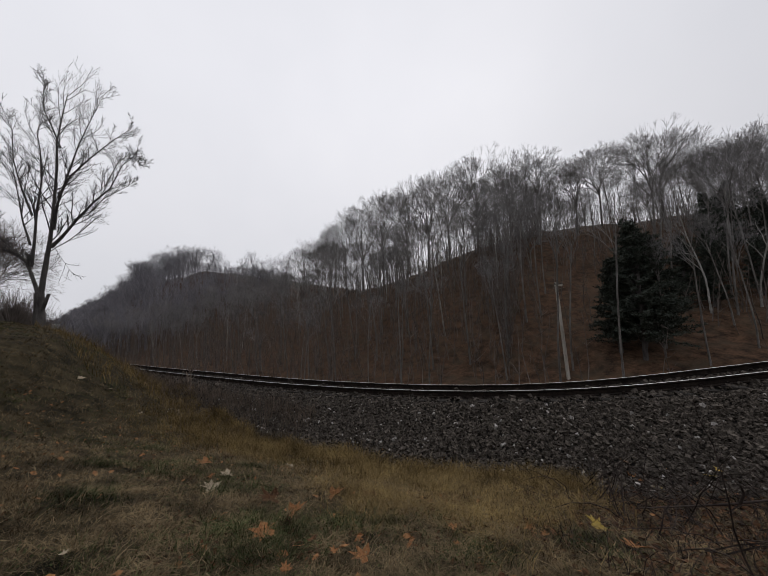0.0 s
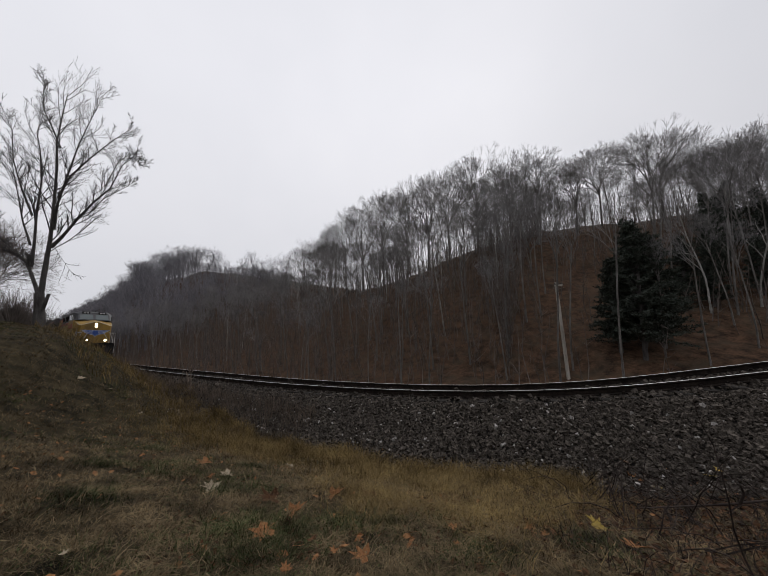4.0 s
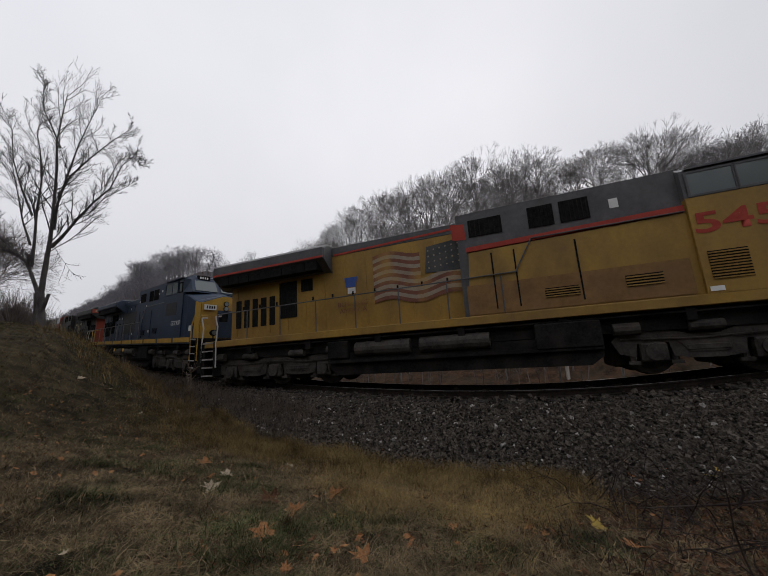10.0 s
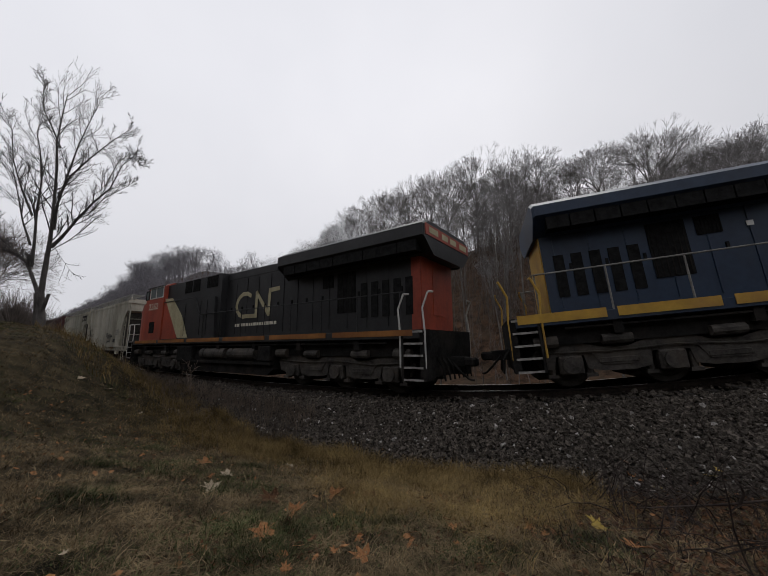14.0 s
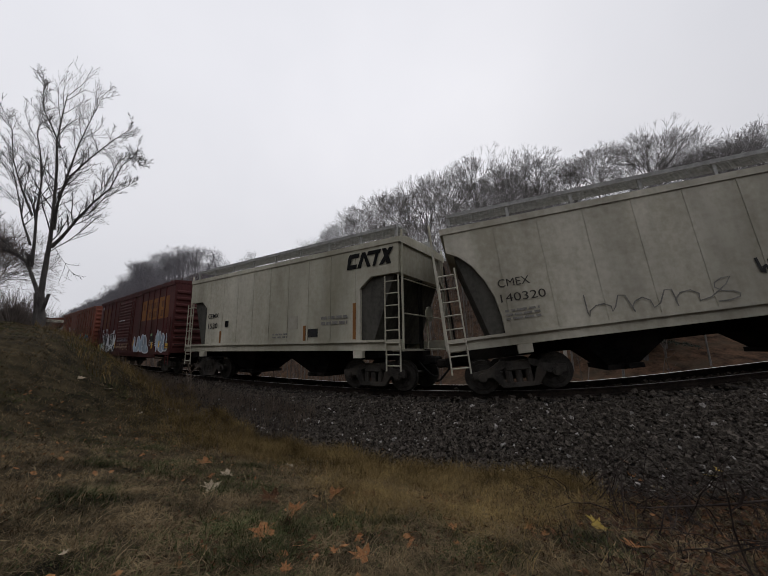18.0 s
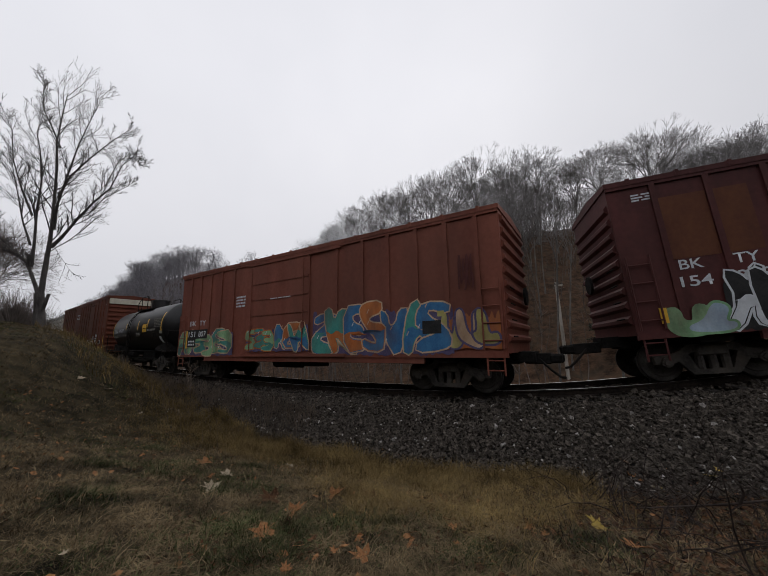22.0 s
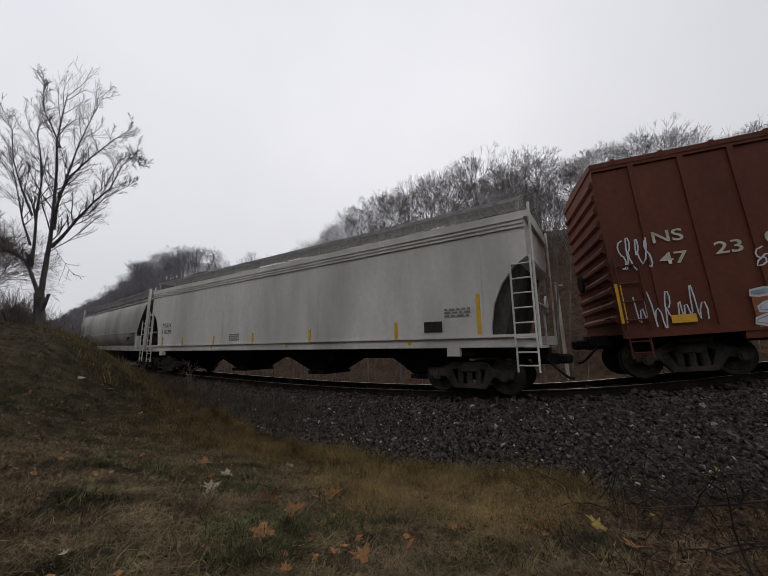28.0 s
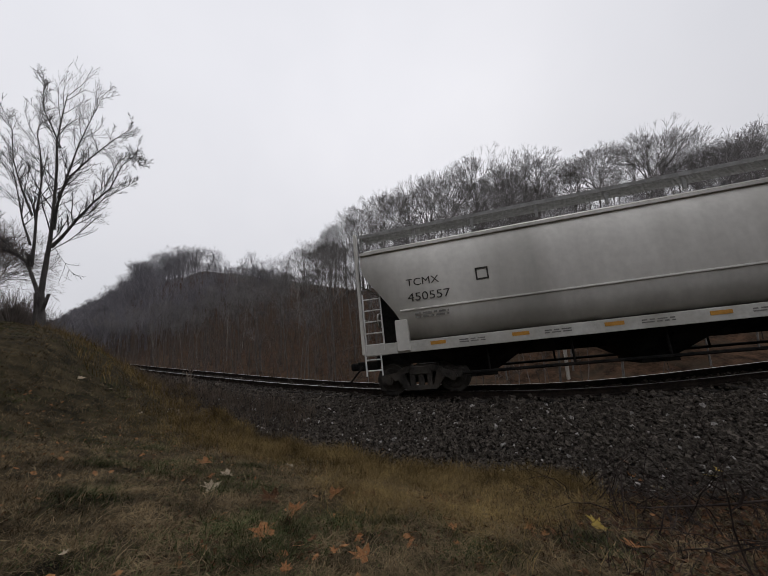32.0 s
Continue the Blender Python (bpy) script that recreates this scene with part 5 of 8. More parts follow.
P_SILL = material("greyed_white_sill_paint", (0.42, 0.41, 0.37), (0.58, 0.57, 0.53), 1.2, 0.6, 0, 0.03, 12, dirt=(0.3, 0.28, 0.23), dirt_amount=0.7)
P_MARKER = material("amber_sill_marker", (0.45, 0.21, 0.03), (0.55, 0.28, 0.05), 6, 0.5, 0, 0)
P_FLASH = material("dirty_cream_flash", (0.3, 0.265, 0.16), (0.44, 0.4, 0.26), 1.6, 0.65, 0, 0.05, 12, streak=0.5, dirt=(0.2, 0.16, 0.09), dirt_amount=0.7)
P_STENCIL = material("worn_grey_stencil", (0.13, 0.125, 0.115), (0.24, 0.23, 0.21), 5, 0.7, 0, 0)
P_TREAD = material("worn_step_edge", (0.16, 0.15, 0.14), (0.34, 0.33, 0.31), 6, 0.6, 0, 0)
# hopper ends: grime and the shade of the recess in one dark paint
P_GRIME_SHADE = material("grimy_shaded_end_slope", (0.035, 0.034, 0.03), (0.09, 0.086, 0.075), 1.4, 0.8, 0, 0.1, 9, streak=0.6)
S_WHITE = material("white_spray", (0.5, 0.53, 0.56), (0.64, 0.67, 0.7), 4, 0.6, 0, 0)
S_PALEBLUE = material("pale_blue_spray", (0.3, 0.4, 0.5), (0.42, 0.52, 0.6), 3, 0.65, 0, 0, streak=0.5, dirt=(0.09, 0.055, 0.045), dirt_amount=0.75)
S_BLACK = material("black_spray", (0.012, 0.012, 0.013), (0.03, 0.03, 0.03), 3, 0.6, 0, 0)
S_BLUE = material("blue_spray", (0.03, 0.12, 0.28), (0.06, 0.2, 0.38), 3, 0.65, 0, 0, streak=0.5, dirt=(0.09, 0.055, 0.045), dirt_amount=0.75)
S_TEAL = material("teal_spray", (0.04, 0.22, 0.2), (0.08, 0.32, 0.27), 3, 0.65, 0, 0, streak=0.5, dirt=(0.09, 0.055, 0.045), dirt_amount=0.75)
S_GREEN = material("mint_green_spray", (0.16, 0.36, 0.18), (0.3, 0.5, 0.27), 3, 0.65, 0, 0, streak=0.5, dirt=(0.09, 0.055, 0.045), dirt_amount=0.75)
S_PEACH = material("peach_spray", (0.5, 0.33, 0.2), (0.6, 0.44, 0.3), 3, 0.65, 0, 0, streak=0.5, dirt=(0.09, 0.055, 0.045), dirt_amount=0.75)
S_PURPLE = material("purple_spray", (0.06, 0.05, 0.11), (0.11, 0.09, 0.17), 3, 0.6, 0, 0)
S_ORANGE = material("orange_spray", (0.42, 0.12, 0.03), (0.5, 0.18, 0.06), 3, 0.65, 0, 0, streak=0.5, dirt=(0.09, 0.055, 0.045), dirt_amount=0.75)
S_YELLOW = material("olive_yellow_spray", (0.36, 0.32, 0.1), (0.46, 0.42, 0.17), 3, 0.65, 0, 0, streak=0.5, dirt=(0.09, 0.055, 0.045), dirt_amount=0.75)

WHEELSETS = []


def wheelset(parent, x, r):
    bm = B()
    for s in (-1, 1):
        rod(bm, (0, s * 0.68, 0), (0, s * 0.81, 0), r, 28)
        rod(bm, (0, s * 0.655, 0), (0, s * 0.69, 0), r + 0.03, 28)
        rod(bm, (0, s * 0.81, 0), (0, s * 0.84, 0), r * 0.42, 14, r * 0.3)
        bmesh.ops.create_cone(bm, cap_ends=True, segments=28, radius1=r * 0.78, radius2=r * 0.74, depth=0.012, matrix=Matrix.Translation((0, s * 0.817, 0)) @ Euler((math.pi / 2, 0, 0)).to_matrix().to_4x4())
        for k in range(6):
            a = k * math.pi / 3
            box(bm, math.cos(a) * r * 0.5 - 0.03, math.cos(a) * r * 0.5 + 0.03, s * 0.825 - 0.012, s * 0.825 + 0.012, math.sin(a) * r * 0.5 - 0.03, math.sin(a) * r * 0.5 + 0.03)
    rod(bm, (0, -1.0, 0), (0, 1.0, 0), 0.09, 10)
    ob = part("wheelset", bm, P_WHEEL, parent, "steel wheelset with worn treads", pose(x, 0, r))
    WHEELSETS.append((ob, x, r))
    return ob


def freight_truck(car, x, r=0.43, wb=0.89):
    """A two-axle truck: cast side frames, bolster, springs, bearing adapters."""
    bm = B()
    for s in (-1, 1):
        y0, y1 = s * 0.93, s * 1.07
        prism(bm, [(-wb - 0.24, r + 0.14), (-wb + 0.2, r + 0.2), (-0.42, r + 0.36), (0.42, r + 0.36), (wb - 0.2, r + 0.2), (wb + 0.24, r + 0.14), (wb + 0.22, r - 0.04), (wb - 0.2, r - 0.02), (0.46, r + 0.15), (0.33, r + 0.2), (-0.33, r + 0.2), (-0.46, r + 0.15), (-wb + 0.2, r - 0.02), (-wb - 0.22, r - 0.04)], y0, y1)
        prism(bm, [(-wb + 0.22, r + 0.02), (-0.46, r + 0.17), (-0.32, r - 0.19), (0.32, r - 0.19), (0.46, r + 0.17), (wb - 0.22, r + 0.02), (0.42, r - 0.3), (-0.42, r - 0.3)], y0, y1)
        for k in (-0.24, 0, 0.24):
            rod(bm, (k, s * 1.0, r - 0.19), (k, s * 1.0, r + 0.2), 0.085, 8)
        for k in (-1, 1):
            rod(bm, (k * wb, s * 0.95, r), (k * wb, s * 1.13, r), 0.115, 10)
            rod(bm, (k * wb, s * 1.12, r), (k * wb, s * 1.16, r), 0.07, 8)
    box(bm, -0.3, 0.3, -1.1, 1.1, r + 0.1, r + 0.34, 0.03)
    for k in (-1, 1):
        box(bm, k * 0.4 - 0.06, k * 0.4 + 0.06, -0.66, 0.66, r - 0.12, r + 0.06)
    box(bm, -0.5, 0.5, -0.3, 0.3, r - 0.16, r + 0.2)
    truck = part("truck", bm, P_TRUCK, car, "", pose(x, 0, 0))
    for k in (-1, 1):
        wheelset(truck, k * wb, r)
    return truck


def loco_truck(car, x, ax=(2.07, 0, -2.07), r=0.53):
    """A three-axle truck with a deep cast frame, journal boxes, coil springs and brake cylinders."""
    bm = B()
    for s in (-1, 1):
        y0, y1 = s * 1.02, s * 1.2
        top = [(-2.9, 0.8), (-2.72, 1.0), (-1.9, 1.06), (-1.3, 0.9), (-0.8, 0.9), (-0.35, 1.06), (0.35, 1.06), (0.8, 0.9), (1.3, 0.9), (1.9, 1.06), (2.72, 1.0), (2.9, 0.8)]
        low = [(2.76, 0.5), (2.44, 0.42), (2.38, 0.74), (1.76, 0.74), (1.7, 0.42), (1.36, 0.36), (0.76, 0.36), (0.42, 0.42), (0.36, 0.74), (-0.36, 0.74), (-0.42, 0.42), (-0.76, 0.36), (-1.36, 0.36), (-1.7, 0.42), (-1.76, 0.74), (-2.38, 0.74), (-2.44, 0.42), (-2.76, 0.5)]
        prism(bm, top + low, y0, y1)
        for a in (-1.05, 1.05):
            prism(bm, [(a - 0.55, 0.8), (a + 0.55, 0.8), (a + 0.34, 0.5), (a - 0.34, 0.5)], s * 1.2, s * 1.225)
        for a in ax:
            rod(bm, (a, s * 1.3, r), (a, s * 1.34, r), 0.2, 14)
        for a in ax:
            box(bm, a - 0.27, a + 0.27, s * 1.04, s * 1.26, 0.3, 0.74, 0.04)
            rod(bm, (a, s * 1.2, r), (a, s * 1.32, r), 0.15, 12)
            for k in (-0.42, 0.42):
                rod(bm, (a + k, s * 1.1, 0.3), (a + k, s * 1.1, 0.66), 0.075, 8)
                box(bm, a + k - 0.12, a + k + 0.12, s * 1.0, s * 1.2, 0.24, 0.32)
        for a in (-1.05, 1.05):
            box(bm, a - 0.42, a + 0.42, s * 1.08, s * 1.24, 0.5, 0.7, 0.05)
            rod(bm, (a - 0.3, s * 1.3, 1.08), (a + 0.32, s * 1.3, 1.08), 0.12, 10)
        rod(bm, (2.3, s * 1.3, 1.1), (2.85, s * 1.3, 1.1), 0.15, 10)
        rod(bm, (-2.85, s * 1.3, 1.1), (-2.3, s * 1.3, 1.1), 0.15, 10)
        pipe(bm, [(-2.7, s * 1.22, 0.85), (-1.2, s * 1.25, 0.8), (0.1, s * 1.25, 0.86), (1.4, s * 1.25, 0.78), (2.7, s * 1.22, 0.86)], 0.022, 5)
    box(bm, -2.4, 2.4, -0.9, 0.9, 0.6, 1.0)
    for a in ax:
        box(bm, a - 0.75, a + 0.55, -0.6, 0.6, 0.16, 0.95, 0.06)
    truck = part("truck", bm, P_TRUCK, car, "", pose(x, 0, 0))
    for a in ax:
        wheelset(truck, a, r)
    return truck


def coupler(car, x, s):
    """A draft gear, knuckle coupler, and its hoses."""
    bm = B()
    box(bm, x - s * 0.9, x - s * 0.25, -0.14, 0.14, 0.72, 1.0, 0.02)
    box(bm, x - s * 0.3, x, -0.17, 0.1, 0.74, 0.98, 0.05)
    box(bm, x - s * 0.12, x + s * 0.04, 0.04, 0.2, 0.74, 0.98, 0.05)
    pipe(bm, [(x - s * 0.5, -0.4, 0.86), (x - s * 0.25, -0.42, 0.6), (x - s * 0.05, -0.36, 0.42), (x + s * 0.06, -0.3, 0.4)], 0.03, 6)
    return part("coupler", bm, P_BLACK, car)


def ladder(car, x0, x1, z0, z1, y, mat, rungs, name="ladder", r=0.018):
    bm = B()
    for x in (x0, x1):
        rod(bm, (x, y, z0), (x, y, z1), r * 1.3, 6)
    for i in range(rungs):
        z = z0 + (z1 - z0) * (i + 0.5) / rungs
        rod(bm, (x0, y, z), (x1, y, z), r, 6)
    return part(name, bm, mat, car)


# ---- locomotives ----
def louvre(name, x0, x1, z0, z1, y, mat, parent, rows=8):
    """A dark opening behind a row of slats."""
    back = patch(name, x0, x1, z0, z1, y - 0.006, P_DARK, parent)
    bm = B()
    h = (z1 - z0) / rows
    for i in range(rows):
        box(bm, x0, x1, y - 0.03, y - 0.008, z0 + i * h + 0.1 * h, z0 + i * h + 0.55 * h)
    part("slats", bm, mat, back)
    return back


def window(x0, x1, z0, z1, y, parent, rim, rake=0.0):
    s = -1 if y < 0 else 1
    bm = B()
    w = 0.05
    for a, b, c, d in ((x0 - w, x1 + w, z1, z1 + w), (x0 - w, x1 + w, z0 - w, z0), (x0 - w, x0, z0, z1), (x1, x1 + w, z0, z1)):
        box(bm, a, b, y, y + s * 0.035, c, d)
    fr = part("window_frame", bm, rim, parent)
    bm = B()
    box(bm, x0, x1, y, y + s * 0.015, z0, z1)
    part("pane", bm, P_GLASS, fr)
    return fr


def steps_well(root, X, x0, x1, s, mat, edge):
    """A flight of open steps at a corner of the deck."""
    bm = B()
    for x in (x0 - 0.04, x1 + 0.04):
        box(bm, X(x - 0.03), X(x + 0.03), s * 1.05, s * 1.53, 0.42, 1.72)
    box(bm, X(x0), X(x1), s * 1.0, s * 1.06, 0.42, 1.72)
    well = part("step_well", bm, mat, root)
    for i in range(5):
        z = 0.46 + i * 0.31
        bm = B()
        box(bm, X(x0), X(x1), s * 1.08, s * 1.52, z - 0.03, z)
        part("tread", bm, mat, well)
        bm = B()
        box(bm, X(x0), X(x1), s * 1.522, s * 1.532, z - 0.04, z + 0.012)
        part("tread_edge", bm, edge, well, "worn white step edge")
    return well


def locomotive(name, label, f, paint, top, sill, cabpaint, nosepaint, wing, cab=(5.45, 7.9), nose=9.75, cab_top=4.82, cabinet=0.05, cabinet_top=4.88, hood_top=4.72, rad=(-9.75, -4.5), rad_top=4.84, hood_end=-9.25, rail=P_HAND, low=None, tank=(-4.5, 3.3), front=11.0, deck_rail=None):
    X = lambda x: f * x
    root = tagged(new(name), label, "locomotive", "locomotives")
    bm = B()
    box(bm, X(-10.1), X(9.5), -1.52, 1.52, 1.5, 1.74, 0.015)
    part("side_sill", bm, sill, root)
    bm = B()
    box(bm, X(-10.0), X(9.7), -1.25, 1.25, 1.02, 1.498)
    for s in (-1, 1):
        pipe(bm, [(X(-9), s * 1.42, 1.4), (X(9), s * 1.42, 1.4)], 0.03)
        for k in range(7):
            box(bm, X(-8 + k * 2.6), X(-7.8 + k * 2.6), s * 1.2, s * 1.45, 1.2, 1.5)
    part("underframe", bm, P_BLACK, root)
    # fuel tank, with air reservoirs and a battery box on it
    bm = B()
    prism(bm, [(X(tank[0]), 1.0), (X(tank[1]), 1.0), (X(tank[1]), 0.5), (X(tank[1] - 0.3), 0.28), (X(tank[0] + 0.3), 0.28), (X(tank[0]), 0.5)], -1.32, 1.32)
    box(bm, X(tank[1] - 1.5), X(tank[1]), -1.5, 1.5, 0.72, 1.38, 0.03)
    box(bm, X(tank[0]), X(tank[0] + 0.75), -1.5, 1.5, 0.8, 1.36, 0.03)
    box(bm, X(tank[0]), X(tank[1]), -1.46, 1.46, 0.66, 0.76)
    part("fuel_tank", bm, P_BLACK, root, "grimy black underslung fuel tank")
    for s in (-1, 1):
        for a, b in ((tank[0] + 1.0, tank[0] + 2.85), (tank[0] + 3.15, tank[0] + 5.15)):
            bm = B()
            rod(bm, (X(a), s * 1.3, 1.07), (X(b), s * 1.3, 1.07), 0.23, 14)
            for q in (a + 0.35, b - 0.35):
                rod(bm, (X(q), s * 1.3, 1.07), (X(q + 0.05), s * 1.3, 1.07), 0.245, 14)
            part("air_reservoir", bm, P_TRUCK, root)
    # hood, cabinet, cab and nose
    bm = B()
    prism(bm, [(X(hood_end), 1.74), (X(cabinet + 0.02), 1.74), (X(cabinet + 0.02), hood_top), (X(hood_end), hood_top)], -1.0, 1.0)
    hood = part("engine_hood", bm, paint, root)
    x = hood_end + 0.3
    while x < cabinet - 0.3:
        for s in (-1, 1):
            bm = B()
            box(bm, X(x), X(x + 0.035), s * 1.0, s * 1.02, 1.9, hood_top - 0.35)
            part("door_seam", bm, paint, hood)
            bm = B()
            box(bm, X(x + 0.3), X(x + 0.36), s * 1.0, s * 1.035, 2.9, 3.05)
            part("door_latch", bm, P_DARK, hood)
        x += 0.82
    bm = B()
    box(bm, X(hood_end + 1.5), X(cabinet - 0.05), -1.012, 1.012, hood_top - 0.3, hood_top + 0.03, 0.02)
    rod(bm, (X(-2.6), 0, hood_top), (X(-2.6), 0, hood_top + 0.12), 0.36, 14)
    box(bm, X(-1.6), X(-0.7), -0.3, 0.3, hood_top, hood_top + 0.14)
    part("hood_roof", bm, top, hood)
    bm = B()
    prism(bm, [(X(cabinet), 1.74), (X(cab[0]), 1.74), (X(cab[0]), cabinet_top - 0.02), (X(cabinet), cabinet_top - 0.04)], -1.3, 1.3)
    part("cabinet_upper", bm, top, root)
    bm = B()
    prism(bm, [(X(cabinet + 0.15), 1.74), (X(cab[0] - 0.004), 1.74), (X(cab[0] - 0.004), 3.72), (X(cabinet + 0.3), 3.6)], -1.43, 1.43)
    low_part = part("cabinet_lower", bm, paint, root)
    for s in (-1, 1):
        for q in (cabinet + 0.9, cabinet + 1.5, cabinet + 3.0):
            bm = B()
            box(bm, X(q), X(q + 0.04), s * 1.43, s * 1.455, 1.9, 3.5)
            part("door_seam", bm, P_DARK if paint is P_YELLOW else paint, low_part)
    c0, c1 = cab
    bm = B()
    prism(bm, [(X(c0), 1.74), (X(c1 + 0.1), 1.74), (X(c1 + 0.1), 4.02), (X(c0), 4.02)], -1.52, 1.52)
    part("cab_lower", bm, cabpaint, root)
    bm = B()
    rings = []
    for x, w in ((c0, 1.5), (c1 - 0.05, 1.5)):
        rings.append([(X(x), -w, 4.018), (X(x), -w + 0.02, cab_top - 0.2), (X(x), -w + 0.4, cab_top), (X(x), w - 0.4, cab_top), (X(x), w - 0.02, cab_top - 0.2), (X(x), w, 4.018)])
    slope = [(X(c1 + 0.62), -1.3, 4.018), (X(c1 + 0.14), -1.22, cab_top - 0.25), (X(c1 + 0.1), -0.95, cab_top - 0.08), (X(c1 + 0.1), 0.95, cab_top - 0.08), (X(c1 + 0.14), 1.22, cab_top - 0.25), (X(c1 + 0.62), 1.3, 4.018)]
    loft(bm, rings + [slope])
    cabob = part("cab_upper", bm, top if f > 0 else cabpaint, root)
    bm = B()
    box(bm, X(c0 + 0.1), X(c1), -1.56, 1.56, cab_top - 0.2, cab_top - 0.16)
    box(bm, X(c0), X(c1 - 0.1), -1.0, 1.0, cab_top - 0.01, cab_top + 0.03)
    part("cab_roof_gutter", bm, P_GREY if paint is P_YELLOW else top, cabob)
    bm = B()
    nr = []
    for x, w, z, c in ((c1 + 0.08, 1.47, 3.92, 4.1), (c1 + 0.6, 1.45, 3.84, 4.04), (nose - 0.3, 1.3, 3.54, 3.88), (nose, 1.16, 3.46, 3.82)):
        nr.append([(X(x), -w, 1.74), (X(x), -w, z - 0.05), (X(x), -w + 0.06, z), (X(x), -0.16, c), (X(x), 0.16, c), (X(x), w - 0.06, z), (X(x), w, z - 0.05), (X(x), w, 1.74)])
    loft(bm, nr)
    part("nose", bm, nosepaint, root)
    bm = B()
    box(bm, X(nose - 0.002), X(nose + 0.035), -0.4, 0.4, 1.78, 3.1, 0.01)
    part("nose_door", bm, nosepaint, root)
    for s in (-1, 1):
        window(min(X(c0 + 0.12), X(c0 + 0.95)), max(X(c0 + 0.12), X(c0 + 0.95)), 4.08, 4.62, s * 1.497, cabob, wing)
        window(min(X(c0 + 1.02), X(c0 + 1.72)), max(X(c0 + 1.02), X(c0 + 1.72)), 4.08, 4.62, s * 1.497, cabob, wing)
        window(min(X(c0 + 1.95), X(c0 + 2.3)), max(X(c0 + 1.95), X(c0 + 2.3)), 4.08, 4.5, s * 1.497, cabob, P_DARK)
        # windscreen halves, laid on the slope
        bm = B()
        v = [(X(c1 + 0.585), s * 0.1, 4.1), (X(c1 + 0.585), s * 1.16, 4.1), (X(c1 + 0.2), s * 1.1, cab_top - 0.29), (X(c1 + 0.2), s * 0.1, cab_top - 0.29)]
        fs = bm.faces.new([bm.verts.new(q) for q in v])
        r = bmesh.ops.extrude_face_region(bm, geom=[fs])
        bmesh.ops.translate(bm, verts=[q for q in r["geom"] if isinstance(q, bmesh.types.BMVert)], vec=(X(0.02), 0, 0.008))
        part("windscreen", bm, P_GLASS, cabob)
        # number board above the windscreen, its figures as bars
        bm = B()
        box(bm, X(c1 + 0.05), X(c1 + 0.2), s * 0.35, s * 0.95, cab_top - 0.22, cab_top - 0.02)
        nb = part("number_board", bm, P_DARK, cabob)
        bm = B()
        for k in range(4):
            box(bm, X(c1 + 0.2), X(c1 + 0.206), s * 0.65 - 0.2 + 0.11 * k, s * 0.65 - 0.13 + 0.11 * k, cab_top - 0.18, cab_top - 0.07)
        part("figures", bm, P_WHITE, nb)
    # radiator wings
    bm = B()
    yz = [(-1.56, 4.28), (-1.56, rad_top - 0.18), (-1.25, rad_top), (1.25, rad_top), (1.56, rad_top - 0.18), (1.56, 4.28), (1.02, 3.85), (-1.02, 3.85)]
    yz = [(y, min(z, rad_top) if z > 4 else z) for y, z in yz]
    loft(bm, [[(X(x), y * (0.985 if i in (0, 3) else 1), z - (0.05 if i in (0, 3) else 0)) for y, z in yz] for i, x in enumerate((rad[0], rad[0] + 0.06, rad[1] - 0.06, rad[1]))])
    rd = part("radiator_housing", bm, top, root)
    for s in (-1, 1):
        for k in range(9):
            x = rad[0] + 0.3 + k * (rad[1] - rad[0] - 0.6) / 9
            bm = B()
            box(bm, X(x), X(x + (rad[1] - rad[0] - 0.6) / 9 - 0.03), s * 1.1, s * 1.5, 3.9, 4.22)
            part("radiator_screen", bm, P_DARK, rd)
    bm = B()
    box(bm, X(rad[0] + 0.2), X(rad[1] - 0.2), -1.15, 1.15, rad_top - 0.002, rad_top + 0.035)
    part("radiator_grating", bm, P_GALV, rd)
    for s in (-1, 1):
        xa, xb = sorted((X(hood_end + 0.1), X(hood_end + 0.12)))
        for k in range(5):
            xs = sorted((X(hood_end + 0.25 + 0.42 * k), X(hood_end + 0.5 + 0.42 * k)))
            bm = B()
            box(bm, xs[0], xs[1], s * 1.0, s * 1.025, 2.2, 3.3)
            part("vent", bm, P_DARK, hood)
        for (a, b, z0, z1) in ((hood_end + 2.4, hood_end + 3.2, 2.4, 3.75), (hood_end + 3.4, hood_end + 3.9, 3.3, 3.75), (cabinet + 0.35, cabinet + 1.3, 4.1, 4.62), (cabinet + 2.0, cabinet + 2.65, 4.05, 4.65), (cabinet + 2.8, cabinet + 3.5, 4.05, 4.65)):
            xs = sorted((X(a), X(b)))
            yy = s * (1.302 if a > cabinet else 1.002)
            bm = B()
            box(bm, xs[0], xs[1], yy, yy + s * 0.02, z0, z1)
            g = part("intake", bm, P_DARK, root)
            bm = B()
            for k in range(7):
                q = xs[0] + (xs[1] - xs[0]) * (k + 0.4) / 7
                box(bm, q, q + 0.02, yy + s * 0.018, yy + s * 0.035, z0, z1)
            part("slats", bm, P_BLACK, g)
    # steps, handrails, pilot, couplers
    for s in (-1, 1):
        steps_well(root, X, 9.42, 10.0, s, P_BLACK, P_TREAD)
        steps_well(root, X, -10.2, -9.62, s, P_BLACK, P_TREAD)
        bm = B()
        y = s * 1.47
        pipe(bm, [(X(-9.55), y, 2.78), (X(cabinet + 1.5), y, 2.86), (X(cabinet + 2.0), y, 3.72), (X(c0 - 0.05), y, 3.74)], 0.02)
        for k in range(8):
            x = -9.5 + k * (cabinet + 10.6) / 7
            rod(bm, (X(x), y, 1.74), (X(x), y, 2.8), 0.022, 6)
        part("side_handrail", bm, deck_rail or top, root)
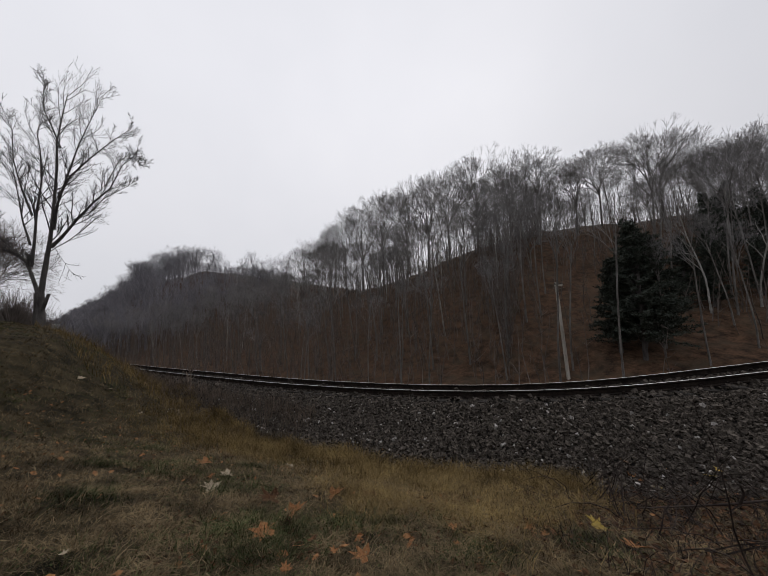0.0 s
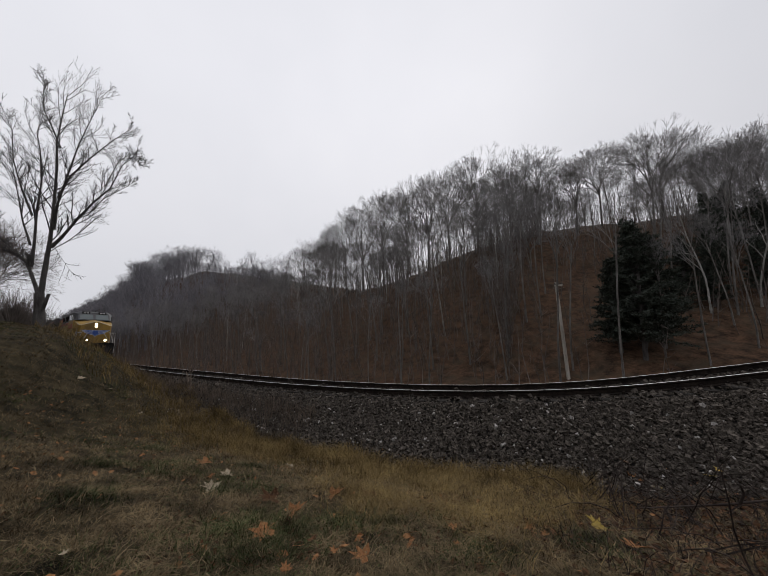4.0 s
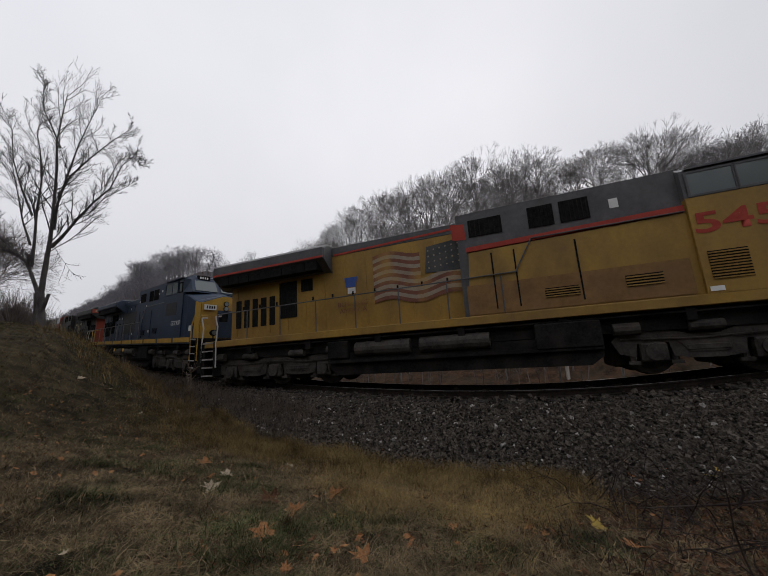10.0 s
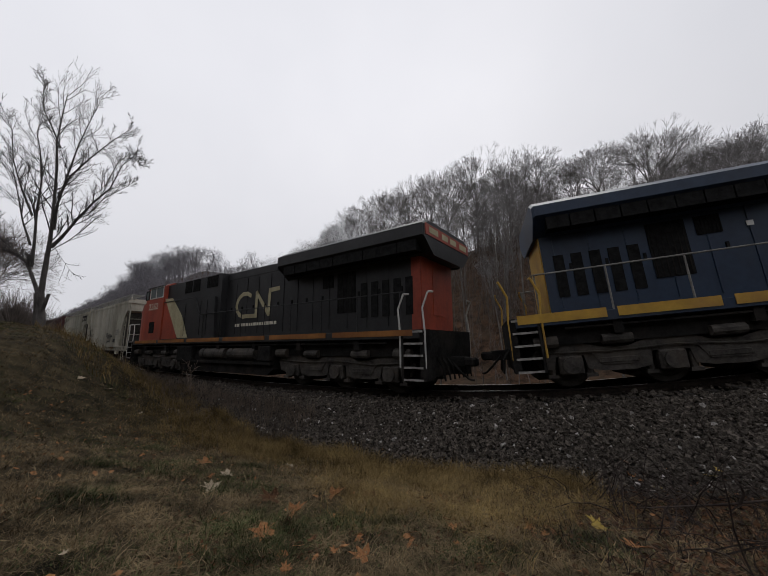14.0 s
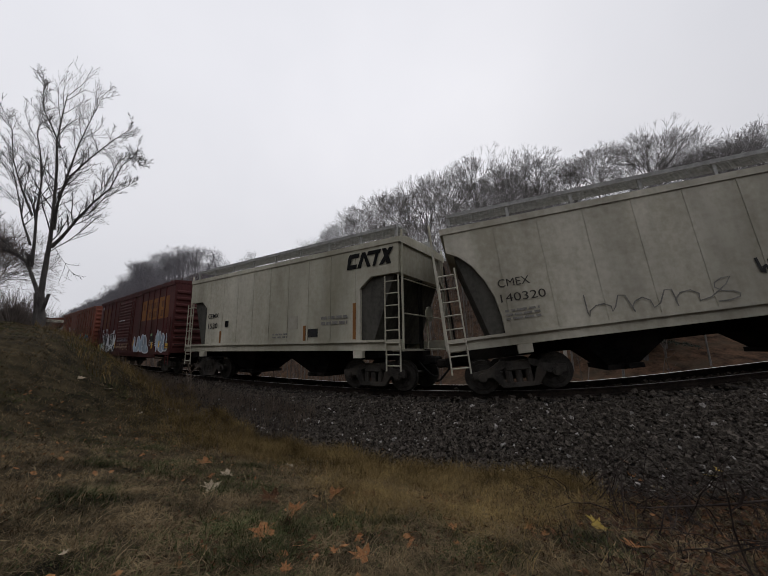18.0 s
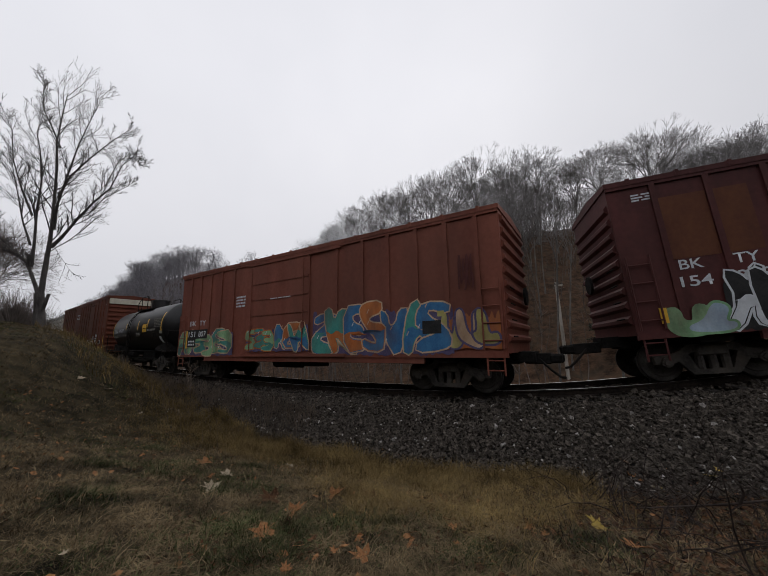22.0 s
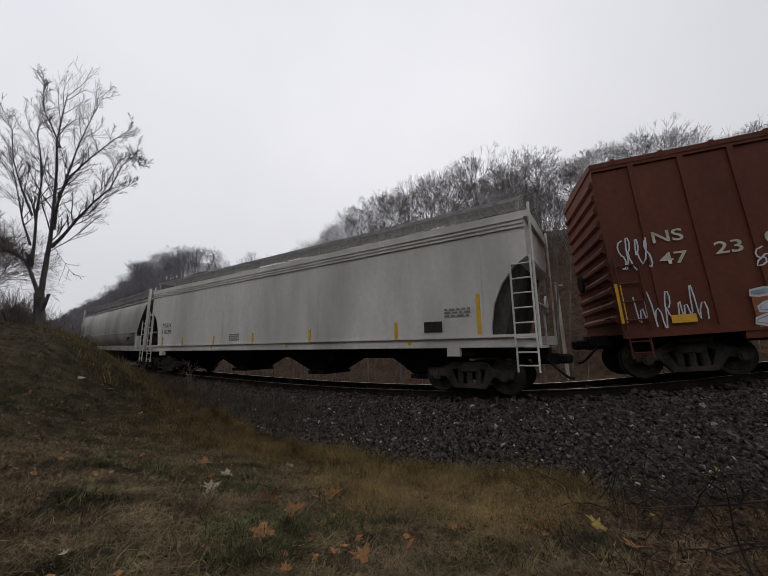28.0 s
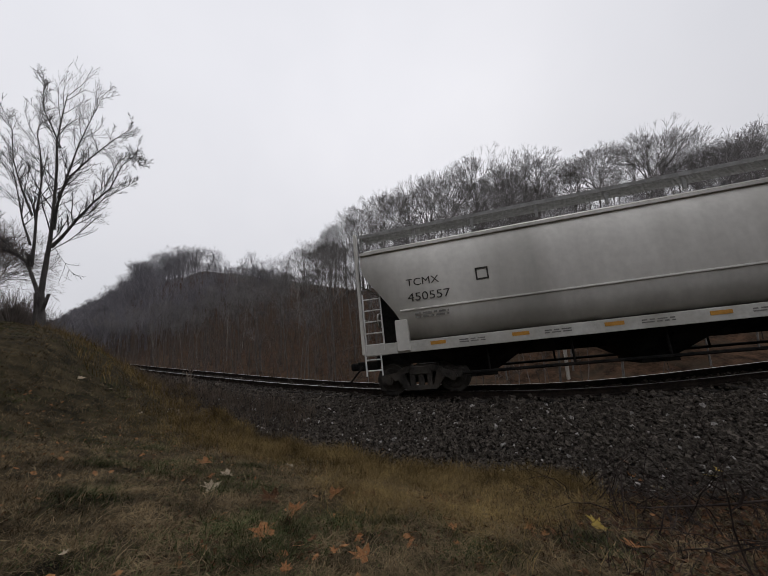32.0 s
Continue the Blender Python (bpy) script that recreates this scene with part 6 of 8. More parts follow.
        for q, d in ((9.42, 1), (10.16, 1), (-9.5, -1), (-10.26, -1)):
            bm = B()
            pipe(bm, [(X(q), s * 1.5, 0.75), (X(q), s * 1.51, 1.7), (X(q - 0.06 * d), s * 1.5, 2.3), (X(q + 0.1 * d), s * 1.47, 2.72), (X(q + 0.1 * d), s * 1.2, 2.75)], 0.028)
            part("step_handrail", bm, rail, root, "white-painted bent grab rail")
    bm = B()
    prism(bm, [(X(10.08), 1.3), (X(10.2), 1.3), (X(10.5), 0.25), (X(10.25), 0.18), (X(10.08), 0.6)], -1.42, 1.42)
    box(bm, X(10.0), X(10.2), -1.5, 1.5, 1.1, 1.74)
    part("pilot_plate", bm, P_BLACK, root, "black snow plough pilot")
    bm = B()
    box(bm, X(-10.28), X(-10.1), -1.5, 1.5, 0.5, 1.74)
    for k in range(7):
        pipe(bm, [(X(-10.28), -0.9 + 0.3 * k, 1.0), (X(-10.45), -0.9 + 0.3 * k, 0.75), (X(-10.5), -0.88 + 0.3 * k, 0.4)], 0.028, 5)
    part("rear_pilot", bm, P_BLACK, root)
    coupler(root, X(front), f)
    coupler(root, X(-11.0), -f)
    loco_truck(root, X(6.4))
    loco_truck(root, X(-6.9))
    bm = B()
    rod(bm, (X(6.8), 0.3, cab_top), (X(6.8), 0.3, cab_top + 0.25), 0.02, 5)
    for k in (-0.12, 0, 0.12):
        rod(bm, (X(2.6), k, cabinet_top + 0.1), (X(3.0), k, cabinet_top + 0.12), 0.03, 8, 0.07)
    rod(bm, (X(2.55), 0, cabinet_top - 0.05), (X(2.55), 0, cabinet_top + 0.12), 0.03, 6)
    part("horn", bm, P_BLACK, root)
    return root


def headlights(root, x, z, lit, ditch=True, deck=0.35):
    for dz in (0, 0.24):
        bm = B()
        rod(bm, (x, 0, z + dz), (x + 0.05, 0, z + dz), 0.13, 14)
        h = part("headlight", bm, P_BLACK, root)
        bm = B()
        rod(bm, (x + 0.045, 0, z + dz), (x + 0.065, 0, z + dz), 0.1, 14)
        part("lamp", bm, P_LAMP if lit else P_GLASS, h)
    if ditch:
        for s in (-1, 1):
            bm = B()
            rod(bm, (x + deck, s * 0.72, 2.0), (x + deck + 0.2, s * 0.72, 2.0), 0.14, 14)
            rod(bm, (x + deck + 0.1, s * 0.72, 1.74), (x + deck + 0.1, s * 0.72, 1.9), 0.03, 6)
            h = part("ditch_light", bm, P_BLACK, root)
            bm = B()
            rod(bm, (x + deck + 0.19, s * 0.72, 2.0), (x + deck + 0.22, s * 0.72, 2.0), 0.105, 14)
            part("lamp", bm, P_LAMP if lit else P_GLASS, h)


CARS = []

# the leader: yellow and grey
up = locomotive("lead_locomotive", "dirty yellow and grey diesel locomotive with lit headlights, faded flag", 1, P_YELLOW, P_GREY, P_YELLOW, P_YELLOW, P_YELLOW, P_GREY, nose=9.58, cab_top=4.92, cabinet_top=4.9, front=10.75)
CARS.append((up, 67.68, 6.6))
headlights(up, 9.58, 3.38, True, True, 0.42)
bm = B()
box(bm, 0.2, 5.3, -1.452, -1.43, 1.78, 2.62)
brown = part("lower_panel", bm, P_BROWN, up, "dust-browned lower access panel")
louvre("louvre", 2.2, 3.0, 2.05, 2.3, -1.452, P_YELLOW, brown, 4)
louvre("louvre", 4.0, 4.75, 2.1, 2.38, -1.452, P_YELLOW, brown, 4)
louvre("louvre", 5.6, 6.3, 2.05, 2.7, -1.52, P_YELLOW, up, 10)
louvre("louvre", 6.82, 7.55, 2.05, 2.7, -1.52, P_YELLOW, up, 10)
lettering("number", "5458", 5.5, 7.6, 3.13, 0.5, -1.532, P_RED, up, 0.02)
bm = B()
prism(bm, [(0.3, 3.62), (5.42, 3.76), (5.42, 3.9), (0.3, 3.76)], -1.46, -1.3)
prism(bm, [(-4.4, 4.42), (0.0, 4.55), (0.0, 4.62), (-4.4, 4.49)], -1.024, -1.0)
sheet(bm, [(-0.1, 4.1), (0.3, 4.05), (0.28, 4.55), (-0.12, 4.6)], -1.31)
part("red_stripe", bm, P_RED, up)
patch("radiator_stripe", -9.7, -4.55, 4.29, 4.36, -1.572, P_RED, up)
# the waving flag on the long hood: canton and seven red and six pale stripes
fx0, fx1 = -2.9, 0.0
for nm, m, which in (("flag_stripes", P_FLAGRED, 0), ("flag_ground", P_FLAGWHITE, 1)):
    bm = B()
    for i in range(13):
        if i % 2 != which:
            continue
        for k in range(14):
            xa, xb = fx0 + (fx1 - fx0) * k / 14, fx0 + (fx1 - fx0) * (k + 1) / 14
            if i > 5 and xb > fx1 - 1.1:
                continue
            za = 2.5 + 0.125 * i + 0.11 * math.sin(k * 0.62) + 0.0 * xa
            zb = 2.5 + 0.125 * i + 0.11 * math.sin((k + 1) * 0.62)
            sheet(bm, [(xa, za), (xb, zb), (xb, zb + 0.125), (xa, za + 0.125)], -1.027)
    part(nm, bm, m, up)
bm = B()
sheet(bm, [(fx1 - 1.1, 3.3), (fx1 + 0.25, 3.25), (fx1 + 0.1, 4.25), (fx1 - 1.0, 4.15)], -1.028)
canton = part("flag_canton", bm, P_FLAGBLUE, up)
bm = B()
for i in range(6):
    for j in range(4):
        x, z = fx1 - 0.98 + 0.19 * i, 3.42 + 0.19 * j + 0.02 * i
        sheet(bm, [(x, z), (x + 0.045, z), (x + 0.045, z + 0.045), (x, z + 0.045)], -1.0305)
part("flag_stars", bm, P_FLAGWHITE, canton)
lettering("slogan", "BUILDING", -4.3, -3.15, 2.55, 0.16, -1.027, P_FLAGRED, up)
lettering("slogan", "AMERICA", -4.25, -3.2, 2.32, 0.16, -1.027, P_FLAGRED, up)
bm = B()
sheet(bm, [(-3.95, 3.2), (-3.6, 3.2), (-3.5, 3.55), (-4.02, 3.55)], -1.028)
part("shield", bm, P_BLUE, up)
patch("sticker", -3.9, -3.6, 2.98, 3.18, -1.032, P_WHITE, up)
patch("sticker", 8.45, 8.6, 2.1, 2.4, -1.46, P_WHITE, up)
patch("sticker", 9.2, 9.32, 2.1, 2.22, -1.335, P_WHITE, up)
patch("sticker", 5.5, 5.75, 1.79, 1.9, -1.535, P_WHITE, up)
patch("sticker", 4.0, 4.2, 4.2, 4.45, -1.315, P_WHITE, up)
# the winged shield on the nose: plain shapes over a white outline
for nm, mat, grow, dx in (("emblem_outline", P_WHITE, 0.03, 0.0), ("winged_emblem", P_BLUE, 0.0, 0.004)):
    bm = B()
    for s in (-1, 1):
        for k in range(4):
            y0, y1 = s * 0.14, s * (1.12 - 0.15 * k + grow)
            za, zb, h = 2.92 - 0.11 * k, 3.0 - 0.1 * k, 0.05 + grow
            q = 9.62 + dx + 0.001 * k
            v = [(q, y0, za - h), (q, y1, zb - h * 0.6), (q, y1, zb + h * 0.3), (q, y0, za + h)]
            bm.faces.new([bm.verts.new(c) for c in (v if s > 0 else v[::-1])])
    q = 9.626 + dx
    g = grow
    bm.faces.new([bm.verts.new(c) for c in [(q, -0.24 - g, 2.98 + g), (q, -0.24 - g, 2.62), (q, 0, 2.4 - g), (q, 0.24 + g, 2.62), (q, 0.24 + g, 2.98 + g)]])
    sheet(bm, [(9.1 - g, 2.76 - g), (9.3, 2.62 - g), (9.3, 2.88 + g), (8.97 - g, 2.97 + g), (8.97 - g, 2.9 - g)], -1.385 - dx)
    part(nm, bm, mat, up, "blue wing-shaped emblem" if mat is P_BLUE else "")
bm = B()
pipe(bm, [(8.5, -1.45, 3.86), (9.28, -1.31, 3.56), (9.59, -1.14, 3.47), (9.59, -0.16, 3.83), (9.59, 0.16, 3.83), (9.59, 1.14, 3.47), (9.28, 1.31, 3.56)], 0.018, 5)
part("nose_edge_line", bm, P_CREAM, up, "pale painted edge line")
for s in (-1, 1):
    for y0, y1 in ((1.42, 1.1), (1.05, 0.62)):
        bm = B()
        pipe(bm, [(10.1, s * y0, 1.2), (10.1, s * y0, 1.8), (10.0, s * (y0 + y1) / 2, 2.3), (9.9, s * y1, 2.75), (9.5, s * y1, 2.8)], 0.024, 6)
        part("front_handrail", bm, P_HAND, up, "white-painted bent handrail")

# the second: dark blue with a yellow nose band and sill stripe
cx = locomotive("second_locomotive", "grimy dark blue diesel locomotive with yellow sill stripe and yellow nose", 1, P_NAVY, P_NAVY, P_NAVY, P_NAVY, P_NAVY, P_NAVY, cab=(5.6, 8.0), nose=9.4, cab_top=4.95, cabinet=0.45, cabinet_top=4.93, hood_top=4.5, rad=(-9.3, -3.7), rad_top=4.72, hood_end=-9.15, rail=P_GOLD, tank=(-4.2, 3.6), deck_rail=P_STENCIL)
CARS.append((cx, 45.95, 6.6))
for k in range(9):
    a = -10.05 + k * 2.18
    patch("sill_stripe", a, a + 1.95, 1.58, 1.8, -1.545, P_GOLD, cx)
bm = B()
nv = [(9.406, -1.15, 1.76), (9.406, 1.15, 1.76), (9.406, 1.15, 3.42), (9.406, 0.16, 3.8), (9.406, -0.16, 3.8), (9.406, -1.15, 3.42)]
bm.faces.new([bm.verts.new(q) for q in nv])
bm.faces.new([bm.verts.new(q) for q in [(9.105, -1.308, 1.76), (9.405, -1.168, 1.76), (9.405, -1.168, 3.42), (9.105, -1.308, 3.5)]])
part("nose_panel", bm, P_GOLD, cx, "yellow nose end")
bm = B()
box(bm, 9.44, 9.46, -0.3, 0.1, 2.55, 2.95)
part("nose_window", bm, P_DARK, cx)
bm = B()
box(bm, 9.41, 9.5, -1.05, -0.5, 3.1, 3.34)
nb = part("number_board", bm, P_WHITE, cx, "white number board")
bm = B()
for k in range(4):
    box(bm, 9.5, 9.506, -0.96 + 0.11 * k, -0.89 + 0.11 * k, 3.15, 3.29)
part("figures", bm, P_DARK, nb)
bm = B()
box(bm, -9.18, -9.152, -0.95, 0.95, 1.76, 3.9)
part("rear_panel", bm, P_GOLD, cx, "yellow rear end")
lettering("number", "GECX 9135", 6.88, 8.0, 2.42, 0.22, -1.532, P_WHITE, cx, 0.015)
bm = B()
box(bm, -3.7, 0.45, -1.03, -1.0, 2.3, 3.75)
part("patched_panel", bm, P_CNBLACK, cx, "dark painted-out hood panel")
bm = B()
box(bm, 6.0, 7.4, -1.527, -1.515, 2.95, 3.6)
part("patched_panel", bm, P_CNBLACK, cx)
for a, z, yy in ((-2.2, 3.9, 1.025), (-4.8, 3.35, 1.025), (-4.2, 3.35, 1.025), (0.4, 3.9, 1.025), (0.75, 4.1, 1.32), (4.0, 4.3, 1.32), (4.5, 4.4, 1.32), (3.2, 2.2, 1.45), (2.0, 3.75, 1.32), (-1.5, 2.2, 1.03)):
    patch("sticker", a, a + 0.13, z, z + 0.12, -yy - 0.008, P_WHITE, cx)
patch("sticker", 8.75, 9.1, 2.1, 2.35, -1.4, P_WHITE, cx)
louvre("louvre", 1.9, 2.6, 2.05, 2.35, -1.45, P_NAVY, cx, 5)
louvre("louvre", 3.9, 4.6, 2.1, 2.4, -1.45, P_NAVY, cx, 5)
patch("reservoir_tag", -3.0, -2.75, 1.1, 1.3, -1.545, P_SAFETY, cx)
patch("reservoir_tag", -1.0, -0.75, 1.1, 1.3, -1.545, P_SAFETY, cx)
headlights(cx, 9.41, 3.2, False)

# the third runs backwards: black with an orange-red cab and rear
cn = locomotive("third_locomotive", "black diesel locomotive running backwards with orange-red cab and rear end", -1, P_CNBLACK, P_CNBLACK, P_CNBLACK, P_CNRED, P_CNRED, P_HAND, cab=(5.7, 7.85), nose=9.4, cab_top=4.86, cabinet=0.2, cabinet_top=4.7, hood_top=4.62, rad=(-10.35, -4.1), rad_top=4.8, hood_end=-9.9, tank=(-3.8, 3.6))
CARS.append((cn, 23.85, 6.6))
bm = B()
box(bm, 9.905, 9.93, -1.0, 1.0, 1.76, 4.5)
part("rear_panel", bm, P_CNRED, cn, "orange-red rear end")
bm = B()
box(bm, 10.352, 10.37, -1.5, 1.5, 4.3, 4.62)
part("radiator_end", bm, P_CNRED, cn)
bm = B()
box(bm, 9.6, 9.9, -1.022, -1.0, 1.76, 3.9)
part("rear_corner", bm, P_CNRED, cn)
for k, (y0, y1) in enumerate(((-1.3, -0.75), (-0.5, -0.1), (0.05, 0.5), (0.75, 1.3))):
    bm = B()
    box(bm, 10.37, 10.378, y0, y1, 4.38, 4.55)
    part("end_marking", bm, P_FLASH, cn)
bm = B()
box(bm, 9.932, 9.95, -0.35, 0.35, 2.2, 3.6)
part("rear_door", bm, P_CNRED, cn)
bm = B()
for k in range(6):
    a = -9.0 + k * 3.2
    box(bm, a, a + 2.9, -1.54, -1.522, 1.58, 1.74)
part("sill_stripe", bm, P_OCHRE, cn, "dull gold sill stripe")
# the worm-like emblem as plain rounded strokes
bm = B()
em = []
for k in range(10):
    a = math.pi * (0.28 + 1.3 * k / 9)
    em.append((1.28 + 0.62 * math.cos(a), 3.1 + 0.5 * math.sin(a)))
em += [(2.1, 2.6), (2.12, 3.55), (2.95, 2.62), (3.0, 3.58), (3.55, 3.6)]
for (ax, az), (bx, bz) in zip(em, em[1:]):
    d = Vector((bx - ax, 0, bz - az))
    n = Vector((-d.z, 0, d.x)).normalized() * 0.085
    e = d.normalized() * 0.07
    sheet(bm, [(ax - e.x + n.x, az - e.z + n.z), (ax - e.x - n.x, az - e.z - n.z), (bx + e.x - n.x, bz + e.z - n.z), (bx + e.x + n.x, bz + e.z + n.z)], -1.027)
part("emblem", bm, P_FLASH, cn, "cream worm-shaped emblem")
bars("small_writing", 0.6, 3.5, 2.15, 2.38, 1, -1.027, P_CREAM, cn, 3)
lettering("number", "2262", -7.5, -6.25, 3.42, 0.36, -1.532, P_CREAM, cn, 0.01)
patch("side_vent", -7.2, -6.55, 2.12, 2.74, -1.535, P_DARK, cn)
bm = B()
prism(bm, [(-5.68, 4.0), (-5.68, 1.78), (-3.9, 1.78), (-5.4, 4.0)], -1.448, -1.432)
part("red_flash", bm, P_CNRED, cn)
bm = B()
sheet(bm, [(-5.6, 3.9), (-4.7, 3.9), (-3.5, 2.9), (-2.75, 1.8), (-3.85, 1.8)], -1.453)
part("white_flash", bm, P_FLASH, cn, "cream diagonal flash")


# ---- freight cars ----
def jacking_pad(car, x, y, mat):
    bm = B()
    box(bm, x - 0.17, x + 0.17, y, y + 0.15, 0.95, 1.16)
    return part("jacking_pad", bm, mat, car)


def chute(car, x, w, mat, z0=1.22, z1=0.38):
    """A hopper bay under the car with its outlet gate."""
    bm = B()
    loft(bm, [[(x - w, -1.3, z0), (x + w, -1.3, z0), (x + w, 1.3, z0), (x - w, 1.3, z0)], [(x - 0.34, -0.62, z1), (x + 0.34, -0.62, z1), (x + 0.34, 0.62, z1), (x - 0.34, 0.62, z1)]])
    c = part("hopper_bay", bm, mat, car)
    bm = B()
    box(bm, x - 0.4, x + 0.4, -0.75, 0.75, z1 - 0.1, z1 + 0.02)
    rod(bm, (x, -0.8, z1 - 0.02), (x, -1.05, z1 - 0.02), 0.06, 8)
    part("outlet_gate", bm, P_BLACK, c)
    return c


def roof_walk(car, x0, x1, z, mat, posts):
    """A grated running board on brackets along each edge of the roof, with hatches between."""
    bm = B()
    for y in (-1.42, -1.34, -1.26, -1.18, -1.1, -1.02, -0.94, -0.86, -0.78, -0.68, 0.68, 0.8, 0.92, 1.04, 1.17, 1.3, 1.42):
        box(bm, x0, x1, y - 0.012, y + 0.012, z - 0.045 if abs(abs(y) - 1.42) > 0.01 else z - 0.1, z)
    n = int((x1 - x0) / 0.07)
    for i in range(n):
        x = x0 + (x1 - x0) * (i + 0.5) / n
        box(bm, x - 0.012, x + 0.012, -1.44, -0.66, z - 0.028, z - 0.004)
    walk_ob = part("running_board", bm, mat, car, "galvanised grated roof walkway")
    for i in range(posts):
        x = x0 + (x1 - x0) * (i + 0.02) / (posts - 1.0) if i else x0 + 0.05
        x = min(x, x1 - 0.05)
        for s in (-1, 1):
            bm = B()
            box(bm, x - 0.035, x + 0.035, s * 1.4, s * 1.34, z - 0.42, z + 0.01)
            part("bracket", bm, mat, walk_ob)
    return walk_ob


def end_gear(car, x, s, mat, top):
    """Platform end: corner posts, grab irons, brake wheel and crossover step."""
    bm = B()
    for y in (-1.42, 1.42):
        rod(bm, (x, y, 1.2), (x, y, top), 0.035, 6)
    for z in (2.2, 3.2):
        rod(bm, (x, -1.42, z), (x, 1.42, z), 0.02, 6)
    box(bm, x - 0.35 * s, x, -1.45, 1.45, 1.14, 1.2)
    rod(bm, (x - 0.1 * s, 0.3, 1.2), (x - 0.1 * s, 0.3, 2.3), 0.03, 6)
    rod(bm, (x - 0.05 * s, 0.3, 2.3), (x, 0.3, 2.3), 0.24, 14)
    return part("end_platform", bm, mat, car)


def slab_hopper(name, label, paint, xs, zt, cut, sill_x, bays, trucks, half, walk_mat, ribs, posts, zl=1.45):
    """A covered hopper with flat sides cut away over the trucks, a rounded eave and hatches."""
    car = tagged(new(name), label, "hopper car", "covered hoppers")
    x0, x1 = xs
    outline = [(x0, zt), (x1, zt)] + [(x1 - d, z) for d, z in cut] + [(x1 - cut[-1][0], zl), (x0 + cut[-1][0], zl)] + [(x0 + d, z) for d, z in cut[::-1]]
    bm = B()
    prism(bm, outline, -1.55, 1.55)
    body = part("body", bm, paint, car)
    c = (zt - cut[0][1], cut[-1][0])
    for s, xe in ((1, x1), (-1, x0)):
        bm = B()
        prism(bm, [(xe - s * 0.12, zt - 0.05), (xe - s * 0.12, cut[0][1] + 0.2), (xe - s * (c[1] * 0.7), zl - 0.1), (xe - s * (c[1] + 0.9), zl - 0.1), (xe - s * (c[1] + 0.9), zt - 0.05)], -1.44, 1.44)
        part("end_slope", bm, P_GRIME_SHADE, body, "grimy sloping end sheet with the recess's shade in its paint")
    bm = B()
    loft(bm, [[(x, -1.58, zt - 0.1), (x, -1.58, zt + 0.06), (x, -1.2, zt + 0.16), (x, 0, zt + 0.2), (x, 1.2, zt + 0.16), (x, 1.58, zt + 0.06), (x, 1.58, zt - 0.1)] for x in (x0 - 0.08, x1 + 0.08)])
    part("roof", bm, paint, car)
    for s in (-1, 1):
        bm = B()
        box(bm, sill_x[0], sill_x[1], s * 1.5, s * 1.42, 1.16, zl, 0.01)
        box(bm, sill_x[0], sill_x[1], s * 1.57, s * 1.45, zl - 0.05, zl + 0.02)
        part("side_sill", bm, paint, car)
    n = ribs
    for i in range(n):
        x = x0 + c[1] + 0.2 + (x1 - x0 - 2 * c[1] - 0.4) * i / (n - 1)
        bm = B()
        prism(bm, [(x - 0.035, zl), (x + 0.035, zl), (x + 0.035, zt - 0.12), (x - 0.035, zt - 0.12)], -1.566, -1.54)
        part("seam", bm, paint, body)
    for x, w in bays:
        chute(car, x, w, P_BLACK)
    bm = B()
    box(bm, sill_x[0], sill_x[1], -0.25, 0.25, 0.85, 1.2)
    for s in (-1, 1):
        box(bm, s * trucks - 0.25, s * trucks + 0.25, -1.3, 1.3, 0.95, 1.2)
        prism(bm, [(s * (abs(x1) - 0.15), zt - c[0]), (s * (abs(x1) - 0.1), zt - c[0]), (s * (abs(x1) - 0.1), 1.2), (s * (abs(x1) - 0.15), 1.2)], -0.1, 0.1)
        for y in (-0.9, 0.9):
            rod(bm, (s * trucks, y, 1.2), (s * (trucks + 0.6), y, 2.6), 0.05, 6)
    part("centre_sill", bm, P_BLACK, car)
    for s, xx, sx in ((1, x1, sill_x[1]), (-1, x0, sill_x[0])):
        end_gear(car, sx, s, paint, zt + 0.3)
        ladder(car, sx - s * 0.5, sx - s * 0.04, 1.2, 3.3, -1.57, paint, 6)
        ladder(car, sx - s * 0.5, sx - s * 0.04, 0.6, 1.2, -1.53, paint, 2, "stirrup")
        coupler(car, half * s, s)
        freight_truck(car, s * trucks)
        jacking_pad(car, s * (trucks - 0.2), -1.56, paint)
    roof_walk(car, x0 + 0.15, x1 - 0.1, zt + 0.5, walk_mat, posts)
    for i in range(max(2, int((x1 - x0) / 2.4))):
        bm = B()
        xx = x0 + 1.2 + i * (x1 - x0 - 2.4) / max(1, int((x1 - x0) / 2.4) - 1)
        rod(bm, (xx, 0, zt + 0.15), (xx, 0, zt + 0.3), 0.38, 16)
        part("hatch", bm, paint, car)
    return car


h1 = slab_hopper("cement_hopper", "stained pale grey covered hopper car with a sprayed tag", P_STAINED, (-5.4, 5.7), 4.34, [(0.0, 3.74), (0.3, 3.58), (0.6, 3.28), (0.85, 2.85), (1.02, 2.4), (1.1, 1.9), (1.12, 1.5)], (-5.75, 5.75), ((-1.6, 1.1), (2.15, 1.1)), 4.1, 6.2, P_GALV, 9, 8)
CARS.append((h1, 6.55, 4.2))
lettering("reporting_mark", "CMEX", -4.25, -3.5, 2.6, 0.2, -1.571, P_TRUCK, h1, 0.0)
lettering("car_number", "140320", -4.25, -3.2, 2.22, 0.2, -1.571, P_TRUCK, h1, 0.0)
bars("stencil", -4.2, -3.4, 1.75, 2.05, 3, -1.57, P_STENCIL, h1, 1)
bars("stencil", 3.4, 4.3, 2.2, 2.6, 3, -1.57, P_STENCIL, h1, 2)
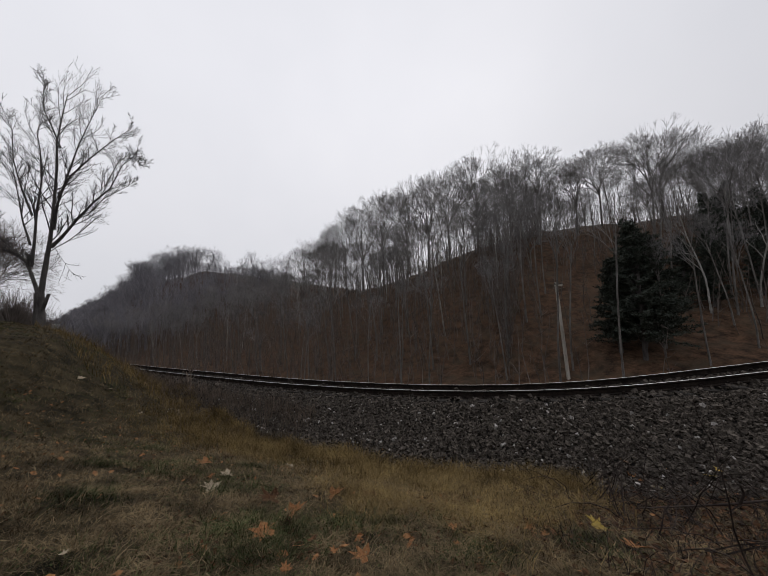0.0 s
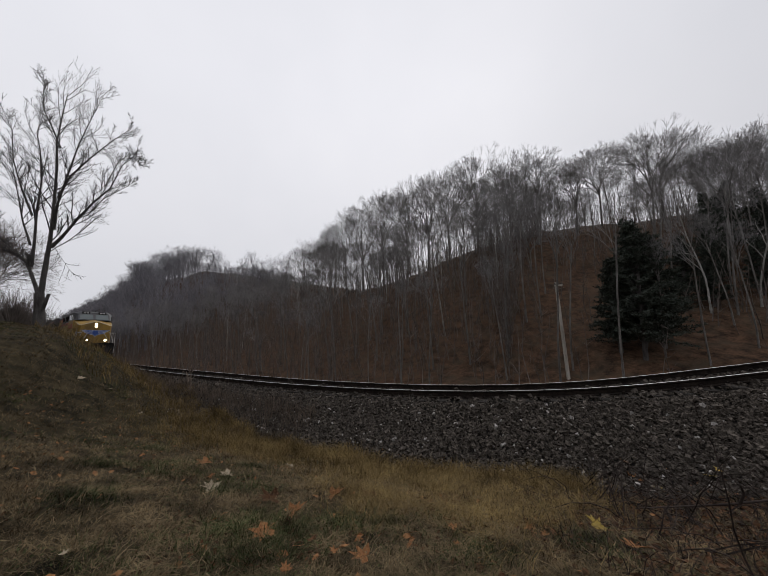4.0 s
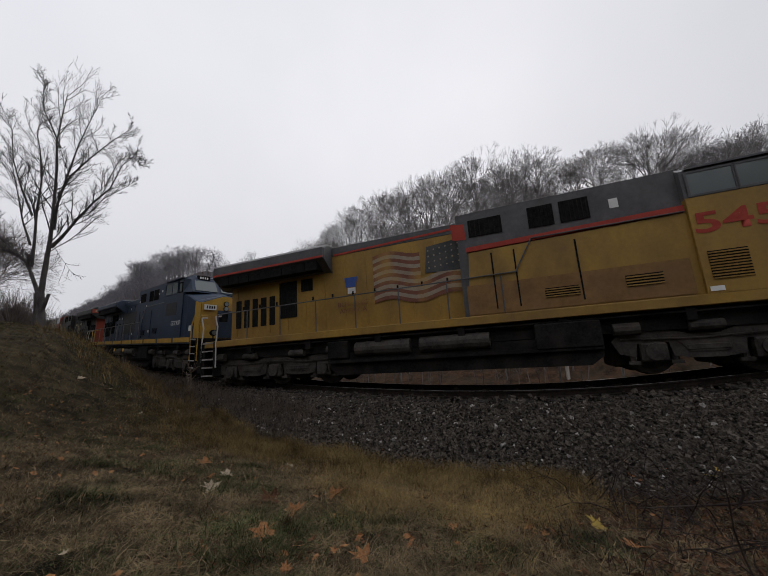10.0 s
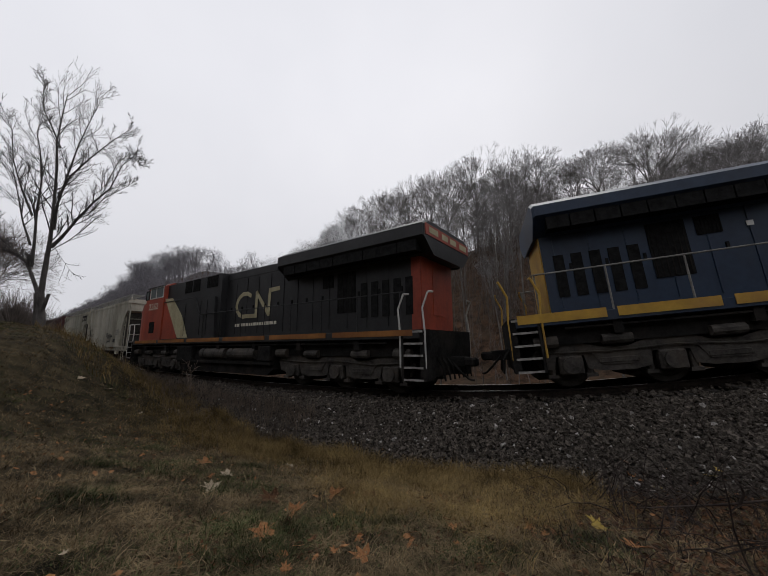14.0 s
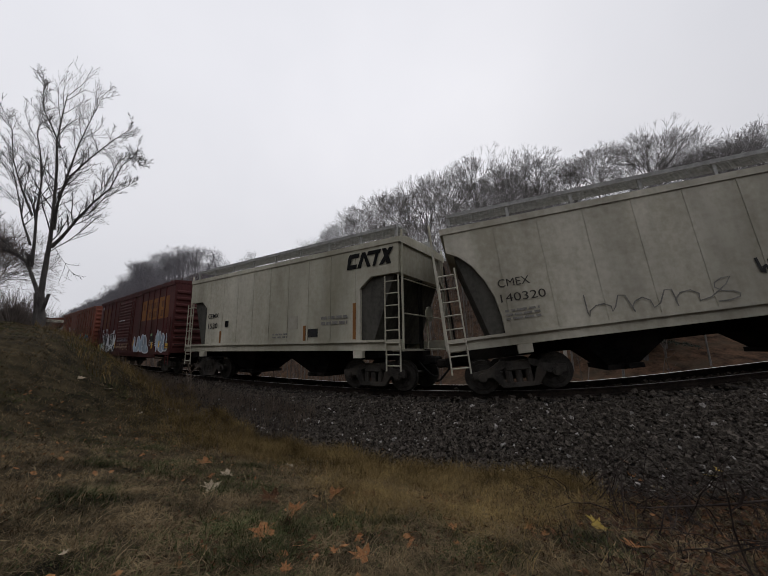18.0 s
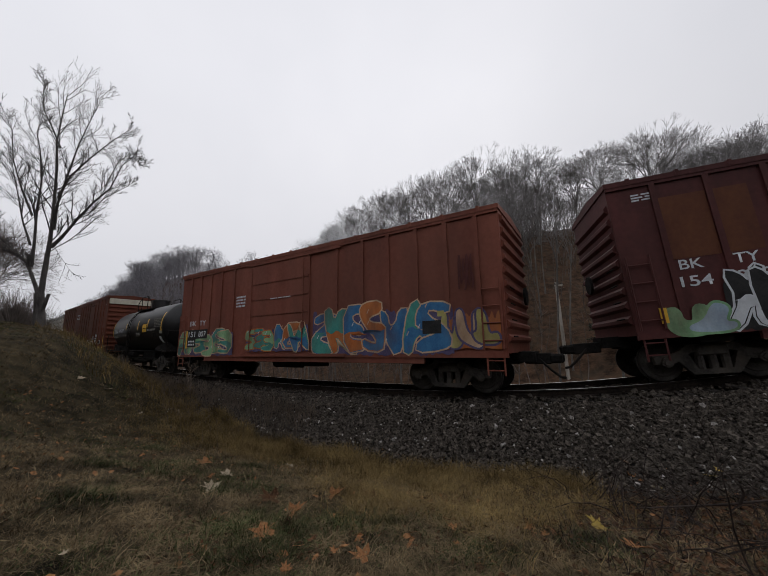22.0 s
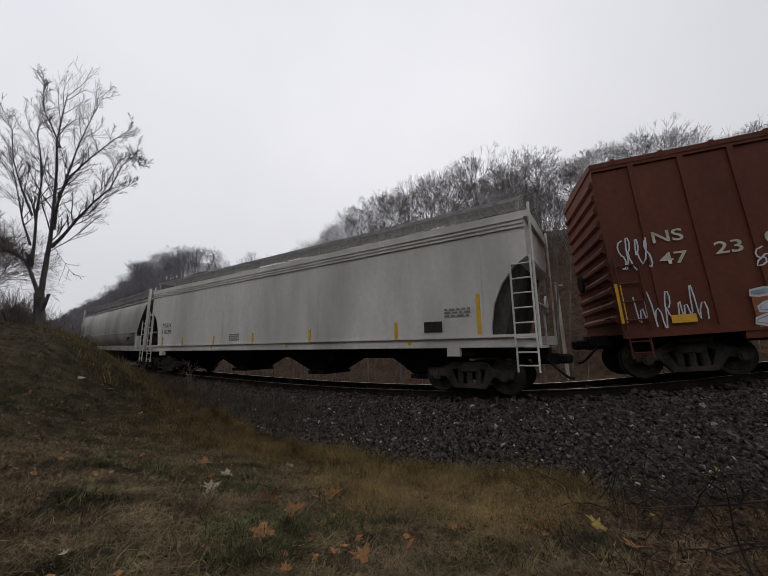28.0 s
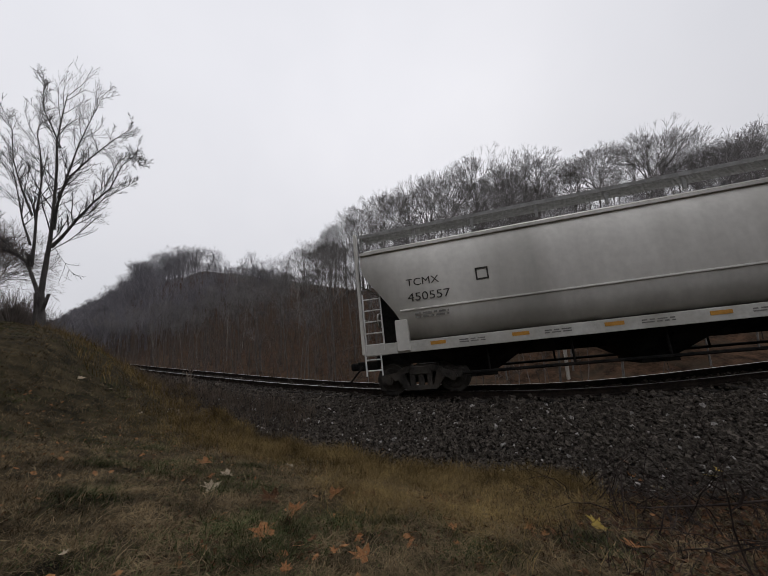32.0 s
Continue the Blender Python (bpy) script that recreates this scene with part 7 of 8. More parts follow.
scrawl(h1, 1.0, 2.7, 1.95, 2.42, -1.571, S_BLACK, 4, 0.03, 6)
scrawl(h1, 1.3, 2.3, 1.68, 1.92, -1.571, S_BLACK, 5, 0.022, 5)
scrawl(h1, -2.6, 0.8, 1.5, 2.15, -1.571, P_STENCIL, 9, 0.014, 4)
patch("data_panel", 2.95, 3.4, 1.72, 1.95, -1.572, S_BLACK, h1)
patch("rust_patch", 2.0, 3.0, 1.3, 1.44, -1.51, P_BROWN, h1)

h2 = slab_hopper("cement_hopper", "dirty cream-grey covered hopper car with dark end markings", P_CEMENT, (-5.5, 5.75), 4.36, [(0.0, 3.36), (0.95, 3.35), (1.38, 3.03), (1.38, 1.55)], (-5.75, 5.8), ((-2.2, 1.3), (1.8, 1.3)), 4.5, 6.2, P_GALV, 9, 9)
CARS.append((h2, -5.85, 4.5))
lettering("reporting_mark", "CEMX", -3.95, -3.15, 2.56, 0.2, -1.571, S_BLACK, h2, 0.012)
lettering("car_number", "1530", -3.9, -3.2, 2.12, 0.22, -1.571, S_BLACK, h2, 0.012)
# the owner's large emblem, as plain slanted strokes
bm = B()
for k, pts in enumerate(([(0, 0), (0.38, 0), (0.42, 0.14), (0.14, 0.14), (0.2, 0.34), (0.48, 0.34), (0.52, 0.48), (0.12, 0.48), (0.04, 0.36)], [(0.42, 0.0), (0.56, 0.0), (0.74, 0.48), (0.6, 0.48)], [(0.74, 0.48), (0.62, 0.48), (0.8, 0.0), (0.94, 0.0)], [(0.84, 0.48), (0.8, 0.36), (1.3, 0.36), (1.34, 0.48)], [(1.0, 0.0), (1.12, 0.0), (1.24, 0.36), (1.12, 0.36)], [(1.24, 0), (1.4, 0), (1.78, 0.48), (1.62, 0.48)], [(1.36, 0.48), (1.52, 0.48), (1.68, 0.0), (1.52, 0)])):
    sheet(bm, [(3.88 + x * 0.98, 3.66 + z) for x, z in pts], -1.5705 - 0.0004 * k)
part("emblem", bm, P_DARK, h2, "dark angular owner emblem")
for a, z0, z1 in ((-3.0, 1.5, 2.0), (1.98, 1.5, 2.0), (4.12, 1.5, 2.6)):
    patch("conspicuity_strip", a, a + 0.11, z0, z1, -1.572, P_OCHRE, h2)
patch("data_panel", 2.22, 2.65, 1.62, 1.88, -1.572, S_BLACK, h2)
patch("placard", -2.65, -2.42, 2.15, 2.4, -1.572, P_DARK, h2)
bars("stencil", 2.8, 3.9, 1.95, 2.3, 2, -1.57, P_STENCIL, h2, 5)
bars("stencil", 0.4, 1.2, 1.6, 1.8, 2, -1.57, P_STENCIL, h2, 6)
patch("mould_stain", 1.2, 1.7, 1.9, 2.35, -1.56, P_STAINED, h2)

h3 = slab_hopper("grain_hopper", "long clean pale grey covered hopper car", P_PALE, (-9.35, 9.85), 4.36, [(0.0, 3.3), (0.3, 3.1), (0.62, 2.7), (0.85, 2.2), (0.95, 1.6)], (-9.6, 9.95), ((-7.0, 1.4), (-2.4, 1.6), (2.25, 1.6), (6.6, 1.2)), 8.1, 10.4, P_GALV, 4, 12)
CARS.append((h3, -90.75, 7.6))
for k in range(3):
    bm = B()
    for s in (-1, 1):
        box(bm, -9.35, 9.85, s * 1.59, s * 1.55, 4.02 + 0.1 * k, 4.06 + 0.1 * k)
    part("eave_corrugation", bm, P_PALE, h3)
for a, z0, z1 in ((-7.9, 1.42, 1.9), (-5.9, 1.42, 1.8), (-3.2, 1.42, 1.8), (-0.46, 1.42, 1.82), (2.68, 1.42, 1.82), (6.15, 1.42, 1.9), (8.57, 1.5, 2.5)):
    patch("conspicuity_strip", a, a + 0.1, z0, z1, -1.575, P_SAFETY, h3)
patch("data_panel", 7.1, 7.62, 1.58, 1.86, -1.572, S_BLACK, h3)
lettering("reporting_mark", "MLLX", -7.95, -7.05, 2.36, 0.21, -1.572, P_TRUCK, h3, 0.0)
lettering("car_number", "11039", -7.95, -7.05, 2.02, 0.21, -1.572, P_TRUCK, h3, 0.0)
bars("stencil", 7.7, 8.4, 1.95, 2.2, 3, -1.57, P_STENCIL, h3, 7)
bars("stencil", -2.0, -1.3, 1.55, 1.85, 4, -1.57, P_STENCIL, h3, 8)
for a in (6.6, 1.5, -3.4):
    bm = B()
    rod(bm, (a, -1.5, 1.3), (a, -1.512, 1.3), 0.06, 12)
    part("sill_dot", bm, P_SAFETY, h3)


def round_hopper(name, label, paint, x0, x1):
    """A covered hopper with bulging sides that fold inwards to the bays, and open ends."""
    car = tagged(new(name), label, "hopper car", "covered hoppers")
    prof = [(1.3, 1.5), (1.55, 2.0), (1.62, 2.3), (1.64, 2.9), (1.62, 3.4), (1.54, 3.8), (1.36, 4.12), (1.0, 4.34), (0.5, 4.44), (0.0, 4.46)]
    prof = [(-y, z) for y, z in prof] + [(y, z) for y, z in prof[-2::-1]]

    def cutin(z):
        return 0.12 if z > 3.55 else 0.12 + (3.55 - z) * 0.72 if z > 2.1 else 1.17

    bm = B()
    loft(bm, [[(x0 + cutin(z), y, z) for y, z in prof]] + [[(x0 + 2 + (x1 - x0 - 4) * i / 4, y, z) for y, z in prof] for i in range(5)] + [[(x1 - cutin(z), y, z) for y, z in prof]])
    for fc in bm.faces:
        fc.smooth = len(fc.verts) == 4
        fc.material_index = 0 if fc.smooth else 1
    body = part("body", bm, [paint, P_GRIME_SHADE], car)
    bm = B()
    for s in (-1, 1):
        pipe(bm, [(x0 + 1.2, s * 1.615, 2.28), (x1 - 1.2, s * 1.615, 2.28)], 0.03)
        box(bm, x0 + 0.1, x1 - 0.1, s * 1.46, s * 1.35, 4.08, 4.16)
    part("side_seam", bm, paint, body)
    for s in (-1, 1):
        bm = B()
        box(bm, x0 + 0.05, x1 - 0.05, s * 1.52, s * 1.4, 1.16, 1.46, 0.01)
        part("side_sill", bm, P_SILL, car, "white side sill with amber markers")
    for i in range(4):
        chute(car, -6.2 + 4.15 * i, 1.5, P_BLACK, 1.2, 0.45)
    bm = B()
    box(bm, x0, x1, -0.28, 0.28, 0.82, 1.2)
    for s in (-1, 1):
        pipe(bm, [(x0 + 2.6, s * 1.2, 0.5), (x1 - 2.6, s * 1.2, 0.5)], 0.04)
        for k in range(7):
            rod(bm, (-6 + 2 * k, s * 1.2, 0.5), (-6 + 2 * k, s * 1.2, 1.18), 0.03, 5)
    part("centre_sill", bm, P_BLACK, car)
    for s, xx in ((1, x1), (-1, x0)):
        end_gear(car, xx, s, paint, 4.75)
        ladder(car, xx - s * 0.62, xx - s * 0.1, 1.3, 2.9, -1.5, P_WHITE, 5)
        ladder(car, xx - s * 0.5, xx - s * 0.05, 0.62, 1.2, -1.5, P_WHITE, 2, "stirrup")
        coupler(car, xx + s * 0.95, s)
        freight_truck(car, s * 7.75 - 0.1)
        bm = B()
        box(bm, xx - s * 1.35, xx - s * 1.0, -1.6, -1.4, 1.2, 2.05, 0.02)
        box(bm, xx - s * 0.06, xx + s * 0.04, -1.52, -1.4, 1.2, 4.75, 0.02)
        part("end_post", bm, paint, car)
        bm = B()
        prism(bm, [(xx - s * 0.9, 3.0), (xx - s * 0.2, 3.5), (xx - s * 0.2, 1.2), (xx - s * 1.0, 1.2)], -0.15, 0.15)
        rod(bm, (xx - s * 0.8, -0.6, 1.5), (xx - s * 0.8, 0.4, 1.5), 0.2, 12)
        part("end_bracing", bm, P_BLACK, car)
    roof_walk(car, x0 + 0.1, x1 - 0.1, 4.72, P_GALV, 12)
    return car


h4 = round_hopper("grain_hopper", "smooth round-sided pale grey covered hopper car with white sill", P_ROUND, -9.3, 8.98)
CARS.append((h4, -110.45, 7.0))
lettering("reporting_mark", "TCMX", -7.85, -6.95, 2.92, 0.2, -1.652, P_TRUCK, h4, 0.0)
lettering("car_number", "450557", -7.85, -6.7, 2.5, 0.22, -1.652, P_TRUCK, h4, 0.0)
bars("stencil", -7.7, -6.8, 2.02, 2.2, 2, -1.628, P_STENCIL, h4, 9)
bars("stencil", 6.6, 7.4, 2.0, 2.25, 3, -1.628, P_STENCIL, h4, 10)
patch("data_panel", 5.9, 6.3, 1.8, 2.02, -1.6, S_BLACK, h4)
bm = B()
for q in ((-6.0, -5.68, 2.82, 2.86), (-6.0, -5.68, 3.1, 3.14), (-6.0, -5.96, 2.82, 3.14), (-5.72, -5.68, 2.82, 3.14)):
    box(bm, q[0], q[1], -1.653, -1.64, q[2], q[3])
part("placard_frame", bm, P_TRUCK, h4)
for k in range(8):
    a = -7.4 + 2.05 * k
    patch("amber_marker", a, a + (0.4 if k < 7 else 1.0), 1.3, 1.39, -1.53, P_MARKER, h4)
    bars("stencil", a + 0.75, a + 1.4, 1.27, 1.38, 2, -1.526, P_STENCIL, h4, 20 + k)


def boxcar(name, label, paint, x0, x1, z0, z1, door, ribs, half, trucks, ridged_door, end_paint=None):
    """A steel boxcar: riveted side panels between posts, sliding door on its track, ribbed ends and roof."""
    car = tagged(new(name), label, "boxcar", "boxcars")
    bm = B()
    box(bm, x0, x1, -1.49, 1.49, z0 + 0.1, z1 - 0.12)
    body = part("body", bm, paint, car)
    for s in (-1, 1):
        bm = B()
        box(bm, x0, x1, s * 1.53, s * 1.44, z0, z0 + 0.16)
        box(bm, x0 + 2.2, x1 - 2.2, s * 1.5, s * 1.42, z0 - 0.16, z0 + 0.02)
        box(bm, x0, x1, s * 1.535, s * 1.44, z1 - 0.22, z1 - 0.06)
        part("side_rail", bm, paint, car)
    for x in ribs:
        for s in (-1, 1):
            bm = B()
            prism(bm, [(x - 0.06, z0 + 0.16), (x + 0.06, z0 + 0.16), (x + 0.06, z1 - 0.22), (x - 0.06, z1 - 0.22)], s * 1.488, s * 1.535)
            part("side_post", bm, paint, body)
    bm = B()
    loft(bm, [[(x, -1.55, z1 - 0.14), (x, -1.55, z1 - 0.02), (x, 0, z1 + 0.1), (x, 1.55, z1 - 0.02), (x, 1.55, z1 - 0.14)] for x in (x0 - 0.03, x1 + 0.03)])
    roof = part("roof", bm, paint, car)
    bm = B()
    x = x0 + 0.5
    while x < x1 - 0.2:
        prism(bm, [(x - 0.04, z1 - 0.1), (x + 0.04, z1 - 0.1), (x + 0.04, z1 + 0.02), (x - 0.04, z1 + 0.02)], -1.56, 1.56)
        x += 1.0
    part("roof_seams", bm, paint, roof)
    for s, xx in ((1, x1), (-1, x0)):
        zz = z0 + 0.35
        while zz < z1 - 0.4:
            bm = B()
            loft(bm, [[(xx, y, zz), (xx + s * 0.075, y, zz + 0.07), (xx + s * 0.075, y, zz + 0.15), (xx, y, zz + 0.22)] for y in (-1.4, 1.4)])
            part("end_rib", bm, end_paint or paint, body)
            zz += 0.34
    # door
    d0, d1 = door
    bm = B()
    box(bm, d0, d1, -1.535, -1.47, z0 + 0.14, z1 - 0.3)
    dr = part("door", bm, paint, car)
    n = 16 if ridged_door else 5
    for i in range(n):
        z = z0 + 0.3 + (z1 - z0 - 0.75) * i / n
        bm = B()
        h = (z1 - z0 - 0.75) / n
        if ridged_door:
            prism_pts = [(-1.535, z), (-1.575, z + h * 0.3), (-1.575, z + h * 0.55), (-1.535, z + h * 0.8)]
            loft(bm, [[(x, y, q) for y, q in prism_pts] for x in (d0 + 0.12, d1 - 0.12)])
        else:
            box(bm, d0 + 0.05, d1 - 0.05, -1.56, -1.535, z, z + 0.07)
        part("door_rib", bm, paint, dr)
    bm = B()
    box(bm, d0 - 0.4, d1 + 1.6, -1.58, -1.52, z0 + 0.02, z0 + 0.12)
    box(bm, d0 - 0.1, d1 + 1.4, -1.57, -1.53, z1 - 0.3, z1 - 0.24)
    for q in (d0 + 0.25, d1 - 0.25):
        rod(bm, (q, -1.6, z0 + 0.2), (q, -1.6, z1 - 0.4), 0.02, 6)
        box(bm, q - 0.06, q + 0.06, -1.62, -1.57, z0 + 1.0, z0 + 1.2)
    part("door_gear", bm, paint, dr)
    bm = B()
    box(bm, x0, x1, -0.3, 0.3, z0 - 0.2, z0 + 0.1)
    rod(bm, (-1.2, -0.9, 0.72), (0.2, -0.9, 0.72), 0.2, 12)
    box(bm, 0.6, 1.3, -1.2, -0.7, 0.6, 0.95)
    for s in (-1, 1):
        box(bm, s * trucks - 0.3, s * trucks + 0.3, -1.35, 1.35, z0 - 0.15, z0 + 0.05)
    pipe(bm, [(x0 + 1, -1.0, 0.75), (x1 - 1, -1.0, 0.75)], 0.025)
    part("underframe", bm, P_BLACK, car)
    for s, xx in ((1, x1), (-1, x0)):
        ladder(car, xx - s * 0.55, xx - s * 0.08, z0 + 0.2, z0 + 1.9, -1.555, paint, 4)
        ladder(car, xx - s * 0.5, xx - s * 0.1, 0.5, z0 + 0.05, -1.5, paint, 2, "stirrup")
        bm = B()
        box(bm, xx, xx + s * 0.4, -0.35, 0.35, z0 - 0.15, z0 + 0.12)
        part("draft_box", bm, P_BLACK, car)
        for k in range(4):
            bm = B()
            rod(bm, (xx + s * 0.13, -1.35, z0 + 0.5 + 0.4 * k), (xx + s * 0.13, -0.9, z0 + 0.5 + 0.4 * k), 0.018, 5)
            part("grab_iron", bm, P_BLACK, car)
        bm = B()
        rod(bm, (xx + s * 0.14, 0.5, 2.6), (xx + s * 0.2, 0.5, 2.6), 0.26, 14)
        part("brake_wheel", bm, P_BLACK, car)
        coupler(car, s * half + (x0 + x1) / 2, s)
        freight_truck(car, s * trucks)
    return car


b1 = boxcar("boxcar", "dark maroon boxcar with faded ochre panels and sprayed graffiti", P_OXIDE, -7.4, 7.62, 0.98, 4.78, (-2.15, 1.2), [-6.45, -5.4, -4.35, -3.3, 2.6, 3.62, 4.55, 5.45, 6.4], 8.8, 5.9, True)
CARS.append((b1, -21.05, 6.2))
YB = -1.5365
for a, b in ((2.7, 3.56), (3.68, 4.49), (4.61, 5.39), (5.51, 6.34), (6.46, 6.95)):
    patch("ochre_panel", a, b, 2.88, 4.05, -1.496, P_OCHRE, b1)
for a, b in ((-6.38, -5.47), (-5.33, -4.7)):
    patch("ochre_panel", a, b, 2.7, 4.2, -1.496, P_DIMOCHRE, b1)
for z, xa, xb, n in ((3.5, 2.9, 6.75, 9), (3.0, 3.6, 6.2, 7)):
    for k in range(n):
        a = xa + (xb - xa) * k / n
        if min(abs(a + 0.14 - q) for q in (3.62, 4.55, 5.45, 6.4)) > 0.2:
            patch("faded_letter", a, a + 0.27, z, z + 0.34, -1.5, P_FADED, b1)
lettering("reporting_mark", "BK", -6.3, -5.85, 2.45, 0.22, -1.499, S_WHITE, b1, 0.012)
lettering("reporting_mark", "TY", -5.3, -4.85, 2.45, 0.22, -1.499, S_WHITE, b1, 0.012)
lettering("car_number", "154", -6.35, -5.75, 2.05, 0.24, -1.499, S_WHITE, b1, 0.012)
lettering("car_number", "303", -5.3, -4.7, 2.05, 0.24, -1.499, S_WHITE, b1, 0.012)
graffiti(b1, -6.7, -5.5, 0.98, 1.7, YB, [S_GREEN, S_PALEBLUE], S_GREEN, 2, 4, None, "faint pale green sprayed shape", "round")
graffiti(b1, -5.6, -2.3, 0.98, 2.4, YB, [S_BLACK, S_BLACK, S_WHITE], S_WHITE, 6, 3, S_BLACK, "black and white sprayed letter")
graffiti(b1, 1.9, 4.5, 1.0, 2.15, YB, [S_PALEBLUE], S_WHITE, 3, 8, None, "pale blue and white sprayed letter", "round")
graffiti(b1, 5.75, 7.4, 1.02, 2.3, YB, [S_PALEBLUE], S_WHITE, 3, 5, None, "pale blue sprayed letter", "round")
scrawl(b1, -1.9, 0.9, 1.2, 1.6, -1.58, S_PEACH, 3, 0.014, 9)
scrawl(b1, -1.7, 0.6, 1.7, 1.95, -1.58, S_PALEBLUE, 13, 0.01, 7)
scrawl(b1, 4.6, 5.3, 1.4, 1.75, YB, S_WHITE, 6, 0.016, 3)
bars("stencil", -6.9, -6.5, 4.2, 4.4, 3, -1.499, S_WHITE, b1, 11)
bars("stencil", -1.8, -0.4, 3.05, 3.15, 1, -1.578, S_WHITE, b1, 12)
bars("stencil", 5.5, 6.2, 1.4, 2.0, 6, YB, S_WHITE, b1, 13)
for a, z in ((-6.9, 1.3), (-2.35, 1.35), (1.7, 1.45), (5.0, 1.3), (6.1, 1.35)):
    patch("conspicuity_strip", a, a + 0.14, z, z + 0.34, -1.5485, P_SAFETY, b1)
patch("orange_plate", 7.08, 7.45, 1.3, 1.55, -1.5485, P_SAFETY, b1)
patch("data_panel", 4.75, 5.2, 1.65, 1.95, -1.5465, S_BLACK, b1)
patch("green_tag", 4.75, 5.0, 1.97, 2.1, -1.5465, S_GREEN, b1)
patch("placard", -3.25, -2.95, 2.3, 2.55, -1.5, S_WHITE, b1)

b2 = boxcar("boxcar", "rust-red boxcar with a wide band of colourful graffiti", P_RUST, -7.4, 7.6, 0.92, 4.8, (-2.25, 1.1), [-6.6, -5.8, -5.0, -4.2, -3.3, 2.3, 3.35, 4.3, 5.25, 6.15, 7.0], 8.5, 5.9, False)
CARS.append((b2, -38.45, 5.9))
lettering("reporting_mark", "BK", -6.55, -6.0, 2.3, 0.22, -1.499, S_WHITE, b2, 0.012)
lettering("reporting_mark", "TY", -5.75, -5.25, 2.3, 0.22, -1.499, S_WHITE, b2, 0.012)
bm = B()
box(bm, -6.72, -5.0, -1.5475, -1.519, 1.72, 2.12)
box(bm, -6.72, -5.9, -1.5475, -1.519, 1.35, 1.72)
part("number_ground", bm, S_BLACK, b2)
lettering("car_number", "151", -6.5, -5.95, 1.8, 0.24, -1.5495, S_WHITE, b2, 0.01)
lettering("car_number", "807", -5.68, -5.1, 1.8, 0.24, -1.5495, S_WHITE, b2, 0.01)
bars("stencil", -6.5, -6.0, 1.4, 1.68, 2, -1.5495, S_WHITE, b2, 61)
graffiti(b2, -7.3, -3.2, 0.95, 2.15, YB, [S_GREEN, S_TEAL, S_GREEN], S_PEACH, 6, 21, S_PURPLE, "mint green sprayed letter edged in peach")
graffiti(b2, -2.2, -0.6, 1.1, 2.1, -1.563, [S_GREEN, S_TEAL], S_ORANGE, 3, 22, S_PURPLE, "green sprayed letter edged in orange")
graffiti(b2, -0.6, 1.1, 1.1, 2.15, -1.563, [S_BLUE, S_ORANGE, S_TEAL], S_PEACH, 3, 26, S_PURPLE, "blue and orange sprayed letter")
graffiti(b2, 1.4, 6.2, 0.95, 2.6, YB, [S_BLUE, S_TEAL, S_BLUE, S_ORANGE], S_PEACH, 7, 23, S_PURPLE, "large blue and teal sprayed letter")
graffiti(b2, 6.0, 7.45, 1.1, 2.2, YB, [S_YELLOW, S_PEACH], S_PURPLE, 3, 24, S_ORANGE, "olive yellow sprayed shape", "round")
bars("stencil", -3.1, -2.5, 2.9, 3.4, 4, -1.499, S_WHITE, b2, 14)
bars("stencil", -0.9, 0.2, 3.05, 3.12, 1, -1.566, S_WHITE, b2, 15)
patch("data_panel", 5.4, 5.95, 1.55, 1.9, -1.5465, S_BLACK, b2)
patch("green_tag", 5.85, 6.05, 2.0, 2.15, -1.5465, S_YELLOW, b2)
patch("conspicuity_strip", -6.7, -6.58, 1.3, 2.08, -1.5485, P_SAFETY, b2)
scrawl(b2, 6.5, 6.9, 2.6, 3.6, YB, P_OXIDE, 2, 0.02, 4)

b3 = boxcar("boxcar", "tall brown boxcar with white and orange graffiti along the sill", P_MINERAL, -9.3, 9.65, 0.95, 5.32, (-2.3, 1.0), [-8.45, -7.45, -6.5, -5.5, -4.5, -3.4, 1.9, 2.8, 3.7, 6.6, 7.6, 8.6], 10.2, 7.9, False)
CARS.append((b3, -70.05, 7.0))
bm = B()
box(bm, 4.55, 5.7, -1.545, -1.48, 1.5, 4.9)
plug = part("plug_door", bm, P_MINERAL, b3)
bm = B()
rod(bm, (4.7, -1.57, 4.78), (5.6, -1.57, 4.82), 0.025, 6)
rod(bm, (4.7, -1.57, 1.7), (5.2, -1.57, 1.7), 0.025, 6)
part("door_handle", bm, P_BLACK, plug)
bm = B()
box(bm, 9.66, 9.76, -1.45, 1.45, 4.7, 5.1)
part("end_panel", bm, P_CREAM, b3, "cream high end panel")
bars("stencil", 9.0, 9.05, 4.6, 4.7, 1, -1.5, S_WHITE, b3, 40)
lettering("reporting_mark", "NS", -8.35, -7.75, 3.08, 0.28, -1.521, P_CREAM, b3, 0.012)
lettering("car_number", "47", -8.3, -7.75, 2.55, 0.28, -1.521, P_CREAM, b3, 0.012)
lettering("car_number", "23", -7.25, -6.75, 2.65, 0.28, -1.521, P_CREAM, b3, 0.012)
lettering("car_number", "02", -6.35, -5.75, 2.75, 0.28, -1.521, P_CREAM, b3, 0.012)
graffiti(b3, -6.8, -3.2, 0.98, 1.95, YB, [S_PALEBLUE, S_BLACK, S_WHITE], S_WHITE, 6, 41, S_ORANGE, "blue-grey sprayed letter on an orange ground")
graffiti(b3, 1.3, 6.6, 1.0, 1.95, YB - 0.024, [P_MINERAL, S_PEACH, P_MINERAL], S_WHITE, 8, 42, None, "white outlined sprayed letter")
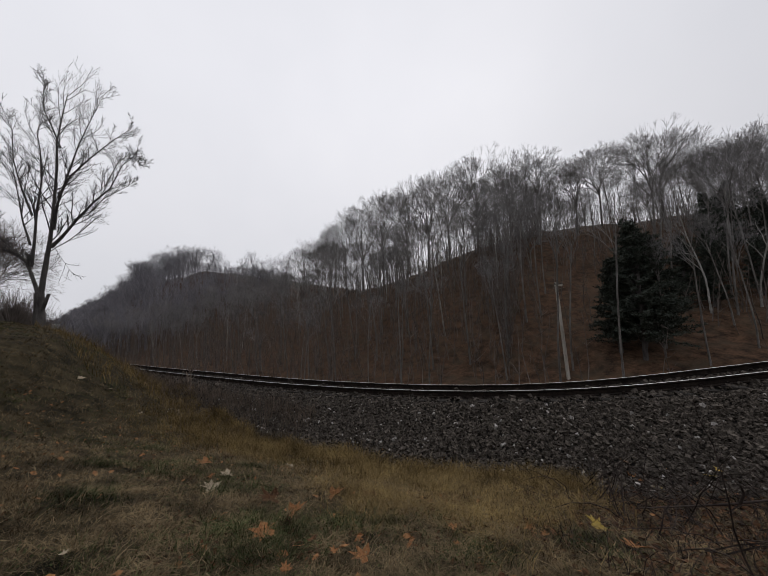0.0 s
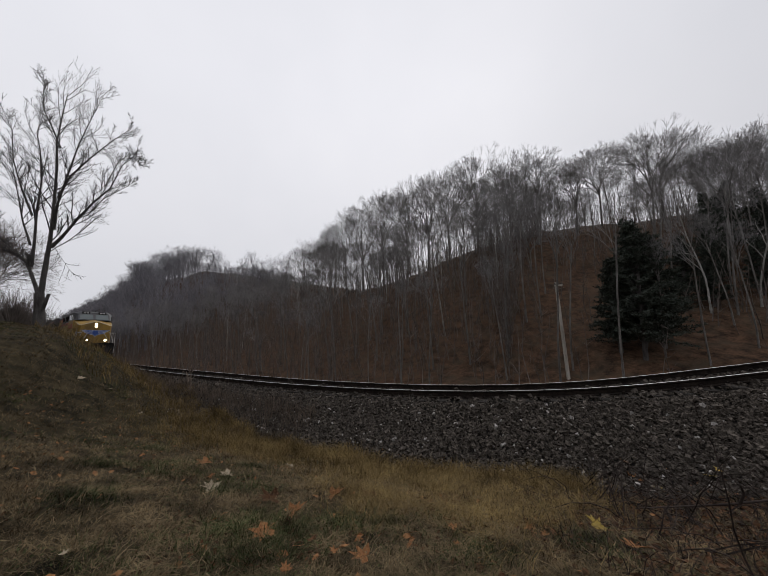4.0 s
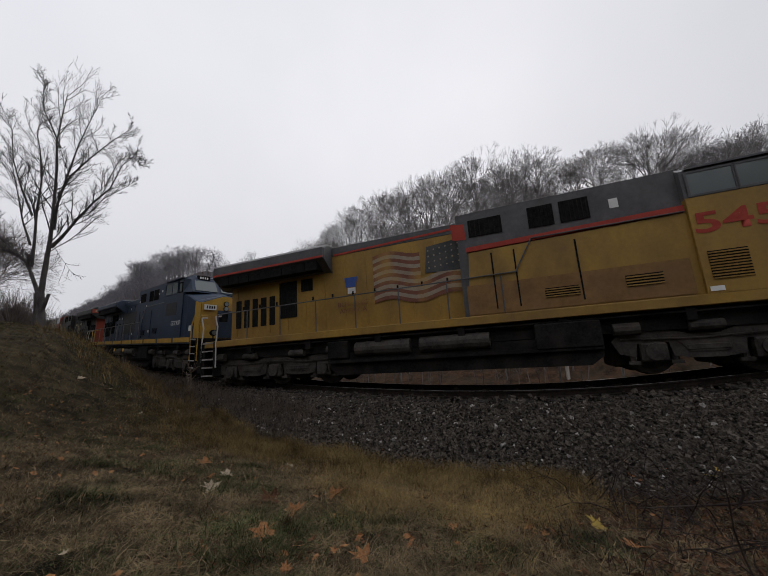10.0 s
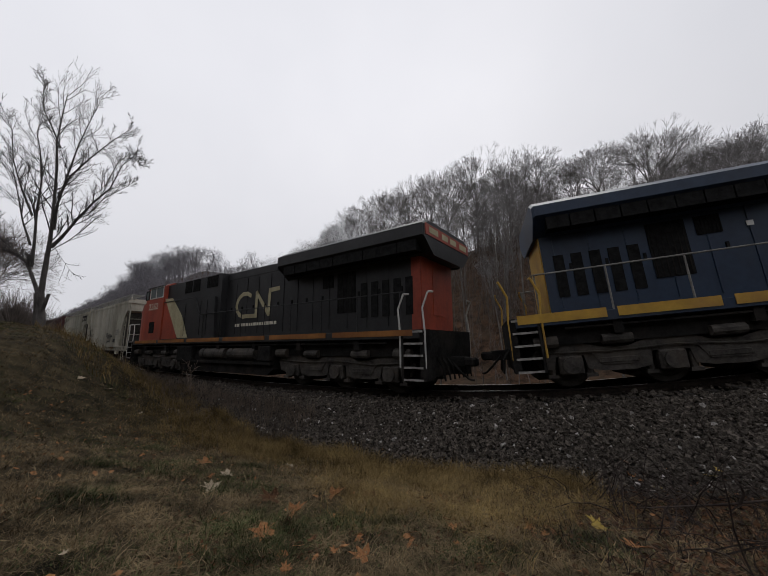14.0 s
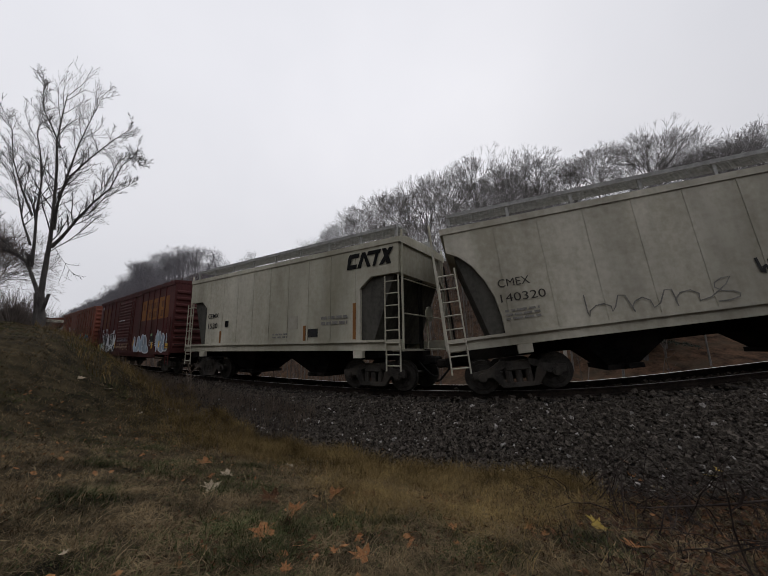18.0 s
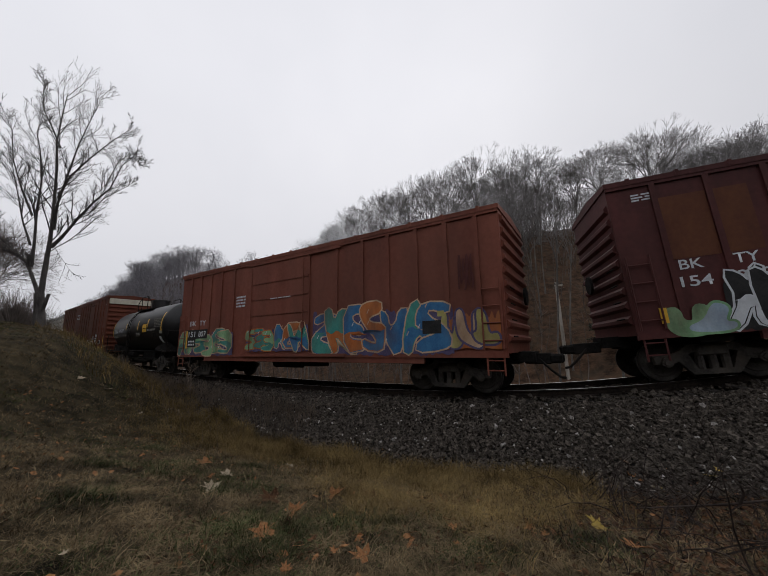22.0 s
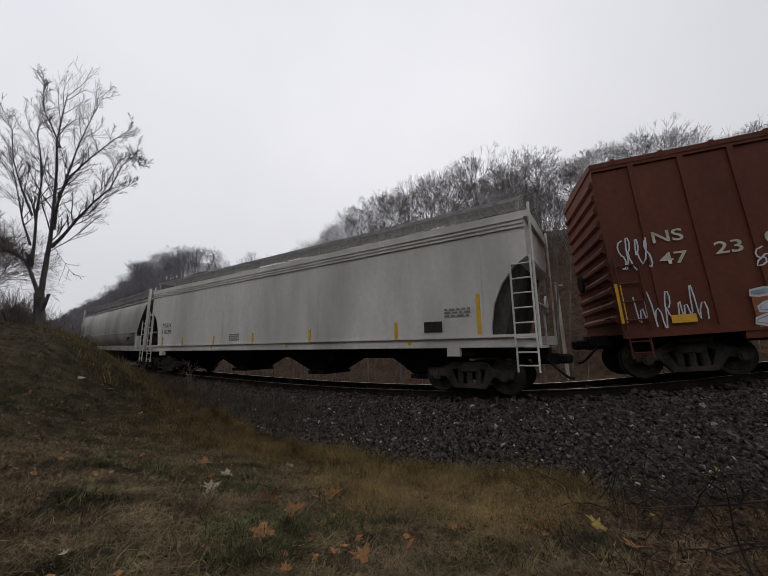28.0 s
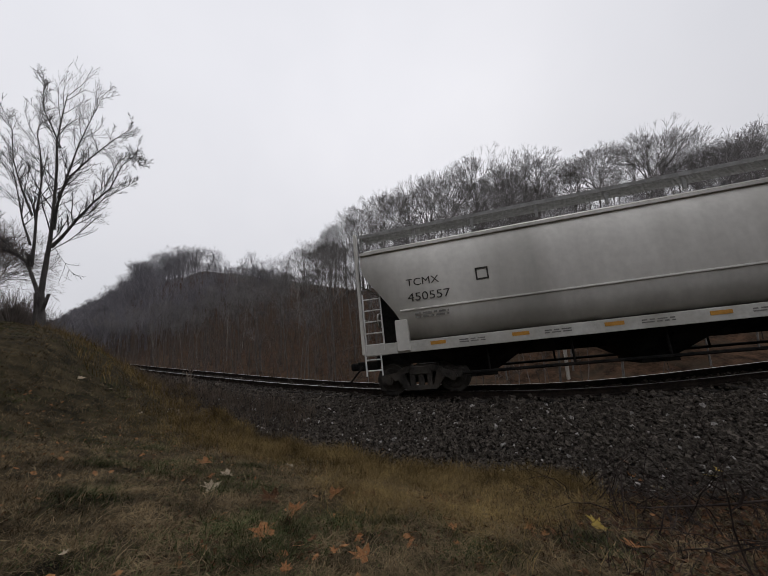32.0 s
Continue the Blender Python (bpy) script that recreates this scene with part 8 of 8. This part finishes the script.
scrawl(b3, -6.7, -4.6, 2.25, 2.7, YB, S_WHITE, 5, 0.016, 6)
scrawl(b3, -9.1, -8.4, 2.5, 3.3, YB, S_WHITE, 7, 0.016, 4)
scrawl(b3, -9.0, -7.6, 1.1, 2.0, YB, S_WHITE, 8, 0.014, 5)
for a, z0, z1 in ((-9.3, 1.3, 2.23), (-6.15, 1.4, 1.85), (2.6, 1.4, 1.85), (6.3, 1.55, 1.95), (9.52, 1.3, 2.25)):
    patch("conspicuity_strip", a, a + 0.13, z0, z1, -1.5485, P_SAFETY, b3)
patch("yellow_plate", -8.34, -7.88, 1.22, 1.4, -1.5485, P_SAFETY, b3)
patch("data_panel", 8.2, 8.75, 1.62, 1.9, -1.5465, S_WHITE, b3)
patch("data_ground", 8.25, 8.7, 1.66, 1.86, -1.5605, S_BLACK, b3)
patch("yellow_plate", 8.1, 8.75, 1.3, 1.4, -1.5485, P_SAFETY, b3)
bars("stencil", 5.9, 6.5, 1.95, 2.25, 4, YB, S_WHITE, b3, 17)
bars("stencil", 6.9, 7.5, 1.6, 2.4, 6, YB, S_WHITE, b3, 18)
bars("stencil", -1.4, -0.2, 3.9, 4.4, 4, -1.538, S_WHITE, b3, 19)

# the black tank car
tk = tagged(new("tank_car"), "glossy black tank car with yellow reflective strips and white lettering", "tank car")
CARS.append((tk, -53.35, 4.3))
TR, TC = 1.4, 2.52
bm = B()
rings = []
for x, r in ((-5.45, 0.25), (-5.36, 0.62), (-5.2, 0.98), (-5.02, 1.22), (-4.86, 1.36), (-4.75, TR), (0, TR), (4.8, TR), (4.92, 1.36), (5.08, 1.22), (5.26, 0.98), (5.42, 0.62), (5.5, 0.25)):
    rings.append([(x, r * math.cos(a), TC + r * math.sin(a)) for a in (2 * math.pi * i / 40 for i in range(40))])
loft(bm, rings)
for fc in bm.faces:
    fc.smooth = True
part("tank_shell", bm, P_TANK, tk)
bm = B()
rod(bm, (-0.3, 0, TC + TR - 0.1), (-0.3, 0, TC + TR + 0.45), 0.52, 22)
rod(bm, (-0.3, 0, TC + TR + 0.45), (-0.3, 0, TC + TR + 0.5), 0.56, 22)
part("valve_housing", bm, P_TANK, tk)
for s in (-1, 1):
    bm = B()
    box(bm, -1.55, 1.0, s * 0.62, s * 0.95, TC + 1.2, TC + 1.24)
    dome = part("dome_platform", bm, P_BLACK, tk)
    for x in (-1.5, -0.8, 0.3, 0.95):
        bm = B()
        rod(bm, (x, s * 0.93, TC + 1.2), (x, s * 0.93, TC + 2.05 if -1.0 < x < 0.6 else TC + 1.75), 0.022, 6)
        part("post", bm, P_BLACK, dome)
    bm = B()
    pipe(bm, [(-1.5, s * 0.93, TC + 1.72), (-0.8, s * 0.93, TC + 2.05), (0.3, s * 0.93, TC + 2.05), (0.95, s * 0.93, TC + 1.7)], 0.022)
    part("guard_rail", bm, P_BLACK, dome)
bm = B()
for x in (-1.2, -0.85):
    pts = [(x, -(TR + 0.08) * math.cos(a), TC + (TR + 0.08) * math.sin(a)) for a in (radians(60 - 20 * i) for i in range(5))]
    pipe(bm, pts + [(x, -1.5, 0.65)], 0.02)
for i in range(10):
    a = radians(58 - 9 * i)
    y, z = (-(TR + 0.08) * math.cos(a), TC + (TR + 0.08) * math.sin(a)) if a > radians(-20) else (-1.49, 0.7 + 0.3 * (9 - i))
    rod(bm, (-1.2, y, z), (-0.85, y, z), 0.016, 5)
part("ladder", bm, P_BLACK, tk)
bm = B()
for s in (-1, 1):
    box(bm, s * 3.2, s * 5.9, -0.3, 0.3, 0.85, 1.25)
    prism(bm, [(s * 3.4, 1.2), (s * 5.0, 1.2), (s * 4.9, 1.6), (s * 3.6, 1.4)], -1.2, 1.2)
    box(bm, s * 5.1, s * 5.9, -1.45, 1.45, 1.1, 1.2)
    pipe(bm, [(s * 5.85, -1.45, 1.2), (s * 5.85, -1.45, 2.2), (s * 5.85, 1.45, 2.2), (s * 5.85, 1.45, 1.2)], 0.025)
    pipe(bm, [(s * 5.3, -1.48, 1.15), (s * 5.3, -1.48, 0.55), (s * 5.75, -1.48, 0.55), (s * 5.75, -1.48, 1.15)], 0.02)
pipe(bm, [(-5, -1.42, 1.15), (5, -1.42, 1.15)], 0.03)
box(bm, -1.0, 1.2, -0.5, 0.5, 0.62, 1.15)
rod(bm, (-2.6, -0.8, 0.9), (-1.4, -0.8, 0.9), 0.17, 12)
pipe(bm, [(-3, -0.9, 0.72), (3, -0.9, 0.72)], 0.03)
part("tank_frame", bm, P_BLACK, tk)
for s in (-1, 1):
    freight_truck(tk, s * 4.05)
    coupler(tk, s * 6.5, s)


def on_tank(name, x0, x1, z0, z1, mat, lift=0.006):
    """A strip wrapped on the shell's near side."""
    bm = B()
    n = 6
    a = [math.asin((z0 + (z1 - z0) * i / n - TC) / TR) for i in range(n + 1)]
    for i in range(n):
        q = []
        for ang, x in ((a[i], x0), (a[i], x1), (a[i + 1], x1), (a[i + 1], x0)):
            q.append(bm.verts.new((x, -(TR + lift) * math.cos(ang), TC + (TR + lift) * math.sin(ang))))
        bm.faces.new(q)
    return part(name, bm, mat, tk)


for x, z0, z1 in ((-4.75, 2.15, 3.05), (-1.78, 2.45, 2.9), (0.62, 2.4, 2.95), (2.35, 2.5, 2.98), (4.6, 2.25, 3.25)):
    on_tank("conspicuity_strip", x - 0.06, x + 0.07, z0, z1, P_SAFETY)
on_tank("yellow_sign", 1.5, 2.2, 2.25, 2.7, P_SAFETY)
on_tank("sign_lines", 1.58, 2.12, 2.44, 2.47, S_BLACK, 0.009)
lettering("reporting_mark", "CAOX", -4.35, -3.55, 2.32, 0.21, -1.412, S_WHITE, tk, 0.012)
lettering("car_number", "300257", -3.35, -2.25, 2.36, 0.21, -1.412, S_WHITE, tk, 0.012)
bars("stencil", -4.3, -3.1, 2.0, 2.2, 2, -1.405, P_STENCIL, tk, 51)
bars("stencil", -2.5, -1.6, 2.02, 2.25, 3, -1.405, P_STENCIL, tk, 52)
bars("stencil", 0.4, 1.2, 2.0, 2.25, 3, -1.405, P_STENCIL, tk, 53)
bars("stencil", 2.4, 3.7, 2.25, 2.45, 1, -1.408, P_STENCIL, tk, 54)
bars("stencil", 3.5, 4.5, 2.45, 2.95, 6, -1.412, P_STENCIL, tk, 55)
on_tank("data_panel", 3.2, 3.7, 1.95, 2.15, S_BLACK)
on_tank("placard", 4.1, 4.4, 1.62, 1.95, S_WHITE)
on_tank("sticker", 4.3, 4.65, 2.1, 2.25, P_GALV)


# ---- the train runs through ----
def motions():
    for car, u, half in CARS:
        walk(car, [(t, car_pose(float(train_at(t)) + u, half)) for t in np.arange(0, 32.01, 0.25)])
    for ws, x, r in WHEELSETS:
        u = next(c[1] for c in CARS if c[0] is ws.parent.parent)
        near = [t for t in np.arange(0, 32.01, 0.08) if -48 < train_at(t) + u < 24]
        times = sorted({0.0, 32.0, *[round(t, 3) for t in near]})
        walk(ws, [(t, pose(x, 0, r, 0, math.degrees((float(train_at(t)) / r) % (2 * math.pi)), 0)) for t in times])


motions()
